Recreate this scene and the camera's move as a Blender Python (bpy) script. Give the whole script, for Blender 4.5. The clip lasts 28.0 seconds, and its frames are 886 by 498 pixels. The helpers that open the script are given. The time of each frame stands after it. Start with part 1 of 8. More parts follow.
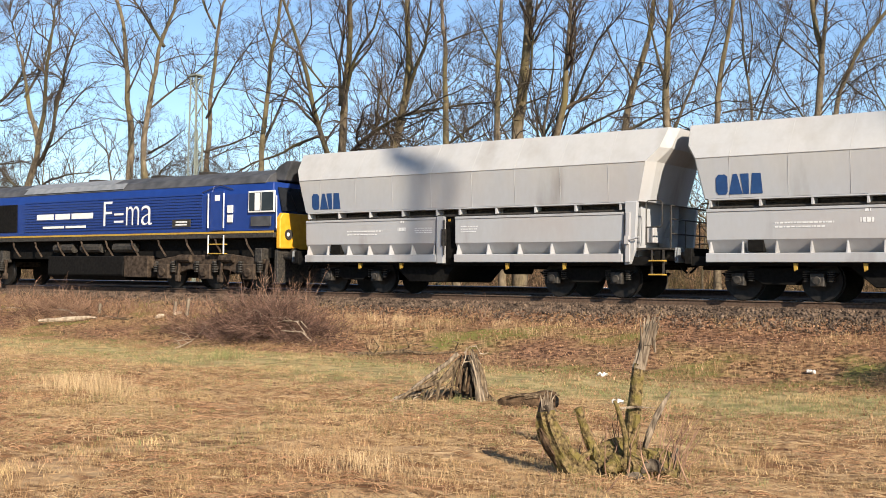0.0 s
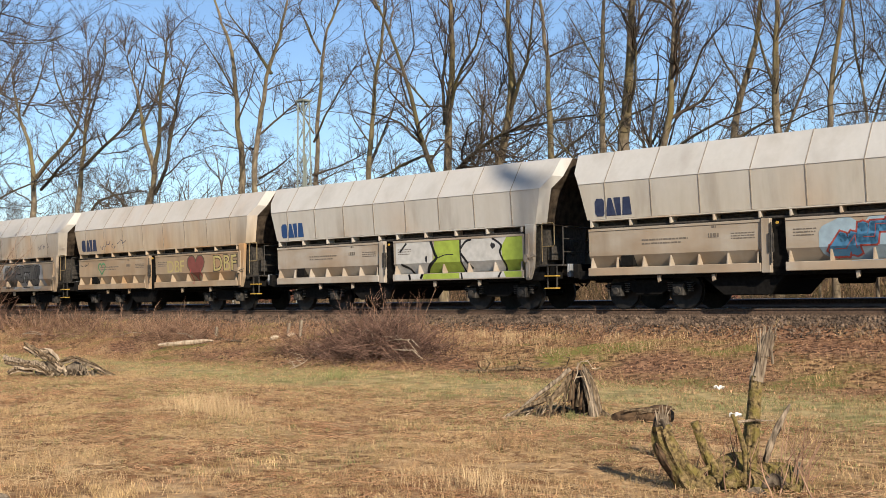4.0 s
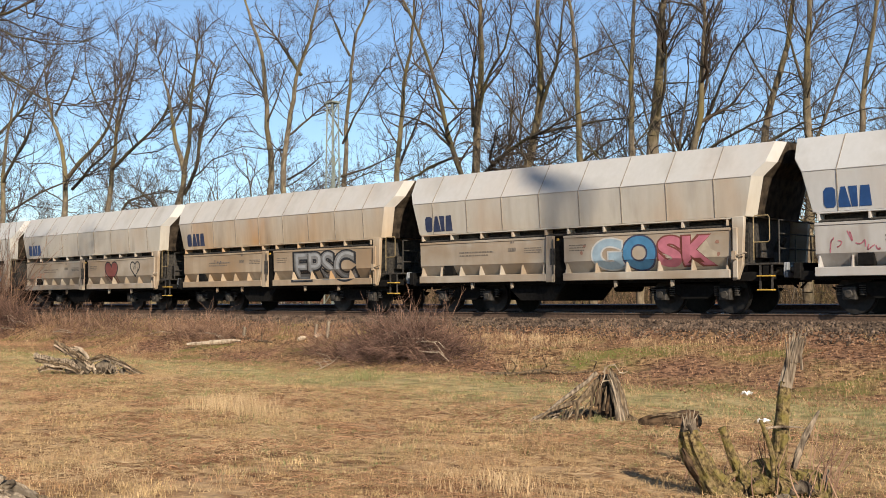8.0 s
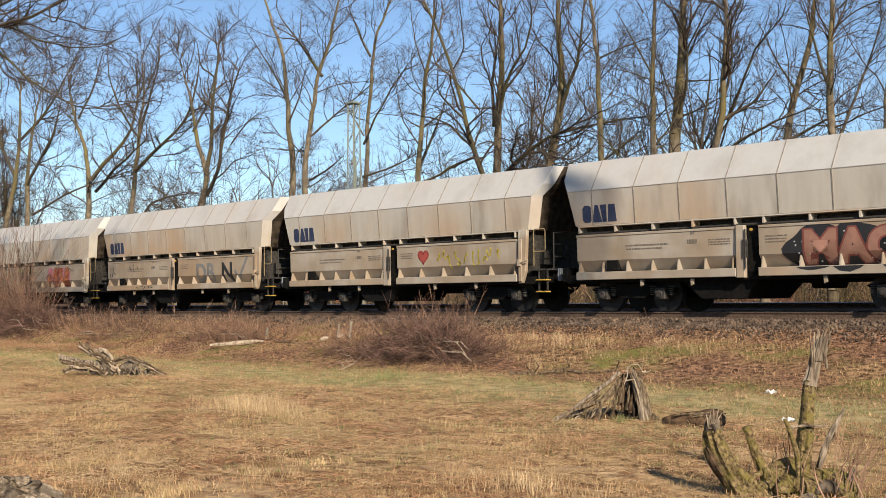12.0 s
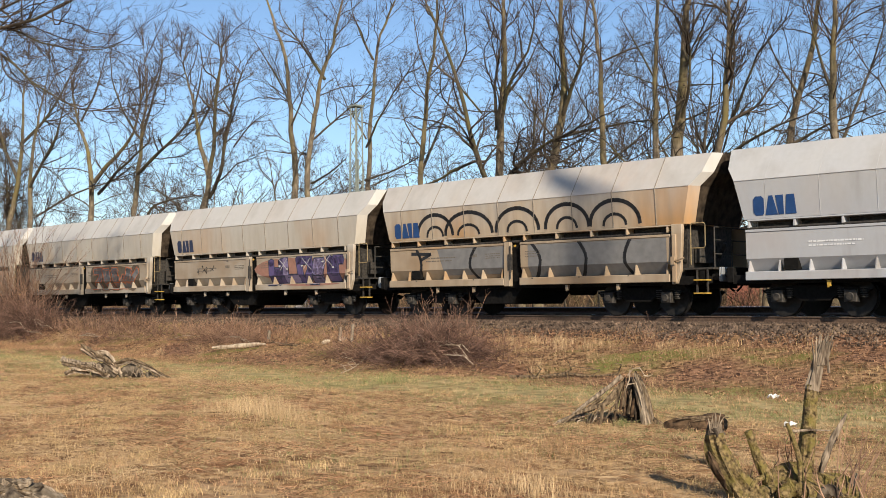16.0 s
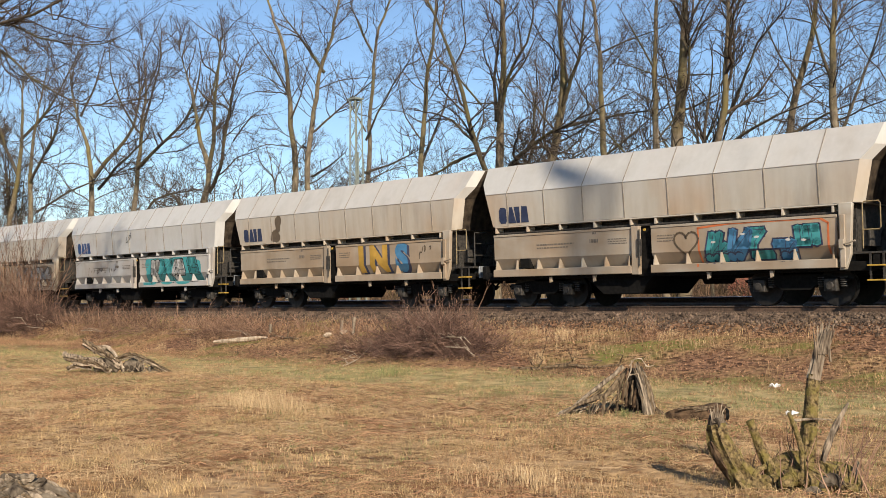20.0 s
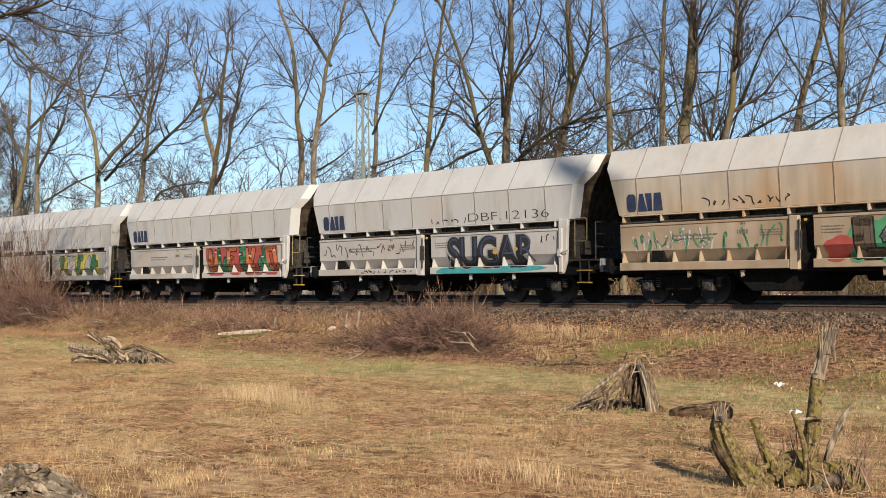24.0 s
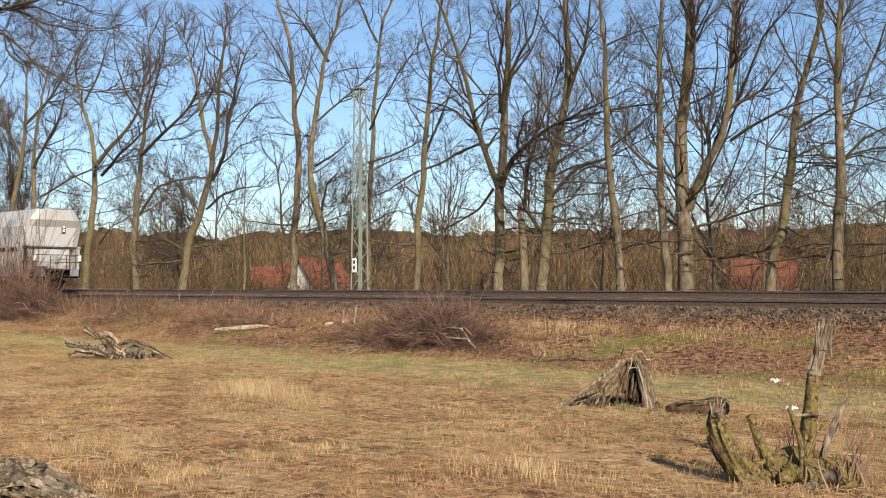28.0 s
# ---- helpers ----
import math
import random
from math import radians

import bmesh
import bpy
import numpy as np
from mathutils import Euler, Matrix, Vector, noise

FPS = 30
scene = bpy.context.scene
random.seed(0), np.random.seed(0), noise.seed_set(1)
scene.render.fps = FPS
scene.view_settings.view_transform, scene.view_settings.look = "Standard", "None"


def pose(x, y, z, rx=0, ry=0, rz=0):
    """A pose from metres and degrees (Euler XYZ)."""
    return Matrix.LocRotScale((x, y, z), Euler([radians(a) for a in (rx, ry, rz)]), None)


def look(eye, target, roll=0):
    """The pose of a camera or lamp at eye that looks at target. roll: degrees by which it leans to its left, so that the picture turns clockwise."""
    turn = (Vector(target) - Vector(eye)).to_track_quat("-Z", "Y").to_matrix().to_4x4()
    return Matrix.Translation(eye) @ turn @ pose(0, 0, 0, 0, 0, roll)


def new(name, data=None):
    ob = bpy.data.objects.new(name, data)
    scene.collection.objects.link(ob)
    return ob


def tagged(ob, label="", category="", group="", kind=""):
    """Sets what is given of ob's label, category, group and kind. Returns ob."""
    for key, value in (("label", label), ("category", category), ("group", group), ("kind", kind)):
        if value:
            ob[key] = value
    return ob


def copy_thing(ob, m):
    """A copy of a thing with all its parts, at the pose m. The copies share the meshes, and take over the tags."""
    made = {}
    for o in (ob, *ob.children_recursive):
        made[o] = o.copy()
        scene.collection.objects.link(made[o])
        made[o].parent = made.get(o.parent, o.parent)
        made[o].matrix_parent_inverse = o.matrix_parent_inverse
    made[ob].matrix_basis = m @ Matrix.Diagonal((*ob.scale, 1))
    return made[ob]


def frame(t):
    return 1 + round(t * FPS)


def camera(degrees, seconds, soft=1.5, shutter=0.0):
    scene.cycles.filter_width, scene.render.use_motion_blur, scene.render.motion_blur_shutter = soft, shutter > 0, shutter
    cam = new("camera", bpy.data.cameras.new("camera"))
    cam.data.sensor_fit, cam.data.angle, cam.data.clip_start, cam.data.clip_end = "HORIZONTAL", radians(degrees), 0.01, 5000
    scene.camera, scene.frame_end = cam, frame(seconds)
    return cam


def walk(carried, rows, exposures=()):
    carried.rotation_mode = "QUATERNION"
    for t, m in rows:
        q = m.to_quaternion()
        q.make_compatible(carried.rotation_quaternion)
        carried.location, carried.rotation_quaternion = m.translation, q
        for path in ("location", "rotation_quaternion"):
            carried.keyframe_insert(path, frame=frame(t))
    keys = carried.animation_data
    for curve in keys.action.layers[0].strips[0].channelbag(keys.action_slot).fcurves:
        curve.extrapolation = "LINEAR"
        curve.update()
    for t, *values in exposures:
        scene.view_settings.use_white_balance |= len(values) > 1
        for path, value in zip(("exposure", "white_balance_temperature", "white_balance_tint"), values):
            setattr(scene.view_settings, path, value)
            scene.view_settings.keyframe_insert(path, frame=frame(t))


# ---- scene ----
# ---------------------------------------------------------------- camera
EYE = Vector((0.0, 0.0, 1.6))
cam = camera(43.24, 28.0, 0.5)
# seconds, turn to the left, tilt up, lean (degrees)
TURNS = [
    (0, 36.02, 1.59, 0.68), (0.5, 38.25, 1.69, 0.61), (1, 39.00, 1.71, 0.32), (1.5, 39.69, 1.74, -0.09), (2, 40.10, 1.81, -0.32), (2.5, 40.28, 1.90,
    -0.40), (3, 40.80, 2.19, -0.56), (3.5, 41.17, 2.35, -0.70), (5.5, 42.47, 2.59, -0.76), (6, 42.48, 2.61, -0.66), (6.5, 42.49, 2.61, -0.36), (7, 42.65,
    2.60, -0.04), (7.5, 42.80, 2.57, -0.12), (8, 42.96, 2.57, -0.24), (8.5, 43.19, 2.58, -0.30), (9, 43.26, 2.59, -0.32), (9.5, 43.34, 2.59, -0.35), (10,
    43.35, 2.59, -0.24), (10.5, 43.55, 2.59, -0.25), (11, 43.86, 2.60, -0.19), (11.5, 44.06, 2.59, -0.28), (12, 44.07, 2.57, -0.52), (12.5, 44.07, 2.59,
    -0.57), (14.5, 44.22, 2.73, -0.59), (15, 44.23, 2.74, -0.41), (15.5, 44.21, 2.75, -0.42), (16, 44.18, 2.74, -0.37), (16.5, 44.14, 2.63, -0.35), (17,
    44.15, 2.58, -0.39), (17.5, 44.12, 2.55, -0.53), (18, 44.15, 2.50, -0.54), (18.5, 44.19, 2.43, -0.63), (19, 44.22, 2.39, -0.74), (19.5, 44.20, 2.37,
    -0.78), (20, 44.22, 2.34, -0.83), (20.5, 44.24, 2.29, -0.68), (21, 44.34, 2.28, -0.68), (21.5, 44.41, 2.25, -0.63), (23.5, 44.50, 2.13, -0.23), (24,
    44.49, 2.09, -0.19), (24.5, 44.46, 2.06, -0.05), (25, 44.44, 2.05, 0.06), (25.5, 44.43, 2.01, 0.12), (26, 44.44, 2.00, 0.04), (26.5, 44.40, 2.00,
    0.04), (27, 44.38, 1.93, -0.17), (27.5, 44.37, 1.90, -0.07), (28, 44.34, 1.87, -0.09)
]


def aim(turn, tilt, lean):
    a, b = radians(turn), radians(tilt)
    way = Vector((-math.sin(a) * math.cos(b), math.cos(a) * math.cos(b), math.sin(b)))
    return look(EYE, EYE + 30 * way, lean)


EXPOSURE = 0.60
walk(cam, [(t, aim(a, b, c)) for t, a, b, c in TURNS], [(0.0, EXPOSURE + 0.25), (0.8, EXPOSURE + 0.12), (1.5, EXPOSURE + 0.07), (4.5, EXPOSURE), (28.0, EXPOSURE - 0.04)])

# ---------------------------------------------------------------- light
SUN_AZ, SUN_EL = radians(119.0), radians(28.0)   # clockwise from +Y, above the horizon
to_sun = Vector((math.sin(SUN_AZ) * math.cos(SUN_EL), math.cos(SUN_AZ) * math.cos(SUN_EL), math.sin(SUN_EL)))
world = bpy.data.worlds.new("sky")
scene.world = world
world.use_nodes = True
wn = world.node_tree
sky = wn.nodes.new("ShaderNodeTexSky")
sky.sky_type = "NISHITA"
sky.sun_disc = False
sky.sun_elevation, sky.sun_rotation = SUN_EL, SUN_AZ
sky.altitude = 700
sky.air_density, sky.dust_density, sky.ozone_density = 1.0, 0.10, 3.2
wn.nodes["Background"].inputs[1].default_value = 0.093
wn.links.new(sky.outputs[0], wn.nodes["Background"].inputs[0])
sun = new("sun", bpy.data.lights.new("sun", "SUN"))
sun.data.energy, sun.data.angle, sun.data.color = 5.0, radians(0.55), (1.0, 0.88, 0.72)
sun.matrix_world = look(to_sun * 60, (0, 0, 0))

RAIL = 1.22      # height of the rail heads over the field
TRACK = 25.87    # the middle of the track
PITCH = 12.54    # a hopper wagon over its buffers

# ---------------------------------------------------------------- materials


def mat(name, c1, c2, scale=6.0, rough=0.8, bump=0.2, metal=0.0, c3=None, scale3=0.8, island=0.0, stretch=(1, 1, 1), tint=None):
    """A surface of two colours in fine grain, a third in large patches, with relief."""
    m = bpy.data.materials.new(name)
    m.use_nodes = True
    nt = m.node_tree
    bs = nt.nodes["Principled BSDF"]
    tc = nt.nodes.new("ShaderNodeTexCoord")
    mp = nt.nodes.new("ShaderNodeMapping")
    mp.inputs["Scale"].default_value = stretch
    nt.links.new(tc.outputs["Object"], mp.inputs[0])
    n1 = nt.nodes.new("ShaderNodeTexNoise")
    n1.inputs["Scale"].default_value, n1.inputs["Detail"].default_value = scale, 5
    nt.links.new(mp.outputs[0], n1.inputs["Vector"])
    ramp = nt.nodes.new("ShaderNodeValToRGB")
    ramp.color_ramp.elements[0].position, ramp.color_ramp.elements[1].position = 0.33, 0.67
    ramp.color_ramp.elements[0].color, ramp.color_ramp.elements[1].color = (*c1, 1), (*c2, 1)
    nt.links.new(n1.outputs[0], ramp.inputs[0])
    out = ramp.outputs[0]
    if c3:
        n3 = nt.nodes.new("ShaderNodeTexNoise")
        n3.inputs["Scale"].default_value, n3.inputs["Detail"].default_value = scale3, 4
        nt.links.new(mp.outputs[0], n3.inputs["Vector"])
        r3 = nt.nodes.new("ShaderNodeMapRange")
        r3.inputs[1].default_value, r3.inputs[2].default_value = 0.45, 0.65
        nt.links.new(n3.outputs[0], r3.inputs[0])
        mx = nt.nodes.new("ShaderNodeMix")
        mx.data_type = "RGBA"
        nt.links.new(r3.outputs[0], mx.inputs[0])
        nt.links.new(out, mx.inputs[6])
        mx.inputs[7].default_value = (*c3, 1)
        out = mx.outputs[2]
    if island:
        g = nt.nodes.new("ShaderNodeNewGeometry")
        hs = nt.nodes.new("ShaderNodeHueSaturation")
        mr = nt.nodes.new("ShaderNodeMapRange")
        mr.inputs[3].default_value, mr.inputs[4].default_value = 1 - island, 1 + island
        nt.links.new(g.outputs["Random Per Island"], mr.inputs[0])
        nt.links.new(mr.outputs[0], hs.inputs["Value"])
        nt.links.new(out, hs.inputs["Color"])
        out = hs.outputs[0]
    nt.links.new(out, bs.inputs["Base Color"])
    bs.inputs["Roughness"].default_value, bs.inputs["Metallic"].default_value = rough, metal
    bs.inputs["Specular IOR Level"].default_value = 0.12 if rough > 0.75 else 0.4
    if bump:
        b = nt.nodes.new("ShaderNodeBump")
        b.inputs["Strength"].default_value, b.inputs["Distance"].default_value = bump, 0.02
        nt.links.new(n1.outputs[0], b.inputs["Height"])
        nt.links.new(b.outputs[0], bs.inputs["Normal"])
    return m


def wagon_paint(name, dusty):
    """Weathered paint in the wagon's own colour: pale dust above, streaks of rust and dirt that run down."""
    m = bpy.data.materials.new(name)
    m.use_nodes = True
    nt = m.node_tree
    bs = nt.nodes["Principled BSDF"]
    info = nt.nodes.new("ShaderNodeObjectInfo")
    tc = nt.nodes.new("ShaderNodeTexCoord")

    def noise_at(scale, stretch, lo, hi, detail=4):
        mp = nt.nodes.new("ShaderNodeMapping")
        mp.inputs["Scale"].default_value = stretch
        add = nt.nodes.new("ShaderNodeVectorMath")
        add.operation = "ADD"
        off = nt.nodes.new("ShaderNodeCombineXYZ")
        mul = nt.nodes.new("ShaderNodeMath")
        mul.operation = "MULTIPLY"
        mul.inputs[1].default_value = 91.0
        nt.links.new(info.outputs["Random"], mul.inputs[0])
        nt.links.new(mul.outputs[0], off.inputs[0])
        nt.links.new(tc.outputs["Object"], add.inputs[0])
        nt.links.new(off.outputs[0], add.inputs[1])
        nt.links.new(add.outputs[0], mp.inputs[0])
        n = nt.nodes.new("ShaderNodeTexNoise")
        n.inputs["Scale"].default_value, n.inputs["Detail"].default_value = scale, detail
        nt.links.new(mp.outputs[0], n.inputs["Vector"])
        r = nt.nodes.new("ShaderNodeMapRange")
        r.inputs[1].default_value, r.inputs[2].default_value = lo, hi
        nt.links.new(n.outputs[0], r.inputs[0])
        return r.outputs[0]

    def mix(f, a, b):
        x = nt.nodes.new("ShaderNodeMix")
        x.data_type = "RGBA"
        for k, v in ((0, f), (6, a), (7, b)):
            if isinstance(v, (tuple, float)):
                x.inputs[k].default_value = (*v, 1) if isinstance(v, tuple) else v
            else:
                nt.links.new(v, x.inputs[k])
        return x.outputs[2]

    def mul(a, b):
        x = nt.nodes.new("ShaderNodeMath")
        x.operation = "MULTIPLY"
        for k, v in ((0, a), (1, b)):
            if isinstance(v, float):
                x.inputs[k].default_value = v
            else:
                nt.links.new(v, x.inputs[k])
        return x.outputs[0]

    streak = noise_at(1.0, (4.2, 4.2, 0.30), 0.40, 0.72)
    rust = noise_at(0.42, (1.0, 1.0, 0.5), 0.50, 0.66, 3)
    fine = noise_at(9.0, (1, 1, 0.5), 0.3, 0.75)
    col = info.outputs["Color"]
    dirt = info.outputs["Alpha"]
    base = mix(mul(mul(rust, dirt), 0.85), col, (0.40, 0.205, 0.065))
    base = mix(mul(mul(streak, dirt), 0.50), base, (0.22, 0.155, 0.09))
    smear = noise_at(1.1, (1.0, 1.0, 0.22), 0.57, 0.74, 6)
    base = mix(mul(smear, 0.60), base, (0.12, 0.09, 0.06))
    # pale dust washed down from the roof over the upper part of the side, in uneven runs
    high = nt.nodes.new("ShaderNodeSeparateXYZ")
    nt.links.new(tc.outputs["Object"], high.inputs[0])
    wash = nt.nodes.new("ShaderNodeMapRange")
    wash.inputs[1].default_value, wash.inputs[2].default_value = 2.45, 3.30
    nt.links.new(high.outputs[2], wash.inputs[0])
    runs = noise_at(1.0, (1.6, 1.6, 0.35), 0.25, 0.62)
    base = mix(mul(mul(wash.outputs[0], runs), 0.62), base, (0.45, 0.43, 0.395))
    # brown grime thrown up over the flaps and sills, patchy, and more on the dirtier wagons
    splash = nt.nodes.new("ShaderNodeMapRange")
    splash.inputs[1].default_value, splash.inputs[2].default_value = 2.26, 2.06
    nt.links.new(high.outputs[2], splash.inputs[0])
    soiled = nt.nodes.new("ShaderNodeMapRange")
    soiled.inputs[1].default_value, soiled.inputs[2].default_value = 0.10, 0.36
    nt.links.new(dirt, soiled.inputs[0])
    patches = noise_at(0.8, (1.0, 1.0, 1.6), 0.18, 0.66, 6)
    base = mix(mul(mul(splash.outputs[0], soiled.outputs[0]), mul(patches, 0.82)), base, (0.24, 0.17, 0.103))
    if dusty:
        stain = noise_at(1.3, (1.0, 1.0, 0.6), 0.50, 0.80, 7)
        base = mix(dusty, base, (0.44, 0.435, 0.42))
        base = mix(mul(stain, 0.45), base, (0.26, 0.23, 0.19))
    base = mix(mul(fine, 0.10), base, (0.2, 0.17, 0.14))
    nt.links.new(base, bs.inputs["Base Color"])
    bs.inputs["Roughness"].default_value = 0.62
    b = nt.nodes.new("ShaderNodeBump")
    b.inputs["Strength"].default_value, b.inputs["Distance"].default_value = 0.12, 0.01
    nt.links.new(fine, b.inputs["Height"])
    nt.links.new(b.outputs[0], bs.inputs["Normal"])
    return m


M_SIDE = wagon_paint("hopper_side_paint", 0.0)
M_ROOF = wagon_paint("hopper_roof_paint", 0.62)
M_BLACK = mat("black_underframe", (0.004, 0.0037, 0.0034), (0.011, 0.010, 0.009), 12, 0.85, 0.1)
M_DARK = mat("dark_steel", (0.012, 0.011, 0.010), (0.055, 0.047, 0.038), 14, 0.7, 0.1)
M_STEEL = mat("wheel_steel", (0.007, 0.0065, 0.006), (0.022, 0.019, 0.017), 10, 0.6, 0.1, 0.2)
M_RUSTY = mat("grimy_brown_running_gear", (0.022, 0.016, 0.012), (0.085, 0.062, 0.045), 7, 0.85, 0.2)
# near-black brown that stands in for shade in wagon gaps and the stump's hollow
M_SHADEBROWN = mat("near_black_shade_brown", (0.016, 0.012, 0.009), (0.065, 0.048, 0.033), 5, 0.85, 0.2)
M_SHINE = mat("bright_rail_steel", (0.30, 0.29, 0.28), (0.42, 0.41, 0.40), 20, 0.25, 0.05, 0.9)
M_RUST = mat("rusty_rail_side", (0.06, 0.04, 0.03), (0.13, 0.085, 0.06), 18, 0.8, 0.2)
M_YELLOW = mat("yellow_step_paint", (0.38, 0.22, 0.03), (0.46, 0.29, 0.05), 10, 0.6, 0.05)
M_DULL = mat("worn_yellow_rail_paint", (0.14, 0.105, 0.06), (0.30, 0.22, 0.10), 9, 0.7, 0.05)
M_WHITE = mat("white_paint", (0.72, 0.71, 0.68), (0.80, 0.79, 0.76), 8, 0.5, 0.05)
M_MARK = mat("pale_lettering", (0.58, 0.58, 0.57), (0.70, 0.70, 0.69), 20, 0.6, 0.0)
M_INK = mat("faded_dark_lettering", (0.10, 0.085, 0.07), (0.17, 0.14, 0.11), 30, 0.7, 0.0)
M_LOGO_BLUE = mat("blue_logo_paint", (0.010, 0.042, 0.135), (0.016, 0.058, 0.17), 6, 0.5, 0.0)
M_LOGO_DARK = mat("faded_dark_blue_logo_paint", (0.012, 0.02, 0.055), (0.03, 0.04, 0.08), 6, 0.6, 0.0)
M_BARK = mat("bark", (0.085, 0.067, 0.047), (0.22, 0.176, 0.122), 9, 0.95, 0.8, c3=(0.155, 0.125, 0.052), scale3=0.7, stretch=(1, 1, 0.35))
M_LIMB = mat("limb_bark", (0.045, 0.036, 0.028), (0.135, 0.108, 0.078), 7, 0.95, 0.4, c3=(0.095, 0.08, 0.037), scale3=0.6)
M_TWIG = mat("twig_bark", (0.045, 0.034, 0.026), (0.115, 0.089, 0.064), 4, 0.95, 0.0, island=0.4)
M_BRUSH = mat("dead_brush", (0.115, 0.066, 0.044), (0.31, 0.19, 0.125), 3, 0.95, 0.0, island=0.5)
M_DARKBRUSH = mat("dark_dead_brush", (0.075, 0.042, 0.032), (0.235, 0.143, 0.104), 3, 0.95, 0.0, island=0.5)
M_THICKET = mat("far_thicket", (0.070, 0.043, 0.028), (0.27, 0.17, 0.10), 1.5, 0.95, 0.0, island=0.75, c3=(0.085, 0.07, 0.03), scale3=0.15)
M_DRY = mat("dry_grass", (0.24, 0.155, 0.074), (0.54, 0.385, 0.20), 2.2, 0.9, 0.0, island=0.5, c3=(0.27, 0.16, 0.082), scale3=0.9)
M_STRAW = mat("pale_straw", (0.33, 0.225, 0.12), (0.50, 0.36, 0.205), 0.9, 0.9, 0.0, island=0.3)
M_GREEN = mat("green_grass", (0.11, 0.128, 0.042), (0.25, 0.245, 0.105), 2.0, 0.85, 0.0, island=0.4)
M_LITTER = mat("dead_leaves", (0.19, 0.098, 0.054), (0.40, 0.235, 0.132), 2.0, 0.9, 0.0, island=0.55)
M_WOOD = mat("weathered_grey_wood", (0.07, 0.052, 0.036), (0.33, 0.27, 0.20), 9, 0.9, 0.6, stretch=(1, 1, 0.3))
M_PALEWOOD = mat("pale_bare_wood", (0.20, 0.145, 0.095), (0.46, 0.37, 0.27), 14, 0.9, 0.6, stretch=(1, 1, 0.25))
M_GREYWOOD = mat("bare_grey_wood", (0.045, 0.031, 0.021), (0.33, 0.26, 0.185), 30, 0.9, 1.0, stretch=(1, 1, 0.2))
M_BROWNWOOD = mat("brown_weathered_wood", (0.030, 0.020, 0.012), (0.20, 0.145, 0.09), 26, 0.9, 1.0, stretch=(1, 1, 0.3))
M_ROTTEN = mat("dark_rotten_bark", (0.022, 0.014, 0.009), (0.12, 0.076, 0.044), 14, 0.95, 0.9)
M_OLDWOOD = mat("old_grey_wood", (0.035, 0.026, 0.019), (0.20, 0.16, 0.115), 12, 0.9, 0.7, stretch=(1, 1, 0.3))
M_MOSS = mat("mossy_bark", (0.030, 0.020, 0.011), (0.25, 0.18, 0.085), 34, 0.95, 1.0, c3=(0.155, 0.122, 0.038), scale3=13.0)
M_STONE = mat("ballast_stone", (0.045, 0.032, 0.024), (0.165, 0.115, 0.080), 3, 0.9, 0.3, island=0.6)
M_BLUE = mat("blue_locomotive_paint", (0.008, 0.032, 0.175), (0.011, 0.040, 0.205), 3, 0.42, 0.02)
M_GREY = mat("dark_grey_roof_paint", (0.035, 0.037, 0.040), (0.085, 0.085, 0.09), 2.5, 0.7, 0.1)
M_PANEL = mat("grey_roof_panel", (0.16, 0.17, 0.18), (0.24, 0.25, 0.26), 4, 0.6, 0.1)
M_NOSE = mat("yellow_nose_paint", (0.56, 0.28, 0.012), (0.66, 0.36, 0.03), 5, 0.5, 0.05)
M_GLASS = mat("dark_cab_glass", (0.012, 0.014, 0.018), (0.02, 0.022, 0.026), 3, 0.06, 0.0)
M_TILE = mat("red_roof_tiles", (0.115, 0.043, 0.029), (0.20, 0.075, 0.048), 2.5, 0.85, 0.2)
M_PLASTER = mat("white_plaster", (0.62, 0.60, 0.56), (0.74, 0.72, 0.68), 2, 0.85, 0.1)
M_MAST = mat("grey_green_mast_paint", (0.15, 0.17, 0.14), (0.24, 0.26, 0.22), 9, 0.7, 0.1)
M_CROW = mat("black_feathers", (0.008, 0.008, 0.01), (0.02, 0.02, 0.024), 20, 0.6, 0.1)


def paint(name, c, r=0.55):
    return mat(name, tuple(v * 0.85 for v in c), tuple(min(1.0, v * 1.1) for v in c), 5, r, 0.0)


SPRAY = {k: paint("spray_" + k, tuple(0.70 * v + 0.10 * d for v, d in zip(c, (0.30, 0.25, 0.18))) if k != "black" else c) for k, c in {
    "black": (0.018, 0.018, 0.02), "white": (0.62, 0.61, 0.58), "silver": (0.36, 0.37, 0.38), "grey": (0.20, 0.20, 0.20),
    "red": (0.42, 0.05, 0.04), "dark_red": (0.20, 0.035, 0.03), "orange": (0.68, 0.16, 0.04), "yellow": (0.70, 0.58, 0.05), "amber": (0.60, 0.34, 0.04), "faded_yellow": (0.52, 0.42, 0.16), "pink": (0.55, 0.16, 0.22),
    "blue": (0.04, 0.22, 0.42), "pale_blue": (0.34, 0.47, 0.56), "purple": (0.10, 0.07, 0.22), "navy": (0.02, 0.035, 0.10),
    "clay": (0.36, 0.17, 0.12), "lilac": (0.30, 0.24, 0.42), "faded_tan": (0.50, 0.42, 0.31), "teal": (0.03, 0.34, 0.36), "green": (0.05, 0.30, 0.13), "lime": (0.36, 0.48, 0.05), "brown": (0.11, 0.075, 0.045)}.items()}

# ---------------------------------------------------------------- building blocks


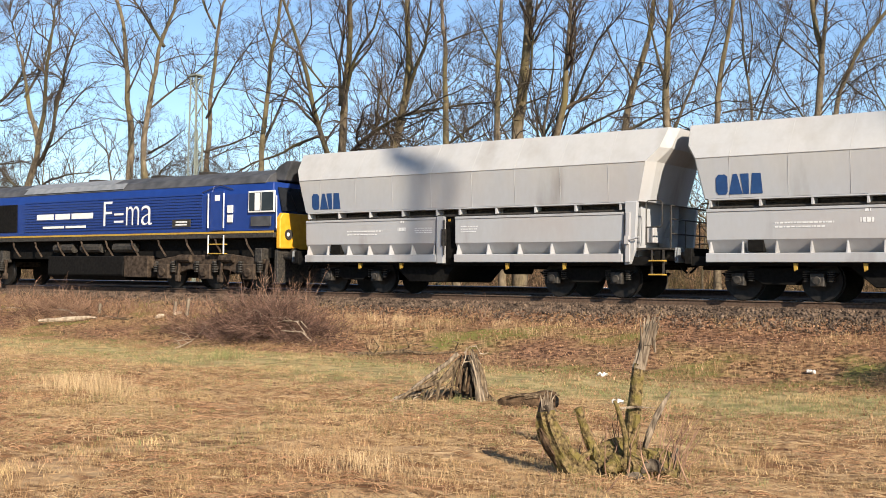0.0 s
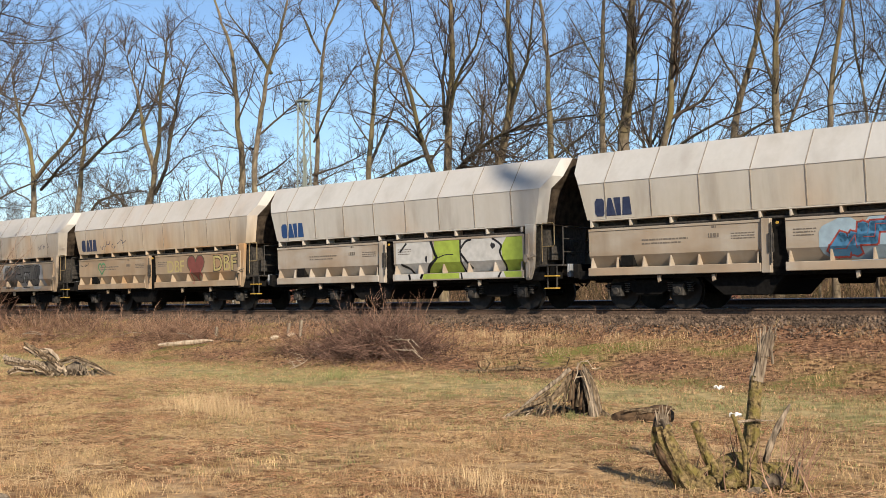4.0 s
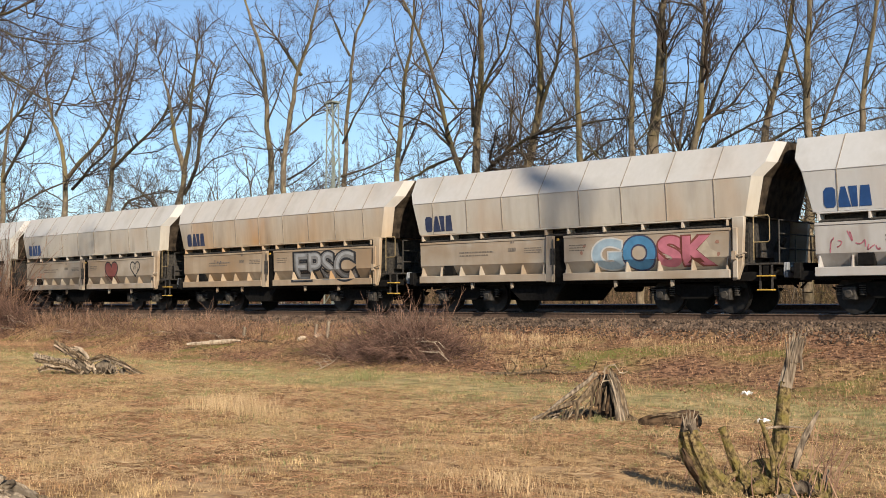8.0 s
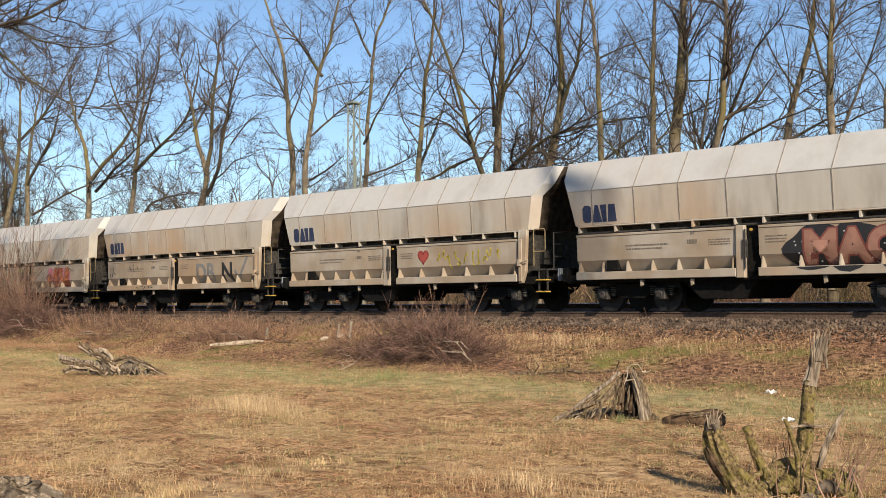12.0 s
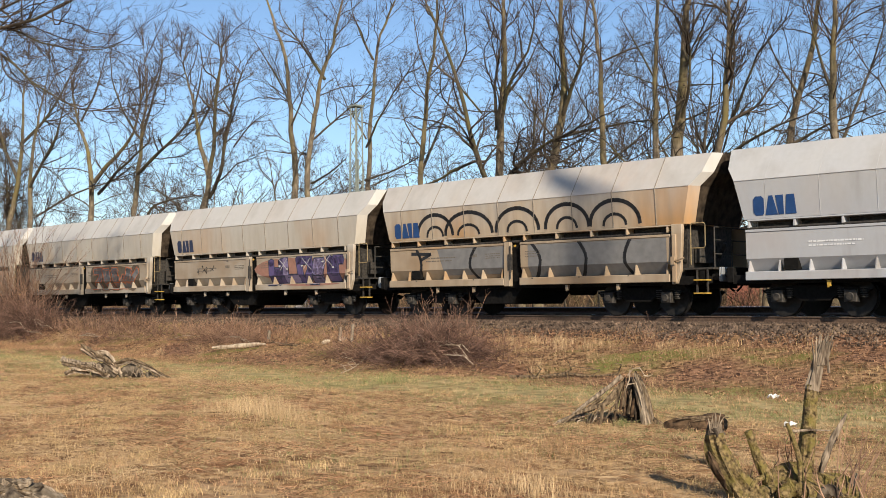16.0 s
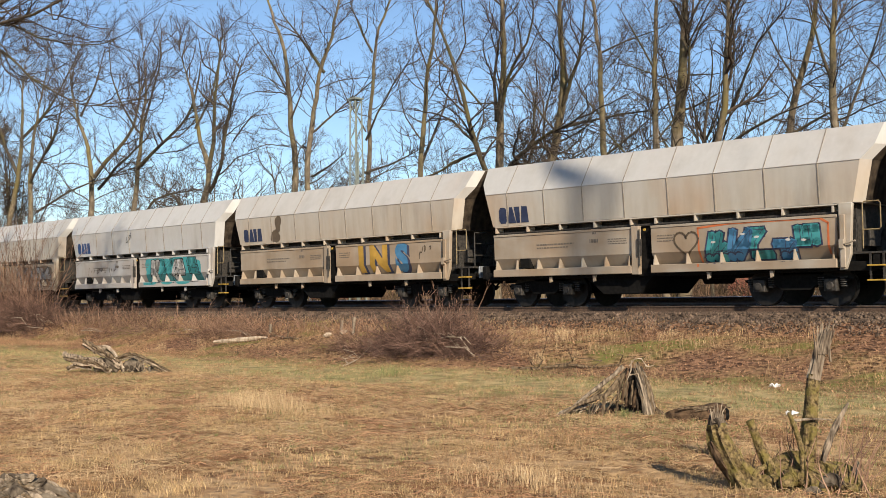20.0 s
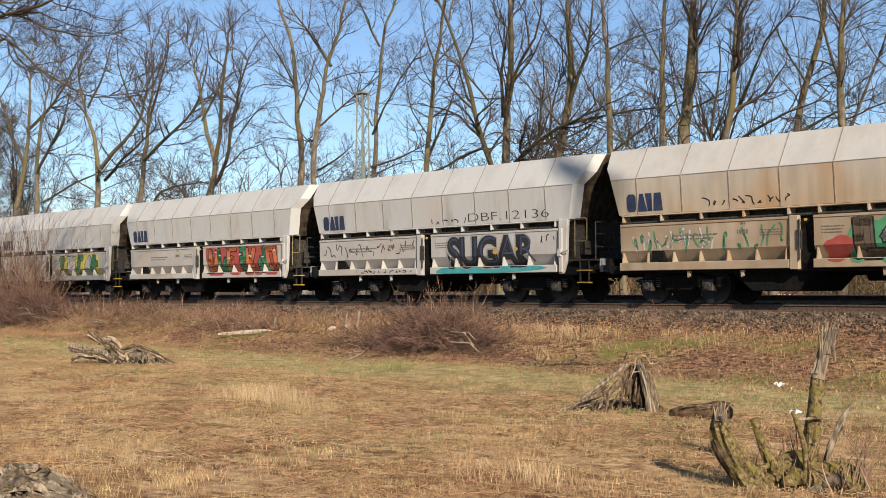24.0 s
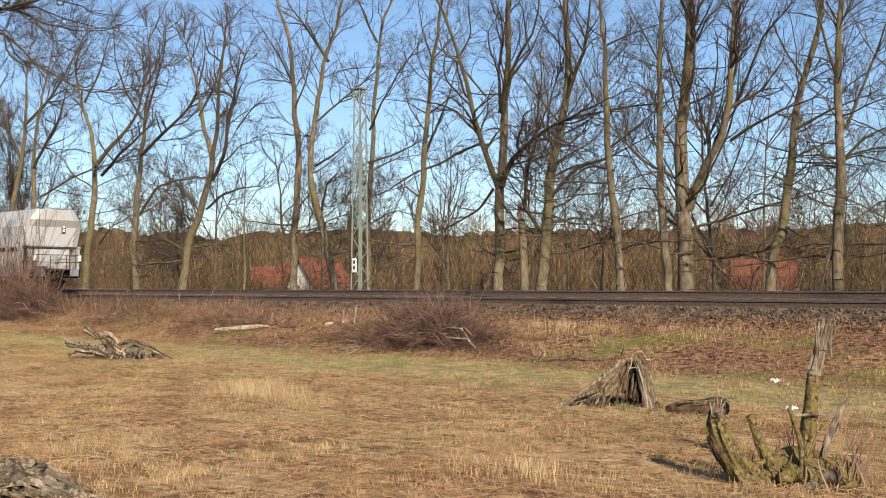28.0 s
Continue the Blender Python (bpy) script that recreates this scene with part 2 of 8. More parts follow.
class Geo:
    """Collects faces of one mesh."""

    def __init__(self):
        self.v, self.f = [], []

    def add(self, vs, fs):
        n = len(self.v)
        self.v += [tuple(p) for p in vs]
        self.f += [tuple(i + n for i in q) for q in fs]
        return self

    def box(self, x0, x1, y0, y1, z0, z1):
        return self.add([(x, y, z) for z in (z0, z1) for x, y in ((x0, y0), (x1, y0), (x1, y1), (x0, y1))],
                        [(3, 2, 1, 0), (4, 5, 6, 7), (0, 1, 5, 4), (1, 2, 6, 5), (2, 3, 7, 6), (3, 0, 4, 7)])

    def prism(self, pts, axis, a, b):
        """A flat outline of points, drawn out along an axis from a to b."""
        n = len(pts)

        def put(p, h):
            return {"x": (h, p[0], p[1]), "y": (p[0], h, p[1]), "z": (p[0], p[1], h)}[axis]
        vs = [put(p, a) for p in pts] + [put(p, b) for p in pts]
        return self.add(vs, [tuple(range(n))[::-1], tuple(range(n, 2 * n))] + [(i, (i + 1) % n, n + (i + 1) % n, n + i) for i in range(n)])

    def tube(self, pts, radii, n=6, cap=True):
        """A tapered tube along points."""
        pts = [Vector(p) for p in pts]
        vs, fs = [], []
        for i, p in enumerate(pts):
            d = (pts[min(i + 1, len(pts) - 1)] - pts[max(i - 1, 0)]).normalized()
            a = d.cross(Vector((0.31, 0.95, 0.05)) if abs(d.y) < 0.9 else Vector((1, 0, 0))).normalized()
            b = d.cross(a)
            r = radii[i] if not isinstance(radii, (int, float)) else radii
            vs += [p + (a * math.cos(k) + b * math.sin(k)) * r for k in (2 * math.pi * j / n for j in range(n))]
        for i in range(len(pts) - 1):
            fs += [(i * n + j, i * n + (j + 1) % n, (i + 1) * n + (j + 1) % n, (i + 1) * n + j) for j in range(n)]
        if cap:
            fs += [tuple(range(n))[::-1], tuple(range(len(vs) - n, len(vs)))]
        return self.add(vs, fs)

    def bm(self, bevel=0.0, recalc=True):
        me = bpy.data.meshes.new("m")
        me.from_pydata(self.v, [], self.f)
        b = bmesh.new()
        b.from_mesh(me)
        bpy.data.meshes.remove(me)
        if recalc:
            bmesh.ops.recalc_face_normals(b, faces=b.faces)
        if bevel:
            es = [e for e in b.edges if len(e.link_faces) == 2 and e.calc_face_angle(0) > 0.6]
            bmesh.ops.bevel(b, geom=es, offset=bevel, segments=1, affect="EDGES", clamp_overlap=True)
        return b


def part(name, bm, material, parent=None, label="", smooth=False):
    """Links a bmesh, or what a Geo holds, as one mesh object under a thing or a part."""
    if isinstance(bm, Geo):
        bm = bm.bm()
    me = bpy.data.meshes.new(name)
    bm.to_mesh(me)
    bm.free()
    me.materials.append(material)
    if smooth:
        me.shade_smooth()
    ob = new(name, me)
    ob.parent = parent
    return tagged(ob, label)


def raw(name, v, f, material, parent=None, label="", smooth=False):
    """Links arrays of points and equal-sided faces as one mesh."""
    v, f = np.asarray(v, dtype=np.float32), np.asarray(f, dtype=np.int32)
    me = bpy.data.meshes.new(name)
    me.vertices.add(len(v))
    me.vertices.foreach_set("co", v.ravel())
    k = f.shape[1]
    me.loops.add(f.size)
    me.loops.foreach_set("vertex_index", f.ravel())
    me.polygons.add(len(f))
    me.polygons.foreach_set("loop_start", np.arange(0, f.size, k, dtype=np.int32))
    me.polygons.foreach_set("loop_total", np.full(len(f), k, dtype=np.int32))
    me.update(calc_edges=True)
    me.validate()
    me.materials.append(material)
    if smooth:
        me.shade_smooth()
    ob = new(name, me)
    ob.parent = parent
    return tagged(ob, label)


def empty(name, m=None):
    ob = new(name)
    ob.empty_display_size = 0.3
    if m:
        ob.matrix_basis = m
    return ob


# ---------------------------------------------------------------- ground


def ramp01(x, a, b):
    t = min(1.0, max(0.0, (x - a) / (b - a)))
    return t * t * (3 - 2 * t)


def ground_z(x, y):
    """Height of the ground: the rough field, the bank up to the track, and the low land behind it."""
    far = ramp01(-x, 22, 44)
    foot = 17.0 + 3.0 * far
    lumps = 0.10 * noise.noise((x * 0.22, y * 0.3, 1.0)) + 0.035 * noise.noise((x * 1.3, y * 1.3, 4.0)) + 0.015 * noise.noise((x * 4.0, y * 4.0, 7.0))
    bank = (0.60 + 0.05 * far) * ramp01(y, foot, 21.9) + (RAIL - 0.26 - 0.65) * ramp01(y, 21.7, 23.2)
    back = -0.55 * ramp01(y, 33.0, 38.0) - 0.5 * ramp01(y, 40, 90)
    level = ramp01(y, 22.8, 23.2) * (1 - ramp01(y, 32.0, 33.0))
    return bank + back + lumps * (1 - level) * (1 - ramp01(y, 60, 200) * 0.8)


def steps(*runs):
    out = []
    for a, b, d in runs:
        n = max(1, round((b - a) / d))
        out += [a + (b - a) * i / n for i in range(n)]
    return out + [runs[-1][1]]


gx = steps((-2500, -400, 300), (-400, -120, 20), (-120, -60, 2.0), (-60, -30, 0.5), (-30, 4, 0.2), (4, 30, 2.0), (30, 300, 30), (300, 2500, 300))
gy = steps((-2500, -100, 300), (-100, 0, 10), (0, 3, 1.0), (3, 24, 0.2), (24, 40, 1.0), (40, 120, 8), (120, 400, 40), (400, 3000, 300))
nx, ny = len(gx), len(gy)
gv = [(x, y, ground_z(x, y)) for y in gy for x in gx]
gf = [(j * nx + i, j * nx + i + 1, (j + 1) * nx + i + 1, (j + 1) * nx + i) for j in range(ny - 1) for i in range(nx - 1)]


def ground_material():
    m = bpy.data.materials.new("rough_field")
    m.use_nodes = True
    nt = m.node_tree
    bs = nt.nodes["Principled BSDF"]
    tc = nt.nodes.new("ShaderNodeTexCoord")
    sep = nt.nodes.new("ShaderNodeSeparateXYZ")
    nt.links.new(tc.outputs["Object"], sep.inputs[0])

    def nz(scale, lo, hi, detail=5, stretch=(1, 1, 1)):
        mp = nt.nodes.new("ShaderNodeMapping")
        mp.inputs["Scale"].default_value = stretch
        nt.links.new(tc.outputs["Object"], mp.inputs[0])
        n = nt.nodes.new("ShaderNodeTexNoise")
        n.inputs["Scale"].default_value, n.inputs["Detail"].default_value = scale, detail
        nt.links.new(mp.outputs[0], n.inputs["Vector"])
        r = nt.nodes.new("ShaderNodeMapRange")
        r.inputs[1].default_value, r.inputs[2].default_value = lo, hi
        nt.links.new(n.outputs[0], r.inputs[0])
        return r.outputs[0]

    def mix(f, a, b):
        x = nt.nodes.new("ShaderNodeMix")
        x.data_type = "RGBA"
        for k, v in ((0, f), (6, a), (7, b)):
            if isinstance(v, tuple):
                x.inputs[k].default_value = (*v, 1)
            else:
                nt.links.new(v, x.inputs[k])
        return x.outputs[2]

    def zone(a, b, c, d):
        """1 between b and c across the track's direction, with soft and uneven edges."""
        w = nt.nodes.new("ShaderNodeMath")
        w.operation = "MULTIPLY_ADD"
        nt.links.new(nz(0.9, 0.0, 1.0), w.inputs[0])
        w.inputs[1].default_value = 1.6
        nt.links.new(sep.outputs[1], w.inputs[2])
        r1, r2 = nt.nodes.new("ShaderNodeMapRange"), nt.nodes.new("ShaderNodeMapRange")
        r1.inputs[1].default_value, r1.inputs[2].default_value = a, b
        r2.inputs[1].default_value, r2.inputs[2].default_value = d, c
        p = nt.nodes.new("ShaderNodeMath")
        p.operation = "MULTIPLY"
        nt.links.new(w.outputs[0], r1.inputs[0])
        nt.links.new(w.outputs[0], r2.inputs[0])
        nt.links.new(r1.outputs[0], p.inputs[0])
        nt.links.new(r2.outputs[0], p.inputs[1])
        return p.outputs[0]

    c = mix(nz(6.0, 0.40, 0.60, 8, (1, 1.4, 1)), (0.155, 0.084, 0.038), (0.44, 0.288, 0.148))
    c = mix(nz(0.8, 0.50, 0.62), c, (0.43, 0.28, 0.145))
    c = mix(nz(1.9, 0.52, 0.62, stretch=(0.7, 1.3, 1)), c, (0.20, 0.102, 0.048))
    c = mix(nz(0.4, 0.60, 0.74), c, (0.29, 0.20, 0.085))
    c = mix(nz(3.2, 0.57, 0.66, 8, (0.6, 1.4, 1)), c, (0.105, 0.052, 0.025))
    c = mix(nz(4.1, 0.60, 0.68, 6, (0.6, 1.6, 1)), c, (0.50, 0.345, 0.19))
    green = mix(nz(3.0, 0.36, 0.62), (0.19, 0.165, 0.070), (0.40, 0.31, 0.15))
    c = mix(zone(13.6, 15.2, 17.2, 18.4), c, green)
    bank = mix(nz(7.0, 0.40, 0.60, 8), (0.075, 0.040, 0.020), (0.37, 0.23, 0.115))
    bank = mix(nz(0.7, 0.50, 0.62), bank, (0.17, 0.16, 0.045))
    litter = mix(nz(8.0, 0.40, 0.60, 8), (0.065, 0.034, 0.021), (0.30, 0.165, 0.095))
    bank = mix(nz(0.28, 0.44, 0.56), bank, litter)
    c = mix(zone(17.4, 18.6, 40.0, 60.0), c, bank)
    nt.links.new(c, bs.inputs["Base Color"])
    bs.inputs["Roughness"].default_value = 0.95
    bs.inputs["Specular IOR Level"].default_value = 0.1
    b = nt.nodes.new("ShaderNodeBump")
    b.inputs["Strength"].default_value, b.inputs["Distance"].default_value = 0.7, 0.06
    nt.links.new(nz(6.0, 0.2, 0.8, 8), b.inputs["Height"])
    nt.links.new(b.outputs[0], bs.inputs["Normal"])
    return m


tagged(raw("ground", gv, gf, ground_material(), smooth=True), "rough field of dry grass with a bank up to the track", "ground", kind="structure")
# ---------------------------------------------------------------- track


def rail(name, y, z, label):
    r = empty(name, Matrix.Translation((0, y, z)))
    tagged(r, label, "rail", "rails of the line", kind="structure")
    foot = [(-0.075, -0.172), (0.075, -0.172), (0.07, -0.160), (0.012, -0.142), (0.010, -0.05), (0.036, -0.035), (0.034, -0.012), (-0.034, -0.012), (-0.036, -0.035), (-0.010, -0.05), (-0.012, -0.142), (-0.07, -0.160)]
    part("rail_profile", Geo().prism(foot, "x", -900, 400).bm(), M_RUST, r)
    part("running_surface", Geo().prism([(-0.034, -0.0118), (0.034, -0.0118), (0.026, 0.0), (-0.026, 0.0)], "x", -900, 400).bm(), M_SHINE, r, "polished rail head")
    return r


TRACKS = ((TRACK, RAIL), (TRACK + 4.0, RAIL + 0.20))
for ty, tz in TRACKS:
    for side in (-0.7535, 0.7535):
        rail("rail", ty + side, tz, "long rusty steel rail with a worn bright top")

bed = empty("track_bed")
tagged(bed, "grey-brown stone ballast bed under two railway tracks", "track bed", kind="structure")
prof = [(22.75, 0.55), (23.45, RAIL - 0.19), (TRACK + 2.0, RAIL - 0.19), (TRACK + 2.4, RAIL + 0.01), (TRACK + 6.3, RAIL + 0.01), (TRACK + 7.6, 0.3)]
part("bed_core", Geo().prism(prof, "x", -900, 400).bm(), M_STONE, bed)
g = Geo().box(-0.13, 0.13, -1.3, 1.3, -0.05, 0.012).bm(0.015)
sleeper = part("sleeper", g, mat("concrete_sleeper", (0.16, 0.145, 0.125), (0.26, 0.24, 0.21), 8, 0.9, 0.2), bed)
sleeper.location = (-66, TRACK, RAIL - 0.186)
for i in range(1, 105):
    s2 = sleeper.copy()
    scene.collection.objects.link(s2)
    s2.location = (-66 + 0.6 * i, TRACK, RAIL - 0.186)
# loose stones on the shoulder
rng = np.random.default_rng(3)
oct_v = np.array([(1, 0, 0), (-1, 0, 0), (0, 1, 0), (0, -1, 0), (0, 0, 1), (0, 0, -1)], float)
oct_f = np.array([(0, 2, 4), (2, 1, 4), (1, 3, 4), (3, 0, 4), (2, 0, 5), (1, 2, 5), (3, 1, 5), (0, 3, 5)])
n = 42000
sx = -62 + 64 * rng.random(n) ** 0.75
sy = 22.1 + 2.9 * rng.random(n)
keep = (sy < 24.98) & ((sy > 22.9) | (rng.random(n) < (sy - 22.0) * 0.9))
sx, sy = sx[keep], sy[keep]
sz = np.array([max(ground_z(a, b), np.interp(b, [22.75, 23.45], [0.55, RAIL - 0.19]) if b > 22.75 else 0) for a, b in zip(sx, sy)])
n = len(sx)
size = rng.uniform(0.022, 0.048, n)
tv = oct_v[None] * rng.uniform(0.6, 1.3, (n, 6, 1)) * size[:, None, None]
ang = rng.uniform(0, 6.28, n)
ca, sa = np.cos(ang)[:, None], np.sin(ang)[:, None]
tv = np.stack([tv[..., 0] * ca - tv[..., 1] * sa, tv[..., 0] * sa + tv[..., 1] * ca + tv[..., 2] * 0.3, tv[..., 2] - tv[..., 0] * 0.2], -1)
tv += np.stack([sx, sy, sz + size * 0.35], -1)[:, None]
stones = raw("ballast_stones", tv.reshape(-1, 3), (oct_f[None] + 6 * np.arange(n)[:, None, None]).reshape(-1, 3), M_STONE)
tagged(stones, "broken grey-brown ballast stones on the track shoulder", "ballast", kind="stuff")

# ---------------------------------------------------------------- hopper wagon
# wagon space: x from its left buffers, y across with the near side at -y, z over the rail
ZSILL, ZFLAP, ZHOP, ZKINK, ZTOP = 0.86, 2.07, 2.33, 3.28, 4.13


def hopper_ring(u, k):
    """The outline of the upper body at the end (k=0 left, 1 right)."""
    return u if k == 0 else PITCH - u


def build_hopper(ribbed):
    w = empty("hopper_wagon")
    levels = [(0.70, 1.42, ZHOP), (0.48, 1.50, ZKINK), (0.22, 1.285, 3.62), (0.13, 0.95, ZTOP)]
    # sides and chamfered, hipped ends of the upper body
    CH, DE = 0.15, 0.32

    def ring(i, k):
        u, y, z = levels[i]
        xs, xe = hopper_ring(u + CH, k), hopper_ring(u, k)
        return [(xs, -y, z), (xe, DE - y, z), (xe, y - DE, z), (xs, y, z)]

    def shell(g, i):
        for q in (0, 3):
            a, b, c, d = ring(i, 0)[q], ring(i, 1)[q], ring(i + 1, 1)[q], ring(i + 1, 0)[q]
            g.add([a, b, c, d], [(0, 1, 2, 3)])
        for k in (0, 1):
            for q in (0, 2):
                g.add([ring(i, k)[q], ring(i, k)[q + 1], ring(i + 1, k)[q + 1], ring(i + 1, k)[q]], [(0, 1, 2, 3)])

    def welded(g):
        b = g.bm()
        bmesh.ops.remove_doubles(b, verts=b.verts, dist=0.001)
        bmesh.ops.recalc_face_normals(b, faces=b.faces)
        return b
    g = Geo()
    shell(g, 0)
    g.add(ring(0, 0) + ring(0, 1)[::-1], [tuple(range(8))])
    part("hopper_body", welded(g), M_SIDE, w)
    g = Geo()
    shell(g, 1)
    shell(g, 2)
    zr = ZTOP + 0.05
    for q in (0, 3):
        p, e0, e1 = (0, 1, 1) if q == 0 else (3, 2, 2)
        g.add([ring(3, 0)[p], ring(3, 1)[p], ring(3, 1)[e1], (hopper_ring(levels[3][0], 1), 0, zr), (hopper_ring(levels[3][0], 0), 0, zr), ring(3, 0)[e0]], [tuple(range(6))])
    part("roof", welded(g), M_ROOF, w, "dusty sloping roof panels")
    # ribbed wagons: end plates coloured near-black for the shade between wagons
    for k in (0, 1):
        g = Geo()
        for i in range(3):
            g.add([ring(i, k)[1], ring(i, k)[2], ring(i + 1, k)[2], ring(i + 1, k)[1]], [(0, 1, 2, 3)])
        part("end_plate", welded(g), M_SHADEBROWN if ribbed else M_SIDE, w, "hopper end with the gap's shade in its colour" if ribbed else "")
    part("roof_seam", Geo().tube([(levels[1][0] + CH, -1.503, ZKINK), (PITCH - levels[1][0] - CH, -1.503, ZKINK)], 0.012, 5).bm(), M_ROOF, w, "pale welded seam")
    # ribs over side and roof
    ribs = [1.45 + i * 1.35 for i in range(8)]
    outline = [(-1.42, ZHOP), (-1.50, ZKINK), (-0.95, ZTOP), (0, ZTOP + 0.05), (0.95, ZTOP), (1.50, ZKINK), (1.42, ZHOP)]
    base = None
    for x in ribs:
        if base is None:
            d, o = (0.010 if ribbed else 0.004), (0.014 if ribbed else 0.006)
            g = Geo()
            for (ya, za), (yb, zb) in zip(outline, outline[1:]):
                nrm = Vector((0, -(zb - za), (yb - ya))).normalized() * -1
                nrm = nrm if nrm.dot(Vector((0, ya + yb, za + zb - 6.0))) > 0 else -nrm
                oy, oz = nrm.y * o, nrm.z * o
                g.add([(-d, ya, za), (d, ya, za), (d, yb, zb), (-d, yb, zb), (-d, ya + oy, za + oz), (d, ya + oy, za + oz), (d, yb + oy, zb + oz), (-d, yb + oy, zb + oz)],
                      [(4, 5, 6, 7), (0, 1, 5, 4), (3, 2, 6, 7), (0, 4, 7, 3), (1, 2, 6, 5)])
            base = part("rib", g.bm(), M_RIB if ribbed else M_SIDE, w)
            base.location.x = x
        else:
            o2 = base.copy()
            scene.collection.objects.link(o2)
            o2.location.x = x
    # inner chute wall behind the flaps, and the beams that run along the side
    # wall coloured dark for the shade under the upper body's overhang
    part("inner_hopper", Geo().prism([(1.0, 0.9), (PITCH - 1.0, 0.9), (PITCH - 0.98, ZHOP - 0.005), (0.98, ZHOP - 0.005)], "y", -1.1, 1.1).bm(), M_DARK, w, "inner hopper wall, overhang shade in its dark colour")
    for ys, nm in ((-1, "top_beam"), (1, "top_beam")):
        part(nm, Geo().box(0.93, PITCH - 0.95, min(ys * 1.1, ys * 1.44), max(ys * 1.1, ys * 1.44), ZHOP - 0.045, ZHOP - 0.008).bm(0.006), M_SIDE, w)
        part("flap_shaft", Geo().tube([(0.95, ys * 1.33, ZFLAP + 0.05), (PITCH - 1.1, ys * 1.33, ZFLAP + 0.05)], 0.035, 8).bm(), M_DARK, w, "dark hinge shaft")
    gus = None
    for x in [0.98, 2.16, 3.33, 4.51, 5.69, 6.45, 7.62, 8.81, 9.98, 11.22]:
        if gus is None:
            g = Geo().prism([(-1.12, ZHOP - 0.05), (-1.43, ZHOP - 0.05), (-1.44, ZHOP - 0.16), (-1.12, ZFLAP - 0.02)], "x", -0.02, 0.02)
            g.box(-0.022, 0.022, -1.45, -1.41, ZHOP - 0.20, ZHOP - 0.05)
            gus = part("gusset", g.bm(), M_SIDE, w)
            gus.location.x = x
        else:
            o2 = gus.copy()
            scene.collection.objects.link(o2)
            o2.location.x = x
    # side flaps: plate, deep lower beam, small gussets
    for ys in (-1, 1):
        for x0, x1 in ((0.90, 5.72), (6.32, 11.31)):
            lo, hi = min(ys * 1.42, ys * 1.38), max(ys * 1.42, ys * 1.38)
            fl = part("side_flap", Geo().prism([(ys * 1.17, 1.05), (ys * 1.215, 1.05), (ys * 1.43, 1.38), (ys * 1.45, ZFLAP), (ys * 1.38, ZFLAP), (ys * 1.37, 1.38)], "x", x0, x1).bm(), M_SIDE, w)
            part("flap_beam", Geo().box(x0, x1, min(ys * 1.36, ys * 1.50), max(ys * 1.36, ys * 1.50), ZSILL, ZSILL + 0.21).bm(0.012), M_SIDE, fl)
            if ys < 0:
                part("flap_edge", Geo().box(x0 - 0.004, x1 + 0.004, min(ys * 1.44, ys * 1.468), max(ys * 1.44, ys * 1.468), ZFLAP - 0.05, ZFLAP + 0.012).bm(0.005), M_SIDE, fl)
            if ys < 0:
                one = None
                count = 7 if x0 < 3 else 6
                for i in range(count):
                    x = x0 + 0.09 + i * (x1 - x0 - 0.18) / (count - 1)
                    if one is None:
                        one = part("flap_gusset", Geo().prism([(-1.23, ZSILL + 0.20), (-1.495, ZSILL + 0.20), (-1.44, ZSILL + 0.47), (-1.40, ZSILL + 0.47)], "x", -0.014, 0.014).bm(), M_SIDE, fl)
                        one.location.x = x
                    else:
                        o2 = one.copy()
                        scene.collection.objects.link(o2)
                        o2.location.x = x
    # black block that stands for the shade in the gap between the flaps
    part("centre_recess", Geo().box(5.70, 6.34, -1.30, -1.11, 0.9, ZFLAP + 0.05).bm(), M_BLACK, w, "black block for the shade between the flaps")
    part("hatch", Geo().box(1.88, 2.24, -1.452, -1.25, 1.10, 1.37).bm(0.008), M_BLACK, w, "small dark hatch")
    part("centre_post", Geo().box(5.735, 5.96, -1.50, -1.36, ZSILL - 0.03, ZFLAP + 0.03).bm(0.012), M_SIDE, w)
    part("latch", Geo().box(5.92, 6.04, -1.53, -1.46, 1.30, 1.75).tube([(6.0, -1.52, 1.05), (6.0, -1.52, 2.0)], 0.02, 6).bm(), M_DARK, w, "dark flap latch")
    part("signal_disc", Geo().tube([(6.12, -1.46, 1.99), (6.12, -1.42, 1.99)], 0.035, 10).bm(), M_YELLOW, w, "small orange disc")
    # right-hand end: pillar, platform, rails, steps
    part("end_pillar", Geo().prism([(11.36, ZSILL - 0.06), (11.50, ZSILL - 0.04), (11.62, 1.15), (11.68, ZHOP), (11.36, ZHOP)], "y", -1.47, -1.35).bm(0.012), M_SIDE, w)
    part("pillar_beam", Geo().box(11.40, 11.52, -1.52, -1.472, ZSILL, ZFLAP).bm(0.01), M_SIDE, w)
    part("far_pillar", Geo().prism([(11.36, ZSILL - 0.06), (11.58, ZSILL - 0.04), (11.88, 1.15), (11.98, ZHOP), (11.36, ZHOP)], "y", 1.35, 1.47).bm(), M_SIDE, w)
    part("crank", Geo().tube([(11.45, -1.56, 1.38), (11.78, -1.56, 1.46)], 0.022, 6).box(11.40, 11.50, -1.58, -1.52, 1.30, 1.50).bm(), M_SIDE, w)
    # ribbed wagons: end walls coloured dark, the shade between wagons put into them
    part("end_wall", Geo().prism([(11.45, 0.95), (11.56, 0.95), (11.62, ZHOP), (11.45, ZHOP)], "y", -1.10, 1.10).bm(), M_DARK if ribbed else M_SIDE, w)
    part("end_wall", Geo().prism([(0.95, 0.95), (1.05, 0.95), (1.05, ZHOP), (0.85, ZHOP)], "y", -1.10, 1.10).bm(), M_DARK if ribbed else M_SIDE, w)
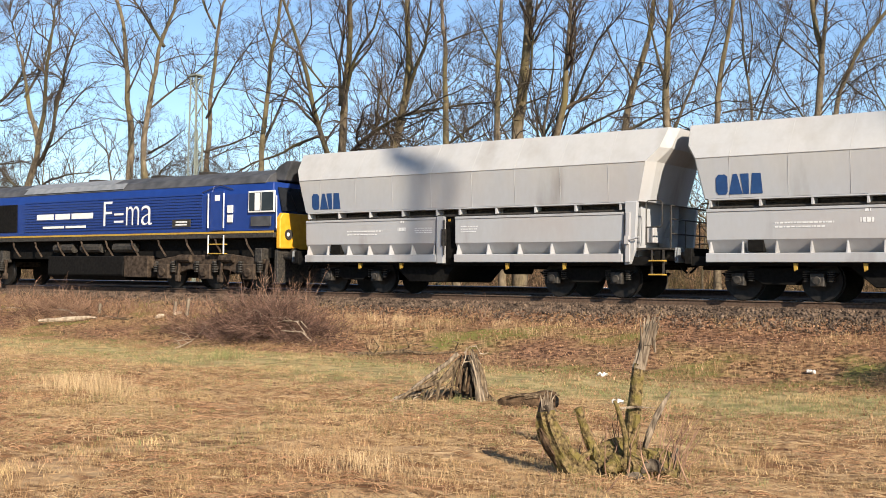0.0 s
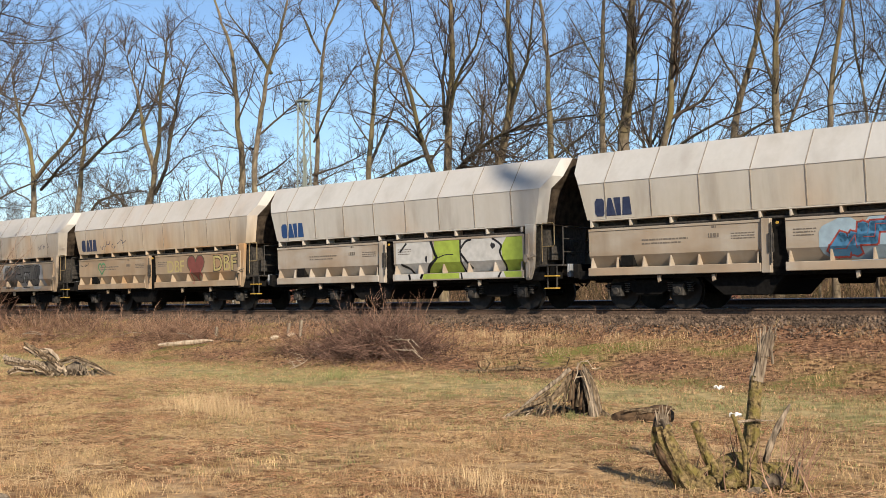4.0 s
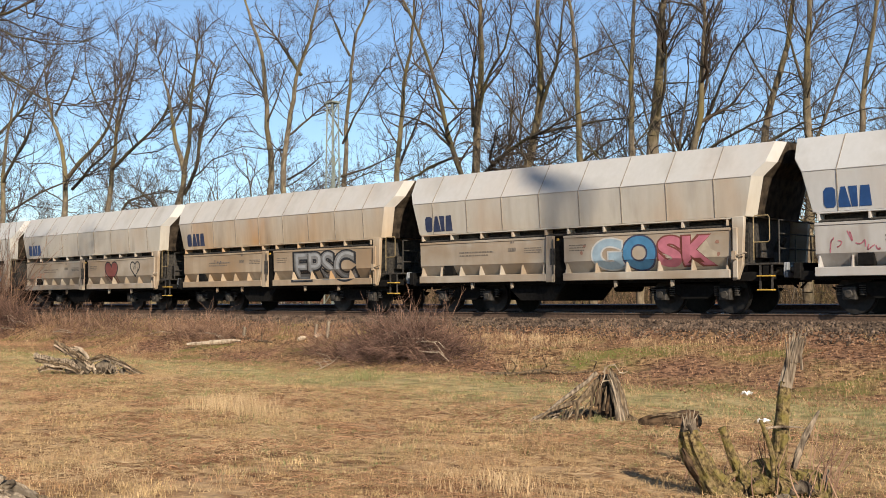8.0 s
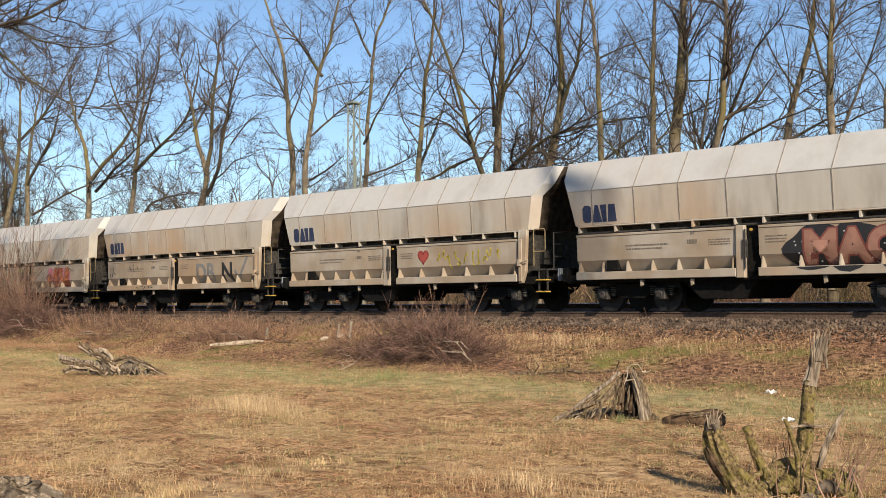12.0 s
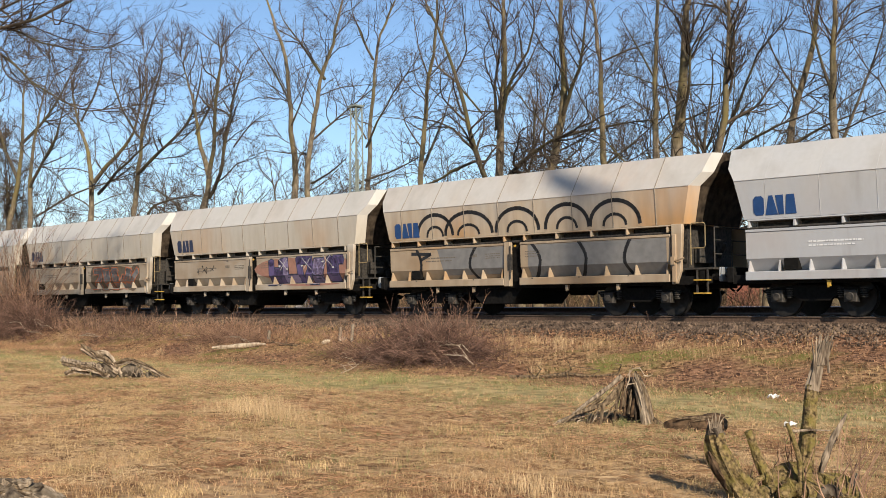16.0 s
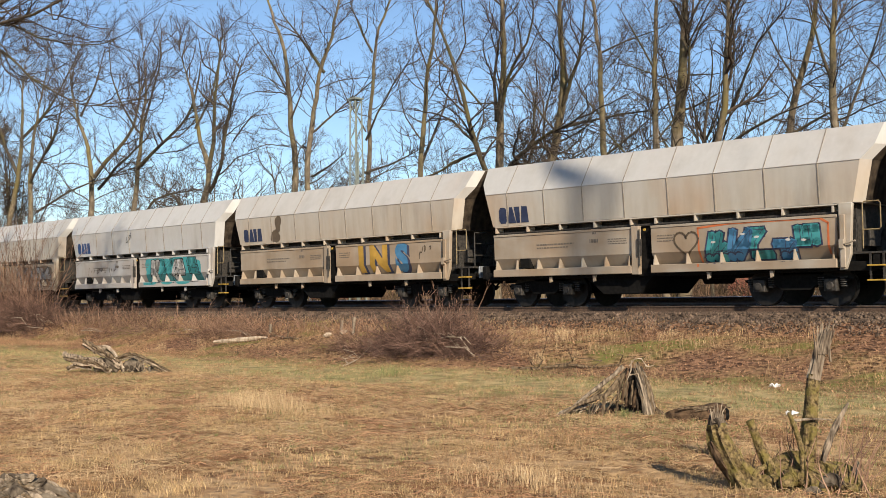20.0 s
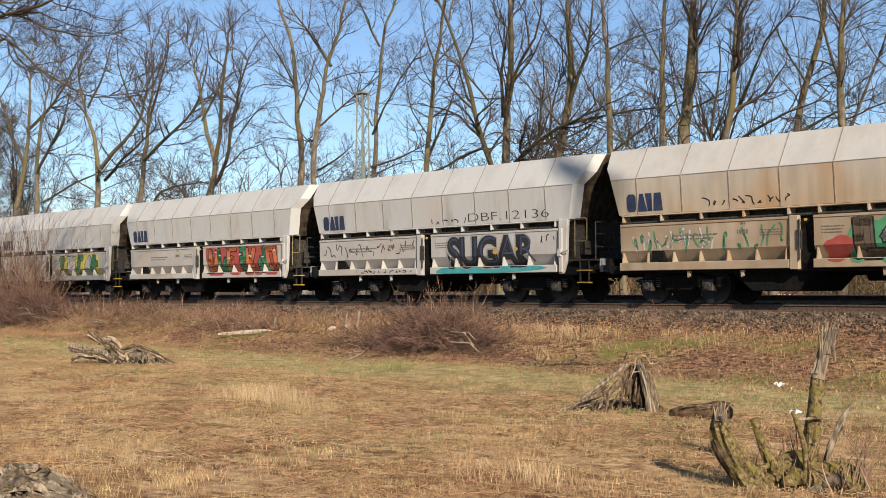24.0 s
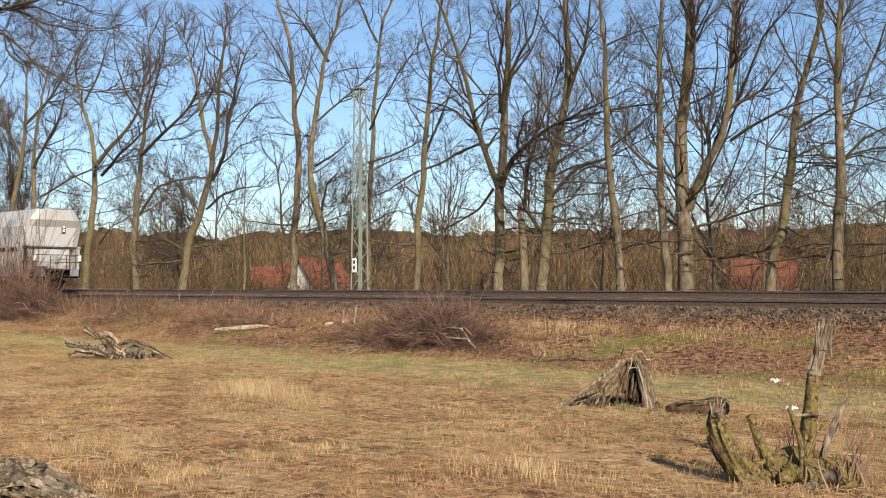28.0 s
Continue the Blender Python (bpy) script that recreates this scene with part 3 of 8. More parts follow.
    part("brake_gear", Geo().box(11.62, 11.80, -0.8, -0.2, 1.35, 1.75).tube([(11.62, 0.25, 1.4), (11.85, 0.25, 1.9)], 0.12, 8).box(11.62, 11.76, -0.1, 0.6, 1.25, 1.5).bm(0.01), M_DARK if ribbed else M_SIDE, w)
    for pts in ([(11.90, -1.42, 1.28), (11.90, -1.42, 2.28), (11.94, -1.42, 2.33), (12.27, -1.42, 2.33), (12.31, -1.42, 2.28), (12.31, -1.42, 1.74), (12.27, -1.42, 1.70), (11.92, -1.42, 1.70)],):
        part("grab_rail", Geo().tube(pts, 0.015, 6).bm(), M_DULL if ribbed else M_DARK, w, "tubular grab rail")
    part("end_railing", Geo().tube([(12.44, -1.2, 1.2), (12.44, -1.2, 2.22)], 0.02, 6).tube([(12.44, 1.2, 1.2), (12.44, 1.2, 2.22)], 0.02, 6)
         .tube([(12.44, -1.2, 2.22), (12.44, 1.2, 2.22)], 0.02, 6).tube([(12.44, -1.2, 1.9), (12.44, 1.2, 1.9)], 0.018, 6).tube([(12.44, -1.2, 1.55), (12.44, 1.2, 1.55)], 0.018, 6)
         .tube([(12.44, -0.35, 1.2), (12.44, -0.35, 1.9)], 0.018, 6).tube([(12.44, 0.5, 1.2), (12.44, 0.5, 1.9)], 0.018, 6).bm(), M_DARK, w, "dark tubular end railing")
    part("platform", Geo().box(11.6, 12.5, -1.35, 1.35, 1.16, 1.21).bm(0.008), M_DARK, w)
    for z in (0.88, 0.55):
        part("step", Geo().box(11.98, 12.36, -1.46, -1.24, z, z + 0.035).bm(0.006), M_YELLOW, w, "yellow foot step")
    part("step_hanger", Geo().box(12.0, 12.04, -1.36, -1.32, 0.56, 1.16).box(12.30, 12.34, -1.36, -1.32, 0.56, 1.16).bm(), M_DARK, w)
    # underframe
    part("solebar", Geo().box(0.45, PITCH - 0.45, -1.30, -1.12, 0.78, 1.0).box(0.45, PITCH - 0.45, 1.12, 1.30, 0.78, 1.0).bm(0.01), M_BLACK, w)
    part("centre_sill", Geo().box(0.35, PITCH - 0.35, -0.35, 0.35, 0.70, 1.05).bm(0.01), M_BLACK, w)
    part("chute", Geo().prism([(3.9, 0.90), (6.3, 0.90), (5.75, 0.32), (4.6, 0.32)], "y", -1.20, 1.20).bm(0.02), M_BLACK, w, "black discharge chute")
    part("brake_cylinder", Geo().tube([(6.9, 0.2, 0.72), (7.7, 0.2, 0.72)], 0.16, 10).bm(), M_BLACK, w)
    for x in (2.9, 4.4, 7.9, 9.6):
        part("lug", Geo().prism([(x, 0.84), (x + 0.10, 0.84), (x + 0.09, 0.70), (x + 0.02, 0.66)], "y", -1.42, -1.34).bm(0.006), M_SIDE if ribbed else M_YELLOW, w)
    for k, x0, x1 in ((0, 0.30, 0.48), (1, PITCH - 0.48, PITCH - 0.30)):
        part("headstock", Geo().box(x0, x1, -1.32, 1.32, 0.82, 1.20).bm(0.015), M_BLACK, w)
        s = -1 if k == 0 else 1
        xe = x0 if k == 0 else x1
        for y in (-0.875, 0.875):
            bf = part("buffer", Geo().tube([(xe, y, 1.04), (xe + s * 0.17, y, 1.04)], 0.13, 12).tube([(xe + s * 0.17, y, 1.04), (xe + s * 0.25, y, 1.04)], 0.08, 10).bm(), M_DARK, w)
            part("buffer_head", Geo().prism([(y - 0.22, 0.86), (y + 0.22, 0.86), (y + 0.24, 1.04), (y + 0.22, 1.22), (y - 0.22, 1.22), (y - 0.24, 1.04)], "x", xe + s * 0.25, xe + s * 0.295).bm(0.012), M_PANEL, bf)
        part("coupling", Geo().tube([(xe, 0, 1.02), (xe + s * 0.2, 0, 1.0), (xe + s * 0.26, 0, 0.86)], 0.045, 8).bm(), M_DARK, w)
        part("brake_hose", Geo().tube([(xe, -0.4, 0.95), (xe + s * 0.14, -0.4, 0.72), (xe + s * 0.26, -0.38, 0.62)], 0.03, 6).bm(), M_BLACK, w)
    # bogies
    for x in (2.45, PITCH - 2.45):
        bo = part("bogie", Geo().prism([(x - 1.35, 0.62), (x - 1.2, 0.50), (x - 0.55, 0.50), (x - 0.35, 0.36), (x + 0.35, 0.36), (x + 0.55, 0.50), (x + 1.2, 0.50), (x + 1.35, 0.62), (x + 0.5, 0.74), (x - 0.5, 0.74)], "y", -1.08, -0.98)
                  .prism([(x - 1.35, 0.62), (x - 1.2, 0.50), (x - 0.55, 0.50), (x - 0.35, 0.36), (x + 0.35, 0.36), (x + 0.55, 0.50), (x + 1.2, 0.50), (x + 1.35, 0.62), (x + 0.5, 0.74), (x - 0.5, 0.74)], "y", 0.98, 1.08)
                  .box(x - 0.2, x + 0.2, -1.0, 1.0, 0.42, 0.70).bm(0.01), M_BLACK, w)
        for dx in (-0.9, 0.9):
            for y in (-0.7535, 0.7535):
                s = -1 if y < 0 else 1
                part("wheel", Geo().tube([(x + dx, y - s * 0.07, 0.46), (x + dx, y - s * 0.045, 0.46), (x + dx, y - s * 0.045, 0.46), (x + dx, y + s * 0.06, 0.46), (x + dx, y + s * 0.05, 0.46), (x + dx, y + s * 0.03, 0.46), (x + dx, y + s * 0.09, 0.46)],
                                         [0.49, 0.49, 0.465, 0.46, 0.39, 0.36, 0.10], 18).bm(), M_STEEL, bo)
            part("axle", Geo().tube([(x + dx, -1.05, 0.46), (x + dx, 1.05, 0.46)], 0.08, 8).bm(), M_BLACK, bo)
            part("axle_box", Geo().box(x + dx - 0.15, x + dx + 0.15, -1.20, -0.98, 0.33, 0.62).tube([(x + dx, -1.24, 0.46), (x + dx, -1.19, 0.46)], 0.10, 10).bm(0.015), M_DARK, bo)
            for ox in (-0.27, 0.27):
                g = Geo()
                for i in range(5):
                    g.tube([(x + dx + ox, -1.05, 0.44 + i * 0.05), (x + dx + ox, -1.05, 0.465 + i * 0.05)], 0.085, 8)
                part("spring", g.bm(), M_DARK, bo)
    # lettering of the owner's marks: plain pale bars that cannot be read
    for x, z, ww, h in ((2.5, 1.72, 1.3, 0.045), (2.5, 1.63, 1.1, 0.04), (4.35, 1.72, 0.28, 0.12), (4.95, 1.78, 0.6, 0.03), (4.95, 1.72, 0.6, 0.03), (4.95, 1.66, 0.6, 0.03),
                         (4.45, 1.95, 0.12, 0.07), (6.5, 1.80, 0.55, 0.03), (6.5, 1.73, 0.55, 0.03), (6.5, 1.66, 0.5, 0.03)):
        y = -1.43 - 0.02 * (z - 1.38) / 0.69 - 0.0075
        g = Geo()
        a = x
        step = random.Random(int(x * 100 + z * 1000))
        while a < x + ww:
            e = min(x + ww, a + step.uniform(0.025, 0.09))
            g.box(a, e, y, y + 0.004, z, z + h * 0.85)
            a = e + step.uniform(0.012, 0.03)
        tagged(part("lettering_bar", g.bm(), M_INK if ribbed else M_MARK, w, "small faded lettering"), kind="stuff")
    return w


def logo(w, material):
    """The owner's mark: four plain dark blue shapes in a row on the upper side."""
    y = lambda z: -1.42 - 0.08 * (z - ZHOP) / (ZKINK - ZHOP) - 0.006
    z0, z1 = 2.41, 2.87

    def shape(pts):
        b = bmesh.new()
        b.faces.new([b.verts.new((px, y(pz) - 0.0, pz)) for px, pz in pts])
        r = bmesh.ops.extrude_face_region(b, geom=list(b.faces))
        bmesh.ops.translate(b, verts=[v for v in r["geom"] if isinstance(v, bmesh.types.BMVert)], vec=(0, -0.004, 0))
        bmesh.ops.recalc_face_normals(b, faces=b.faces)
        part("mark", b, material, w, "plain blue mark")
    shape([(1.12, z0 + 0.08), (1.18, z0), (1.36, z0), (1.40, z0 + 0.06), (1.40, z1 - 0.06), (1.34, z1), (1.18, z1), (1.12, z1 - 0.08)])
    shape([(1.43, z0), (1.75, z0), (1.63, z1), (1.53, z1)])
    shape([(1.77, z0), (1.90, z0), (1.90, z1), (1.70, z1)])
    shape([(1.94, z0), (2.22, z0), (2.18, z1), (1.98, z1)])


# ---------------------------------------------------------------- graffiti on the wagons


def flap_y(z):
    return -1.431 - 0.02 * (z - 1.38) / 0.69 if z > 1.38 else (-1.431 + 0.215 * (1.38 - z) / 0.33 if z > 1.07 else -1.500)


def upper_y(z):
    return -1.42 - 0.08 * (z - ZHOP) / (ZKINK - ZHOP)


def lay_on(w, b, colour, lift, surf, name):
    """Lays flat painted faces on the wagon's side, over its folds."""
    lay = [b]
    if surf is flap_y:
        low = b.copy()
        geo = lambda q: [*q.verts, *q.edges, *q.faces]
        bmesh.ops.bisect_plane(b, geom=geo(b), plane_co=(0, 0, 1.385), plane_no=(0, 0, 1))
        bmesh.ops.bisect_plane(b, geom=geo(b), plane_co=(0, 0, 1.085), plane_no=(0, 0, -1), clear_outer=True)
        bmesh.ops.bisect_plane(low, geom=geo(low), plane_co=(0, 0, 1.058), plane_no=(0, 0, 1), clear_outer=True)
        bmesh.ops.bisect_plane(low, geom=geo(low), plane_co=(0, 0, 0.875), plane_no=(0, 0, -1), clear_outer=True)
        lay.append(low)
    for i, q in enumerate(lay):
        if not q.faces:
            q.free()
            continue
        for v in q.verts:
            v.co.y = (surf(v.co.z) if i == 0 else -1.5) - lift
        tagged(part(name, q, SPRAY[colour], w, colour.replace("_", " ") + " spray paint"), kind="stuff")


def sprayed(w, polys, colour, lift, surf=flap_y, name="graffiti"):
    """A thin layer of paint: closed outlines (x, z) laid on the wagon's side, over its folds."""
    b = bmesh.new()
    for pts in polys:
        vs = [b.verts.new((x, 0, z)) for x, z in pts]
        if len(vs) > 2:
            b.faces.new(vs)
    bmesh.ops.triangulate(b, faces=list(b.faces))
    lay_on(w, b, colour, lift, surf, name)


def stroke(pts, width):
    """A ribbon along points, as closed quads."""
    out = []
    for (x0, z0), (x1, z1) in zip(pts, pts[1:]):
        d = math.hypot(x1 - x0, z1 - z0) or 1
        nx_, nz_ = -(z1 - z0) / d * width / 2, (x1 - x0) / d * width / 2
        ex, ez = (x1 - x0) / d * width * 0.35, (z1 - z0) / d * width * 0.35
        out.append([(x0 + nx_ - ex, z0 + nz_ - ez), (x0 - nx_ - ex, z0 - nz_ - ez), (x1 - nx_ + ex, z1 - nz_ + ez), (x1 + nx_ + ex, z1 + nz_ + ez)])
    return out


def blob(cx, cz, rx, rz, r, n=18, rough=0.18, sq=0.0):
    ph = [r.uniform(0, 6.28) for _ in range(3)]
    pts = []
    for i in range(n):
        a = 2 * math.pi * i / n
        k = 1 + rough * (math.sin(2 * a + ph[0]) * 0.6 + math.sin(3 * a + ph[1]) * 0.6 + math.sin(5 * a + ph[2]) * 0.3)
        c, s = math.cos(a), math.sin(a)
        if sq:
            q = max(abs(c), abs(s))
            c, s = c / q * sq + c * (1 - sq), s / q * sq + s * (1 - sq)
        pts.append((cx + rx * k * c, cz + rz * k * s))
    return pts


def rounded(pts, width):
    """A thick line with round joints, as closed outlines."""
    out = stroke(pts, width)
    for x, z in pts:
        out.append([(x + width * 0.5 * math.cos(a), z + width * 0.5 * math.sin(a)) for a in (math.pi * k / 4 for k in range(8))])
    return out


def softened(pts, n=4):
    out = []
    for i in range(len(pts) - 1):
        p0, p1, p2, p3 = (pts[max(0, min(len(pts) - 1, i + k))] for k in (-1, 0, 1, 2))
        for k in range(n):
            t = k / n
            out.append(tuple(0.5 * (2 * p1[j] + (p2[j] - p0[j]) * t + (2 * p0[j] - 5 * p1[j] + 4 * p2[j] - p3[j]) * t * t + (3 * p1[j] - p0[j] - 3 * p2[j] + p3[j]) * t ** 3) for j in (0, 1)))
    return out + [pts[-1]]


def piece(w, x0, x1, z0, z1, n, fill, line, seed, back=None, second=None, shine=None, surf=flap_y, sq=0.35):
    """A sprayed piece: thick outlined strokes that interlock side by side, over a backing cloud."""
    r = random.Random(seed)
    cell = (x1 - x0) / n
    hz = z1 - z0
    thick = min(cell, hz) * 0.26
    if back:
        clouds = []
        for i in range(n):
            clouds.append([(min(max(x, x0 - 0.2), x1 + 0.2), min(max(z, z0 - 0.05), z1 + 0.02)) for x, z in blob(x0 + cell * (i + 0.5), (z0 + z1) / 2, cell * 0.75, hz * 0.56, r, 22, 0.22, sq)])
        for i, c in enumerate(clouds):
            sprayed(w, [c], back, 0.0040 + 0.0001 * i, surf)
    dark, light, other, marks = [], [], [], []
    bold = min(cell * 0.34, hz * 0.30)
    for i in range(n):
        # a chunky shape of thick strokes that wander over a small grid, its outline, and thin lines inside it
        skew, drop, tall = r.uniform(-0.16, 0.16) * cell, r.uniform(-0.05, 0.05) * hz, r.uniform(0.86, 1.0)
        k0 = [r.choice((0, 2)), r.choice((0, 2))]
        path = [tuple(k0)]
        for _ in range(r.choice((4, 5, 5, 6))):
            ways = [(k0[0] + a, k0[1] + b) for a, b in ((1, 0), (-1, 0), (0, 1), (0, -1), (1, 1), (-1, -1), (0, 2), (0, -2)) if 0 <= k0[0] + a <= 2 and 0 <= k0[1] + b <= 2 and (k0[0] + a, k0[1] + b) not in path]
            if not ways:
                break
            k0 = list(r.choice(ways))
            path.append(tuple(k0))
        put = lambda q: (x0 + cell * (i + 0.14 + 0.36 * q[0]) + skew * (q[1] - 1), (z0 + z1) / 2 + drop + (q[1] - 1) * (hz / 2 - bold * 0.62) * tall)
        pts = [put(q) for q in path]
        pts = softened(pts, 4) if sq < 0.3 else pts
        keep_in = lambda polys: [[(min(max(a, x0 - 0.15), x1 + 0.15), min(z1, max(z0, b))) for a, b in poly] for poly in polys]
        dark += keep_in(rounded(pts, bold + 0.085))
        (other if second and i % 2 else light).extend(keep_in(rounded(pts, bold)))
        marks += stroke([(a + bold * 0.18, b + bold * 0.20) for a, b in pts[:-1]], bold * 0.07)
    sprayed(w, dark, line, 0.0056, surf)
    if light:
        sprayed(w, light, fill, 0.0066, surf)
    if other:
        sprayed(w, other, second, 0.0070, surf)
    sprayed(w, marks, line, 0.0074, surf)
    if shine:
        sprayed(w, [blob(x0 + cell * (i + r.uniform(0.2, 0.8)), z0 + hz * r.uniform(0.55, 0.85), 0.07, 0.03, r, 8) for i in range(n)], shine, 0.0080, surf)


def tag(w, x0, x1, z0, z1, colour, seed, surf=flap_y, width=0.028, loops=None):
    """A running scribble that cannot be read."""
    r = random.Random(seed)
    n = loops or max(3, int((x1 - x0) / 0.22))
    lines = []
    for i in range(n):
        a = x0 + (x1 - x0) * i / n
        ww = (x1 - x0) / n
        pts = [(a + ww * r.uniform(-0.1, 1.1), z0 + (z1 - z0) * r.random()) for _ in range(4)]
        seg = []
        for k in range(13):
            t = k / 12
            b = [(1 - t) ** 3, 3 * t * (1 - t) ** 2, 3 * t * t * (1 - t), t ** 3]
            seg.append((sum(q * p[0] for q, p in zip(b, pts)), sum(q * p[1] for q, p in zip(b, pts))))
        lines += stroke(seg, width)
    sprayed(w, lines, colour, 0.0050, surf, "scribble")


def heart(w, cx, cz, s, fill, line, lift=0.0062, solid=True):
    pts = []
    for i in range(28):
        a = 2 * math.pi * i / 28
        pts.append((cx + s * 16 * math.sin(a) ** 3 / 16, cz + s * (13 * math.cos(a) - 5 * math.cos(2 * a) - 2 * math.cos(3 * a) - math.cos(4 * a)) / 16))
    if solid:
        sprayed(w, [pts], fill, lift, name="painted_heart")
    sprayed(w, stroke(pts + pts[:1], 0.05), line, lift + 0.0006, name="painted_heart")


def letters(w, text, x, z, size, colour, lift=0.006, surf=flap_y, fat=0.02):
    """Readable painted letters, in the built-in font."""
    cu = bpy.data.curves.new("text", "FONT")
    cu.body, cu.size, cu.offset = text, size, fat
    tmp = new("text", cu)
    bpy.context.view_layer.update()
    me = bpy.data.meshes.new_from_object(tmp.evaluated_get(bpy.context.evaluated_depsgraph_get()))
    bpy.data.objects.remove(tmp)
    b = bmesh.new()
    b.from_mesh(me)
    for v in b.verts:
        v.co = (x + v.co.x, 0, z + v.co.y)
    lay_on(w, b, colour, lift, surf, "painted_letters")


def fitted(w, text, x0, x1, z0, z1, colour, lift=0.006, fat=0.02, surf=flap_y, slant=0.0):
    """Readable painted letters that fill a given stretch of the side."""
    cu = bpy.data.curves.new("text", "FONT")
    cu.body, cu.offset = text, fat
    tmp = new("text", cu)
    bpy.context.view_layer.update()
    me = bpy.data.meshes.new_from_object(tmp.evaluated_get(bpy.context.evaluated_depsgraph_get()))
    bpy.data.objects.remove(tmp)
    b = bmesh.new()
    b.from_mesh(me)
    ax, bx = min(v.co.x for v in b.verts), max(v.co.x for v in b.verts)
    az, bz = min(v.co.y for v in b.verts), max(v.co.y for v in b.verts)
    for v in b.verts:
        q = (v.co.y - az) / (bz - az)
        v.co = (x0 + (v.co.x - ax) / (bx - ax) * (x1 - x0) + slant * q, 0, z0 + q * (z1 - z0))
    lay_on(w, b, colour, lift, surf, "painted_letters")


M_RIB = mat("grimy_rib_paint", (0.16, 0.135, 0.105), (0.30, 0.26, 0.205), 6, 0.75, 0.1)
plain_template = build_hopper(False)
ribbed_template = build_hopper(True)

GREY_A, GREY_B = (0.385, 0.395, 0.41, 0.12), (0.48, 0.485, 0.49, 0.05)
TAN_A, TAN_B, TAN_C = (0.43, 0.372, 0.298, 0.65), (0.44, 0.402, 0.338, 0.50), (0.43, 0.342, 0.243, 0.95)
PALE, ASH = (0.455, 0.432, 0.388, 0.35), (0.455, 0.452, 0.44, 0.22)


def g3(w):
    piece(w, 7.1, 11.0, 1.12, 2.0, 6, "white", "black", 31, "clay", "pink")
    tag(w, 1.1, 2.6, 1.45, 1.9, "black", 32)


def g4(w):
    piece(w, 7.2, 10.4, 1.0, 2.0, 4, "grey", "black", 41, "silver", sq=0.0)
    tag(w, 10.0, 11.0, 2.6, 3.0, "navy", 42, upper_y)
    tag(w, 2.6, 4.2, 1.5, 1.8, "orange", 43)


def g5(w):
    heart(w, 8.85, 1.62, 0.52, "dark_red", "brown")
    sprayed(w, [[(8.5, 1.5), (8.56, 1.5), (8.55, 1.08), (8.51, 1.08)], [(8.8, 1.2), (8.86, 1.2), (8.85, 0.95), (8.81, 0.95)], [(9.1, 1.5), (9.16, 1.5), (9.15, 1.15), (9.11, 1.15)]], "red", 0.0085, name="painted_drips")
    letters(w, "DBF", 7.05, 1.42, 0.62, "faded_yellow", fat=0.004)
    letters(w, "DBF", 9.85, 1.42, 0.78, "black", 0.0056, fat=0.03)
    letters(w, "DBF", 9.85, 1.42, 0.78, "faded_yellow", 0.0064, fat=0.004)
    tag(w, 1.0, 1.6, 1.7, 1.95, "black", 51)
    tag(w, 2.3, 4.4, 2.45, 2.8, "navy", 52, upper_y)
    heart(w, 2.6, 1.7, 0.25, "green", "green", solid=False)


def g6(w):
    sprayed(w, [[(6.42, 0.9), (7.9, 0.9), (7.9, 2.03), (6.42, 2.03)], [(9.0, 0.9), (10.7, 0.9), (10.7, 2.03), (9.0, 2.03)]], "white", 0.0042)
    sprayed(w, [[(7.55, 0.9), (9.0, 0.9), (9.0, 2.03), (8.0, 2.03), (7.95, 1.5), (7.7, 1.25)], [(10.55, 1.2), (10.5, 1.75), (10.7, 2.03), (11.25, 2.03), (11.25, 0.9), (10.7, 0.9)]], "lime", 0.0052)
    for pts, wd in (([(7.85, 2.02), (8.0, 1.65), (8.05, 1.5), (7.7, 1.25), (7.5, 0.95)], 0.09), ([(9.0, 2.02), (9.0, 1.5), (9.1, 0.9)], 0.06), ([(9.0, 1.75), (9.2, 1.95), (9.4, 2.0)], 0.06), ([(9.02, 1.6), (9.2, 1.4), (9.35, 1.2)], 0.07),
                    ([(10.2, 2.0), (10.5, 1.8), (10.45, 1.6), (10.6, 1.25), (10.45, 0.92)], 0.06), ([(6.6, 1.75), (6.85, 1.98)], 0.06), ([(6.65, 1.35), (6.95, 1.2), (7.05, 0.92)], 0.08), ([(8.05, 1.5), (8.4, 1.6), (8.7, 1.6)], 0.03)):
        sprayed(w, rounded(softened(pts, 4), wd), "black", 0.0066)
    sprayed(w, [blob(7.65, 1.5, 0.05, 0.09, random.Random(6)), blob(10.2, 1.8, 0.08, 0.09, random.Random(7))], "black", 0.0066)


def g7(w):
    piece(w, 7.3, 10.0, 1.1, 2.0, 4, "blue", "red", 71, "pale_blue")


def g8(w):
    piece(w, 6.9, 10.6, 1.1, 1.95, 5, "brown", "green", 81, None, "silver")


def g9(w):
    piece(w, 8.2, 9.7, 0.95, 2.05, 2, "brown", "black", 91, None, "dark_red", sq=0.0)


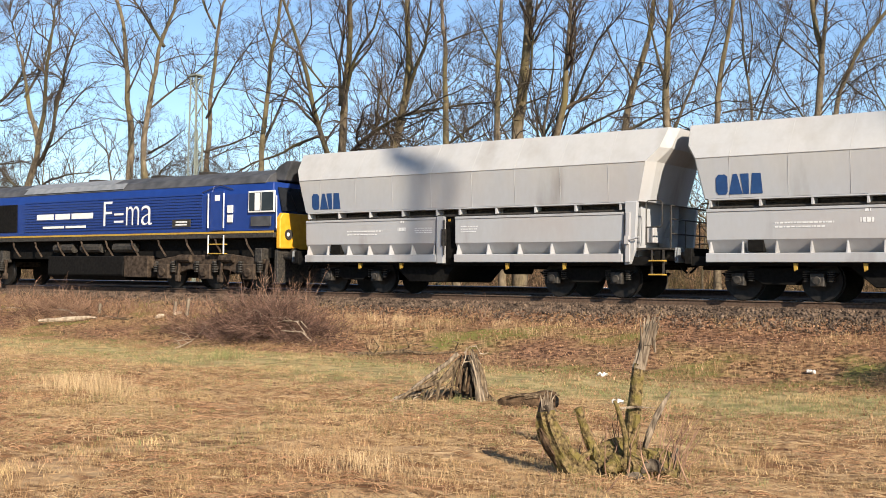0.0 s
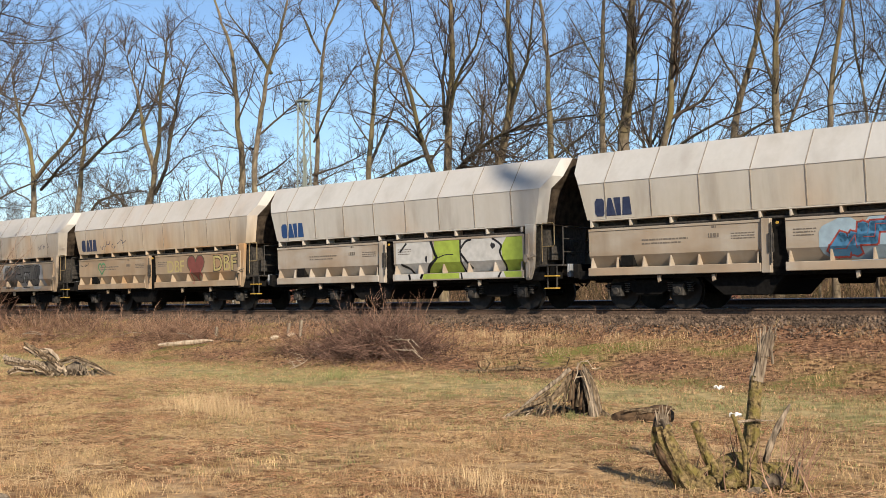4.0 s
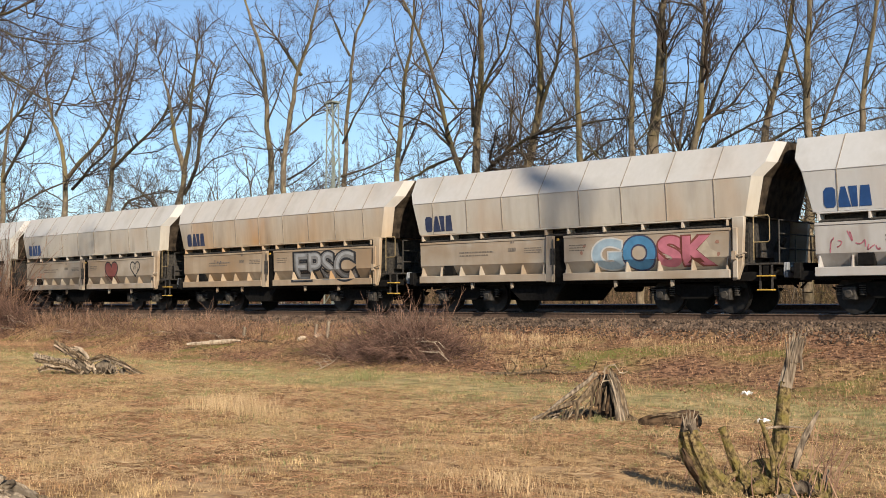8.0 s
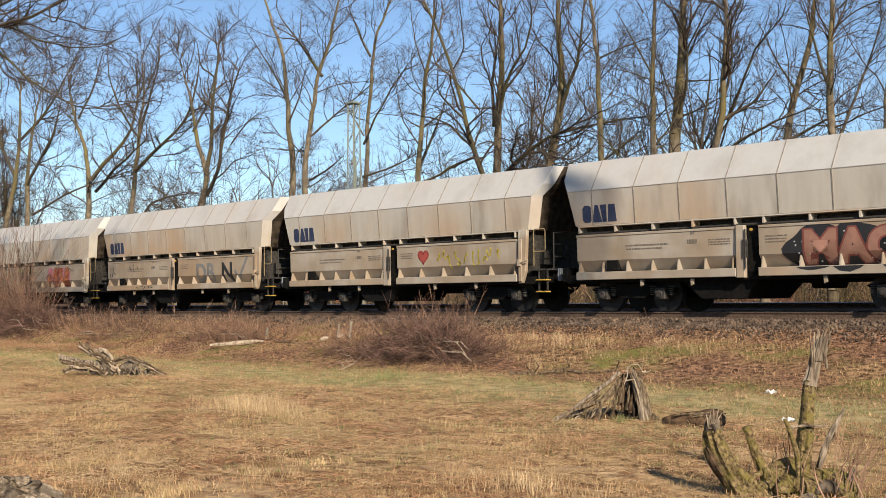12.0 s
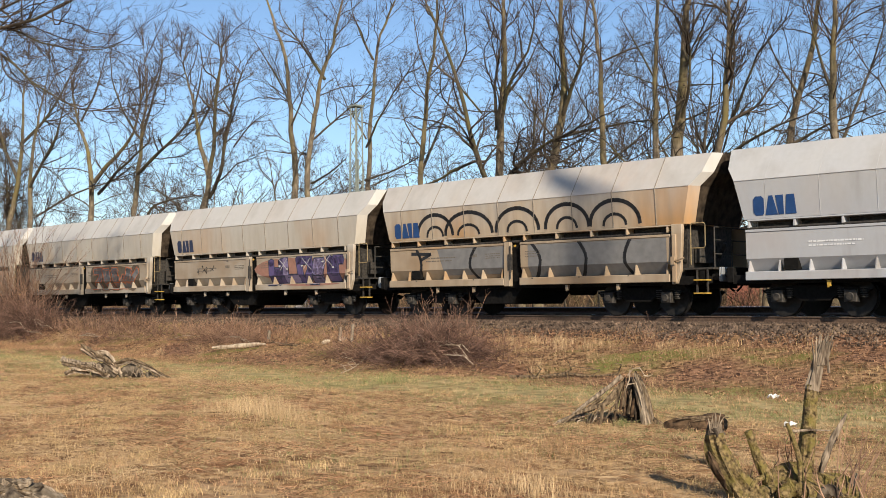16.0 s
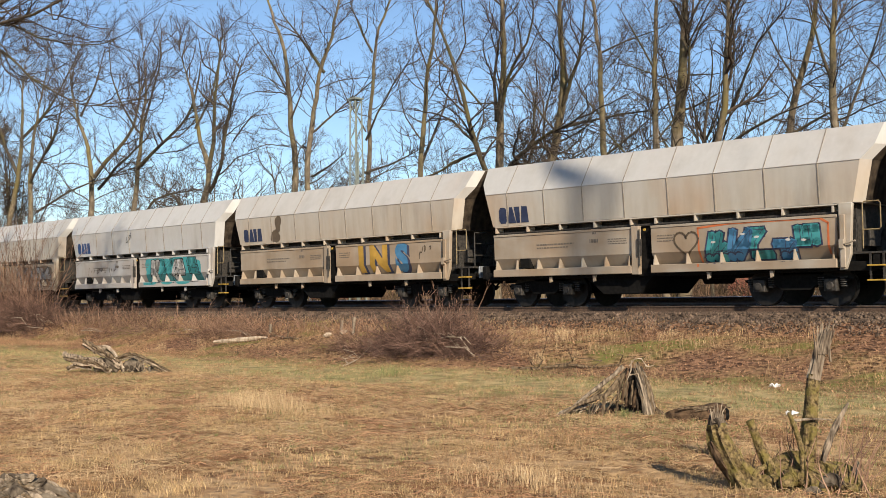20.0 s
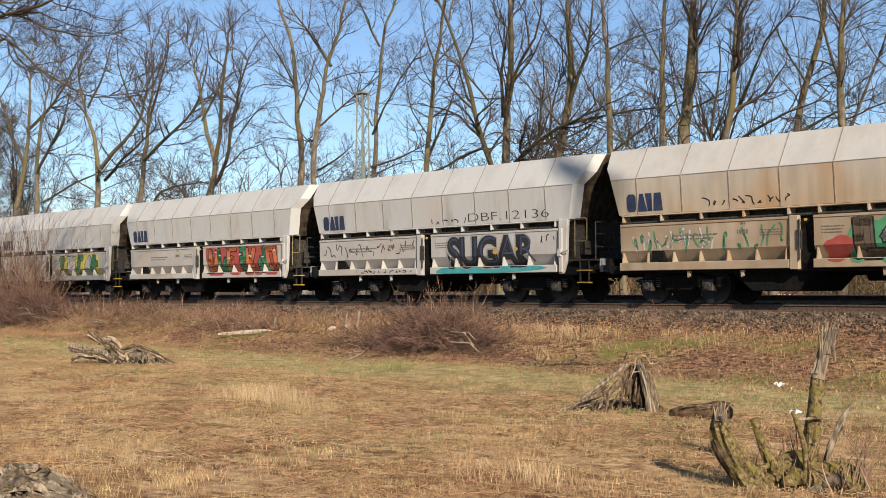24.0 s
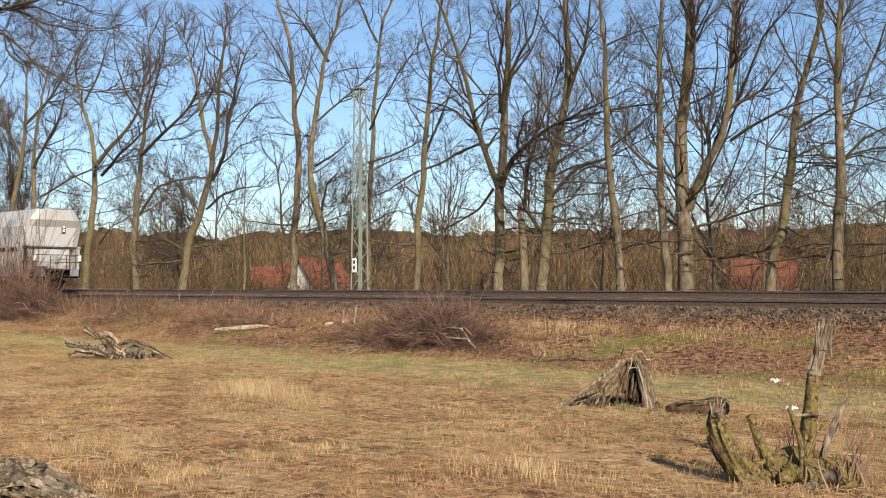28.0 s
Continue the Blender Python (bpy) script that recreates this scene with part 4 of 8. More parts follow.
def g10(w):
    cols = [[(6.9, 0.92), (7.15, 1.75), (7.45, 1.85), (7.6, 1.6), (7.55, 1.0)], [(7.65, 1.2), (7.6, 1.75), (7.9, 1.9), (8.05, 1.7), (8.1, 1.1)], [(8.15, 1.95), (8.45, 2.0), (8.75, 1.1), (8.3, 1.0)],
            [(8.85, 1.1), (9.15, 1.95), (9.45, 1.85), (9.6, 1.05)], [(9.75, 0.95), (9.95, 1.95), (10.75, 1.7), (10.7, 1.3), (10.35, 1.35), (10.3, 1.0)]]
    sprayed(w, [blob((c[0][0] + c[-1][0]) / 2 + 0.3, 1.45, 0.5, 0.42, random.Random(i), 20, 0.25) for i, c in enumerate(cols)], "pale_blue", 0.0042)
    for i, c in enumerate(cols):
        sprayed(w, stroke(c + c[:1], 0.07), "brown", 0.0070)
        sprayed(w, [c], "dark_red" if i % 2 else "clay", 0.0056)
    sprayed(w, [blob(6.9 + 0.45 * i, 0.97, 0.28, 0.07, random.Random(20 + i)) for i in range(9)], "dark_red", 0.0050)
    sprayed(w, [blob(x, z, 0.06, 0.05, random.Random(40)) for x, z in ((7.0, 1.95), (7.35, 1.95), (7.9, 1.98), (8.9, 1.9), (10.6, 1.95), (10.9, 1.85))], "brown", 0.0056)


def g11(w):
    heart(w, 8.2, 1.6, 0.5, "dark_red", "black")
    sprayed(w, [[(x, z), (x + 0.05, z), (x + 0.04, z - dz), (x + 0.01, z - dz)] for x, z, dz in ((7.8, 1.4, 0.26), (8.0, 1.28, 0.2), (8.42, 1.3, 0.22), (8.56, 1.45, 0.3), (7.7, 1.55, 0.34))], "dark_red", 0.0085, name="painted_drips")
    heart(w, 10.0, 1.68, 0.34, "brown", "black", solid=False)
    tag(w, 7.95, 8.4, 1.5, 1.8, "black", 112)
    tag(w, 9.85, 10.2, 1.55, 1.8, "black", 113)
    tag(w, 1.3, 2.6, 1.3, 1.7, "orange", 111)


def g12(w):
    fitted(w, "EPSC", 7.35, 10.55, 0.96, 2.02, "black", 0.0052, 0.10)
    fitted(w, "EPSC", 7.45, 10.45, 1.02, 1.97, "grey", 0.0062, 0.045)
    fitted(w, "EPSC", 7.52, 10.42, 1.06, 1.94, "silver", 0.0072, -0.01)
    tag(w, 2.8, 3.3, 1.6, 1.9, "navy", 122)


def g13(w):
    for text, x0, x1, z0, z1, fill, line in (("G", 7.25, 8.2, 1.14, 1.94, "pale_blue", "white"), ("O", 8.22, 9.2, 1.12, 1.98, "blue", "navy"), ("S", 9.28, 9.95, 1.16, 1.94, "pink", "dark_red"), ("K", 9.98, 10.85, 1.2, 1.92, "pink", "dark_red")):
        fitted(w, text, x0 - 0.05, x1 + 0.05, z0 - 0.04, z1 + 0.04, line, 0.0056, 0.09)
        fitted(w, text, x0, x1, z0, z1, fill, 0.0066, 0.05)
    r = random.Random(11)
    sprayed(w, [blob(9.0, 1.15, 1.5, 0.05, r, 20, 0.3), blob(10.4, 1.5, 0.55, 0.4, r, 20, 0.3)], "faded_tan", 0.0042)
    sprayed(w, [blob(x, z, 0.05, 0.05, r, 9) for x, z in ((10.95, 1.75), (10.98, 1.45), (10.6, 1.25), (7.0, 1.78), (6.9, 1.6))], "clay", 0.0050)


def g14(w):
    tag(w, 6.5, 11.2, 1.35, 1.95, "pink", 141, width=0.035)
    tag(w, 1.2, 4.5, 1.35, 1.9, "pink", 142)


def g15(w):
    tag(w, 6.7, 11.0, 1.4, 1.95, "black", 151, width=0.04, loops=10)
    tag(w, 3.0, 4.6, 1.5, 1.9, "black", 152)


def g16(w):
    piece(w, 6.9, 11.1, 0.95, 2.05, 6, "dark_red", "brown", 161, "red", sq=0.6)
    tag(w, 2.0, 4.5, 1.3, 1.7, "red", 162)


def g17(w):
    piece(w, 8.0, 9.9, 1.1, 1.95, 4, "orange", "dark_red", 171, "pink")
    fitted(w, "DBF", 2.55, 4.1, 1.40, 1.98, "black", 0.0052, 0.03)
    fitted(w, "DBF", 2.60, 4.05, 1.43, 1.95, "faded_tan", 0.0060, -0.005)
    tag(w, 5.0, 5.6, 1.8, 1.98, "lime", 172, width=0.05)
    tag(w, 1.1, 5.6, 0.90, 1.02, "black", 174, lambda z: -1.50)
    tag(w, 10.0, 10.5, 1.7, 2.0, "navy", 173)


def g18(w):
    letters(w, "DB", 7.55, 1.16, 0.95, "grey", fat=0.03)
    letters(w, "N", 9.25, 1.16, 0.95, "black", fat=0.03)
    sprayed(w, stroke([(10.15, 1.5), (10.35, 1.2), (10.9, 2.0)], 0.12), "grey", 0.006)
    tag(w, 1.05, 1.5, 1.3, 1.95, "black", 181)
    tag(w, 2.6, 3.4, 1.6, 1.95, "black", 182)
    tag(w, 3.3, 4.6, 0.9, 1.04, "black", 183, lambda z: -1.50)


def g19(w):
    heart(w, 7.5, 1.7, 0.22, "red", "red")
    tag(w, 8.0, 10.6, 1.3, 1.9, "yellow", 191, width=0.05)


def g20(w):
    r = random.Random(20)
    sprayed(w, [blob(x, 1.5, 0.75, 0.52, r, 22, 0.14) for x in (7.7, 8.7, 9.7, 10.5)], "black", 0.0042)
    sprayed(w, [blob(7.2 + 3.9 * r.random(), 1.5 + 0.42 * r.uniform(-1, 1), 0.022, 0.02, r, 7) for _ in range(70)], "white", 0.0050)
    fitted(w, "MAC", 7.42, 9.78, 1.06, 1.96, "dark_red", 0.0058, 0.09)
    fitted(w, "MAC", 7.47, 9.73, 1.10, 1.92, "clay", 0.0066, 0.05)


def g23(w):
    tag(w, 2.0, 4.2, 1.3, 1.9, "black", 231)
    tag(w, 7.0, 9.0, 1.3, 1.8, "orange", 232)


def g24(w):
    piece(w, 6.9, 10.6, 1.0, 2.0, 5, "grey", "orange", 241, "brown", sq=0.5)


def g25(w):
    sprayed(w, [blob(9.0, 1.5, 2.4, 0.52, random.Random(25), 30, 0.14, 0.4)], "clay", 0.0042)
    piece(w, 7.1, 11.15, 1.0, 2.02, 5, "purple", "navy", 251, None, "lilac", "white", sq=0.6)
    for x, z in ((7.9, 1.75), (9.2, 1.75), (10.3, 1.85)):
        sprayed(w, stroke([(x - 0.25, z + 0.2), (x + 0.25, z - 0.2)], 0.02) + stroke([(x - 0.2, z - 0.2), (x + 0.2, z + 0.2)], 0.02), "white", 0.0086)
    tag(w, 2.4, 3.6, 1.5, 1.95, "black", 252, width=0.045)


def g26(w):
    s = []
    for i, cx in enumerate((2.9, 4.3, 6.2, 8.0, 9.6)):
        r = (0.75, 0.95, 0.8, 0.75, 0.8)[i]
        s += stroke([(cx + r * math.cos(a), 2.45 + 0.62 * math.sin(a)) for a in (math.pi * k / 16 for k in range(17))], 0.11)
        s += stroke([(cx + 0.45 * r * math.cos(a), 2.42 + 0.28 * math.sin(a)) for a in (math.pi * k / 10 for k in range(11))], 0.08)
    sprayed(w, s, "black", 0.006, upper_y)
    s = []
    for x, k in ((2.1, 0.2), (4.6, -0.25), (6.75, 0.3), (8.4, 0.25), (10.1, -0.2)):
        s += stroke([(x + k * math.sin(t * 3), 2.03 - t * 0.95) for t in (i / 8 for i in range(9))], 0.10)
    s += stroke([(1.9, 1.9), (2.7, 1.86), (2.3, 1.7)], 0.1)
    sprayed(w, s, "black", 0.006)
    sprayed(w, [[(6.6, 1.08), (11.2, 1.08), (11.2, 2.0), (6.6, 2.0)], [(3.3, 1.2), (5.7, 1.2), (5.7, 2.0), (3.0, 2.0)]], "grey", 0.0042)


def g28(w):
    r = random.Random(4)
    white = ([(7.56, 1.87), (7.83, 1.93), (8.07, 1.92), (8.04, 1.59), (7.86, 1.55), (7.59, 1.68)], [(8.12, 1.89), (8.33, 1.91), (8.6, 1.73), (8.86, 1.75), (8.65, 1.69), (8.39, 1.63), (8.23, 1.42), (8.04, 1.52)],
             [(7.34, 1.57), (7.65, 1.6), (7.81, 1.5), (7.59, 1.46), (7.4, 1.44)], [(8.28, 1.42), (8.39, 1.58), (8.6, 1.66), (8.86, 1.63), (8.88, 1.14), (8.6, 1.1), (8.41, 1.23)],
             [(9.35, 1.61), (9.39, 1.77), (9.59, 1.9), (9.83, 1.9), (9.86, 1.71), (9.64, 1.49), (9.49, 1.43)], [(9.57, 1.33), (9.79, 1.51), (10.12, 1.61), (10.29, 1.4), (10.31, 1.11), (9.59, 1.1)],
             [(8.41, 1.08), (8.96, 0.93), (9.15, 1.05), (8.76, 1.08)])
    grey = [[(7.99, 1.5), (8.28, 1.35), (8.44, 1.02), (8.07, 1.02), (7.99, 1.26)], [(7.62, 1.5), (7.72, 1.5), (7.66, 1.1), (7.56, 1.1)]]
    warm = [[(8.88, 1.54), (9.1, 1.6), (9.35, 1.57), (9.47, 1.31), (9.42, 1.09), (8.91, 1.12)]]
    shut = lambda p: softened(p + p[:1], 3)
    sprayed(w, [blob(x, z, rx, rz, r, 20, 0.10) for x, z, rx, rz in ((7.35, 0.94, 0.42, 0.15), (9.5, 0.94, 0.40, 0.17), (10.36, 0.94, 0.55, 0.18), (7.34, 1.24, 0.17, 0.14), (7.48, 1.66, 0.12, 0.13), (9.1, 1.80, 0.15, 0.14))], "red", 0.0042)
    sprayed(w, [blob(7.81, 1.26, 0.18, 0.16, r), blob(8.15, 1.96, 0.16, 0.06, r)], "dark_red", 0.0044)
    sprayed(w, [blob(10.5, 1.24, 0.24, 0.17, r)], "clay", 0.0046)
    sprayed(w, [shut(p) for p in white[:6]] + [white[6]], "white", 0.0060)
    sprayed(w, [shut(p) for p in grey], "silver", 0.0064)
    sprayed(w, [shut(p) for p in warm], "faded_tan", 0.0068)
    line = []
    for p in (*white, *grey, *warm):
        line += stroke(shut(p), 0.042)
    line += stroke([(8.91 + 0.10 * math.cos(a), 1.77 + 0.09 * math.sin(a)) for a in (math.pi * k / 6 for k in range(13))], 0.04)
    line += stroke(softened([(8.2, 1.6), (8.32, 1.35), (8.46, 1.05), (8.8, 0.98)]), 0.05) + stroke(softened([(9.05, 1.5), (9.2, 1.58), (9.34, 1.45)]), 0.04) + stroke([(7.62, 1.6), (7.95, 1.45), (8.1, 1.42)], 0.05)
    sprayed(w, line, "black", 0.0074)
    dots = [(7.35 + 0.34 * r.uniform(-1, 1), 0.97 + 0.05 * r.uniform(-1, 1)) for _ in range(6)] + [(9.55 + 0.3 * r.uniform(-1, 1), 0.97 + 0.05 * r.uniform(-1, 1)) for _ in range(6)] + [(10.4 + 0.4 * r.uniform(-1, 1), 0.97 + 0.05 * r.uniform(-1, 1)) for _ in range(8)] + [(7.34, 1.28), (7.42, 1.2), (9.08, 1.84), (9.16, 1.76)]
    sprayed(w, [blob(x, z, 0.022, 0.018, r, 8) for x, z in dots], "white", 0.0080)
    tag(w, 10.5, 11.03, 1.42, 1.92, "dark_red", 282, width=0.034, loops=4)


def g29(w):
    tag(w, 7.8, 10.4, 1.45, 1.8, "black", 291)
    tag(w, 7.3, 7.7, 1.4, 1.9, "black", 292)
    tag(w, 1.3, 2.3, 1.5, 1.8, "black", 293)


def g30(w):
    piece(w, 7.7, 11.0, 1.05, 1.98, 5, "silver", "black", 301, "brown")
    tag(w, 1.8, 3.4, 1.4, 1.9, "orange", 302)


def g31(w):
    piece(w, 6.9, 10.6, 1.0, 2.0, 4, "white", "black", 311, "teal", "teal")
    tag(w, 5.2, 5.9, 2.6, 3.2, "black", 312, upper_y)
    tag(w, 2.0, 4.4, 1.4, 1.8, "brown", 313)


def g32(w):
    for text, x, col in (("I", 7.45, "amber"), ("N", 8.0, "amber"), ("S", 9.25, "blue")):
        letters(w, text, x + 0.10, 1.16, 1.12, "navy", 0.0050, fat=0.08)
        letters(w, text, x, 1.20, 1.12, col, 0.0062, fat=0.07)
    tag(w, 10.3, 10.9, 1.4, 2.0, "brown", 322)
    sprayed(w, [blob(3.0, 2.55, 0.25, 0.25, random.Random(3)), blob(3.2, 3.0, 0.18, 0.3, random.Random(2))], "brown", 0.005, upper_y)


def g33(w):
    sprayed(w, stroke([(7.72, 1.0), (7.7, 1.95), (8.6, 2.02), (10.9, 2.02), (11.1, 1.9), (11.1, 1.2)], 0.05), "orange", 0.0044)
    piece(w, 7.95, 10.9, 1.04, 1.92, 5, "teal", "navy", 331, None, "blue", "white", sq=0.3)
    heart(w, 7.35, 1.6, 0.35, "silver", "brown", solid=False)


def g34(w):
    sprayed(w, [[(6.4, 0.9), (11.28, 0.9), (11.28, 2.03), (6.4, 2.03)]], "pale_blue", 0.0040)
    rnd = random.Random(34)
    for k, colour in enumerate(("purple", "lime", "pink", "lilac", "yellow", "pink", "purple")):
        sprayed(w, [blob(7.1 + rnd.random() * 3.6, rnd.uniform(1.1, 1.85), rnd.uniform(0.3, 0.6), rnd.uniform(0.15, 0.3), rnd, 8, 0.3, 0.6) for _ in range(3)], colour, 0.0044 + 0.0002 * k)
    piece(w, 6.9, 11.1, 0.95, 2.02, 6, "lime", "black", 341, None, "pink", "white", sq=0.6)
    tag(w, 1.3, 5.6, 1.4, 1.95, "pale_blue", 342, width=0.05)
    tag(w, 4.0, 5.8, 2.6, 3.1, "orange", 343, upper_y, 0.06)


def g35(w):
    sprayed(w, [[(1.0, 0.9), (4.75, 0.9), (4.6, 1.4), (4.75, 2.03), (1.15, 2.03), (1.0, 1.6)]], "orange", 0.0042)
    sprayed(w, [blob(1.15, 1.5, 0.16, 0.5, random.Random(1)), blob(4.75, 1.5, 0.35, 0.3, random.Random(2)), blob(2.1, 1.95, 0.2, 0.06, random.Random(3)), blob(3.2, 1.9, 0.25, 0.08, random.Random(4)), blob(4.2, 1.9, 0.3, 0.1, random.Random(5))], "blue", 0.0050)
    sprayed(w, [blob(1.7, 1.58, 0.35, 0.08, random.Random(6)), blob(2.75, 1.62, 0.6, 0.12, random.Random(7)), blob(4.0, 1.58, 0.3, 0.08, random.Random(8))], "faded_tan", 0.0054)
    tag(w, 4.9, 5.7, 1.4, 1.95, "pink", 352, width=0.04)
    sprayed(w, [blob(8.1, 1.45, 1.15, 0.5, random.Random(9), 22, 0.15, 0.5)], "pink", 0.0042)
    piece(w, 7.0, 9.4, 0.98, 2.0, 4, "silver", "black", 353, None, "clay", sq=0.2)
    tag(w, 10.0, 11.0, 1.4, 1.9, "black", 354)


def g36(w):
    tag(w, 1.8, 4.2, 1.5, 1.75, "blue", 361)
    tag(w, 4.4, 5.4, 1.4, 1.95, "blue", 362, width=0.05)
    tag(w, 7.0, 10.0, 1.4, 1.9, "black", 363)


def g37(w):
    piece(w, 7.2, 10.6, 1.1, 2.0, 5, "green", "black", 371, "yellow", "white")


def g38(w):
    piece(w, 6.7, 11.0, 1.0, 2.04, 7, "orange", "black", 381, "red", "green", "white")


def g39(w):
    sprayed(w, [blob(8.6, 1.0, 1.9, 0.16, random.Random(39), 24, 0.2)], "teal", 0.0042)
    fitted(w, "SUGAR", 6.94, 10.60, 0.98, 2.02, "silver", 0.0052, 0.09)
    fitted(w, "SUGAR", 7.02, 10.52, 1.0, 1.98, "black", 0.0062, 0.06)
    fitted(w, "SUGAR", 7.08, 10.46, 1.16, 1.93, "navy", 0.0070, -0.02)
    sprayed(w, [blob(8.98, 1.5, 0.09, 0.10, random.Random(3)), blob(9.78, 1.55, 0.06, 0.06, random.Random(4))], "amber", 0.0076)
    fitted(w, "DBF.12136", 7.9, 11.0, 2.42, 2.66, "black", 0.006, -0.02, upper_y)
    tag(w, 6.3, 7.8, 2.40, 2.58, "black", 393, upper_y)
    tag(w, 1.1, 5.6, 1.45, 1.95, "black", 392)
    tag(w, 3.0, 5.6, 0.90, 1.02, "black", 394, lambda z: -1.50)
    tag(w, 10.7, 11.2, 1.7, 1.95, "black", 395)


def g40(w):
    tag(w, 1.2, 5.6, 1.3, 1.95, "green", 401, width=0.045)
    tag(w, 1.2, 3.8, 1.3, 1.95, "white", 402, width=0.05)
    piece(w, 7.3, 9.8, 1.0, 2.0, 4, "brown", "black", 403, "green", "grey")
    sprayed(w, [blob(6.9, 1.3, 0.35, 0.3, random.Random(2)), blob(10.1, 1.35, 0.35, 0.5, random.Random(3))], "red", 0.005)
    tag(w, 10.2, 11.1, 1.4, 1.95, "black", 404)
    tag(w, 3.4, 5.8, 2.42, 2.66, "black", 405, upper_y)


def g41(w):
    piece(w, 2.2, 4.3, 1.0, 2.0, 3, "purple", "navy", 411, "pink", "navy")
    tag(w, 4.5, 5.7, 1.4, 1.95, "black", 412)
    tag(w, 1.1, 1.9, 1.4, 1.8, "brown", 413)
    piece(w, 7.4, 9.6, 0.95, 2.05, 3, "brown", "black", 414, "grey", "brown", "white", sq=0.0)
    tag(w, 9.7, 11.1, 1.4, 1.95, "black", 415)


# for each wagon: paint, and what is sprayed on it
WAGONS = [(GREY_A, None), (GREY_A, None), (GREY_A, None), (PALE, g3), (TAN_A, g4), (TAN_C, g5), (PALE, g6), (TAN_B, g7), (TAN_B, g8), (TAN_B, g9), (PALE, g10),
          (TAN_B, g11), (TAN_C, g12), (TAN_B, g13), (ASH, g14), (ASH, g15), (TAN_C, g16), (TAN_B, g17), (TAN_A, g18), (TAN_B, g19), (TAN_B, g20),
          (GREY_B, None), (TAN_A, None), (TAN_A, g23), (TAN_B, g24), (TAN_B, g25), (TAN_C, g26), (GREY_A, None), (TAN_C, g28), (TAN_B, g29), (TAN_B, g30),
          (ASH, g31), (TAN_A, g32), (TAN_B, g33), (PALE, g34), (TAN_A, g35), (TAN_A, g36), (ASH, g37), (ASH, g38), (ASH, g39), (TAN_C, g40), (TAN_C, g41),
          (GREY_A, None), (GREY_B, None)]
FRONT = [(0.0, -23.68), (3.0, -84.75), (8.0, -187.6), (11.0, -249.6), (17.0, -373.8), (20.0, -436.4), (25.0, -540.75), (28.0, -603.3)]
train = []
for i, (colour, spray) in enumerate(WAGONS):
    clean = colour in (GREY_A, GREY_B)
    w = copy_thing(plain_template if clean else ribbed_template, Matrix.Translation((FRONT[0][1] + PITCH * i, TRACK, RAIL)))
    logo(w, M_LOGO_BLUE if clean or i in (3, 8, 9, 14, 36) or i % 5 == 1 else M_LOGO_DARK)
    if spray:
        spray(w)
    for o in w.children_recursive:
        o.color = colour
    what = "clean light grey" if clean else {TAN_A: "rust-stained tan", TAN_B: "dirty beige", TAN_C: "heavily rusted tan", PALE: "dusty pale beige", ASH: "dusty light grey"}[colour]
    tagged(w, what + " steel hopper wagon" + (" with sprayed graffiti" if spray else " without graffiti") + " on the track", "hopper wagon", "wagons of the train")
    train.append((w, PITCH * i))
# what closes the train: tail boards, and a painted mark on the last end
last = train[-1][0]
for y in (-1.18, 1.18):
    part("tail_board", Geo().box(12.46, 12.475, y - 0.07, y + 0.07, 1.62, 1.90).bm(0.004), M_WHITE, last, "small white tail board")
mark = part("end_mark", Geo().prism([(0.40, 3.02), (0.60, 3.02), (0.60, 3.36), (0.50, 3.46), (0.40, 3.36)], "x", PITCH - 0.47, PITCH - 0.44).bm(), SPRAY["brown"], last, "brown painted mark")
for z in (3.06, 3.24):
    part("mark_patch", Geo().box(PITCH - 0.445, PITCH - 0.425, 0.44, 0.56, z, z + 0.12).bm(), M_WHITE, mark)
part("end_ladder", Geo().tube([(12.48, 0.62, 1.2), (12.48, 0.62, 2.2)], 0.016, 6).tube([(12.48, 0.95, 1.2), (12.48, 0.95, 2.2)], 0.016, 6).tube([(12.48, 0.62, 1.55), (12.48, 0.95, 1.55)], 0.014, 6)
     .tube([(12.48, 0.62, 1.85), (12.48, 0.95, 1.85)], 0.014, 6).bm(), M_DARK, last)
for tpl in (plain_template, ribbed_template):
    for o in [*tpl.children_recursive, tpl]:
        bpy.data.objects.remove(o)
# ---------------------------------------------------------------- locomotive


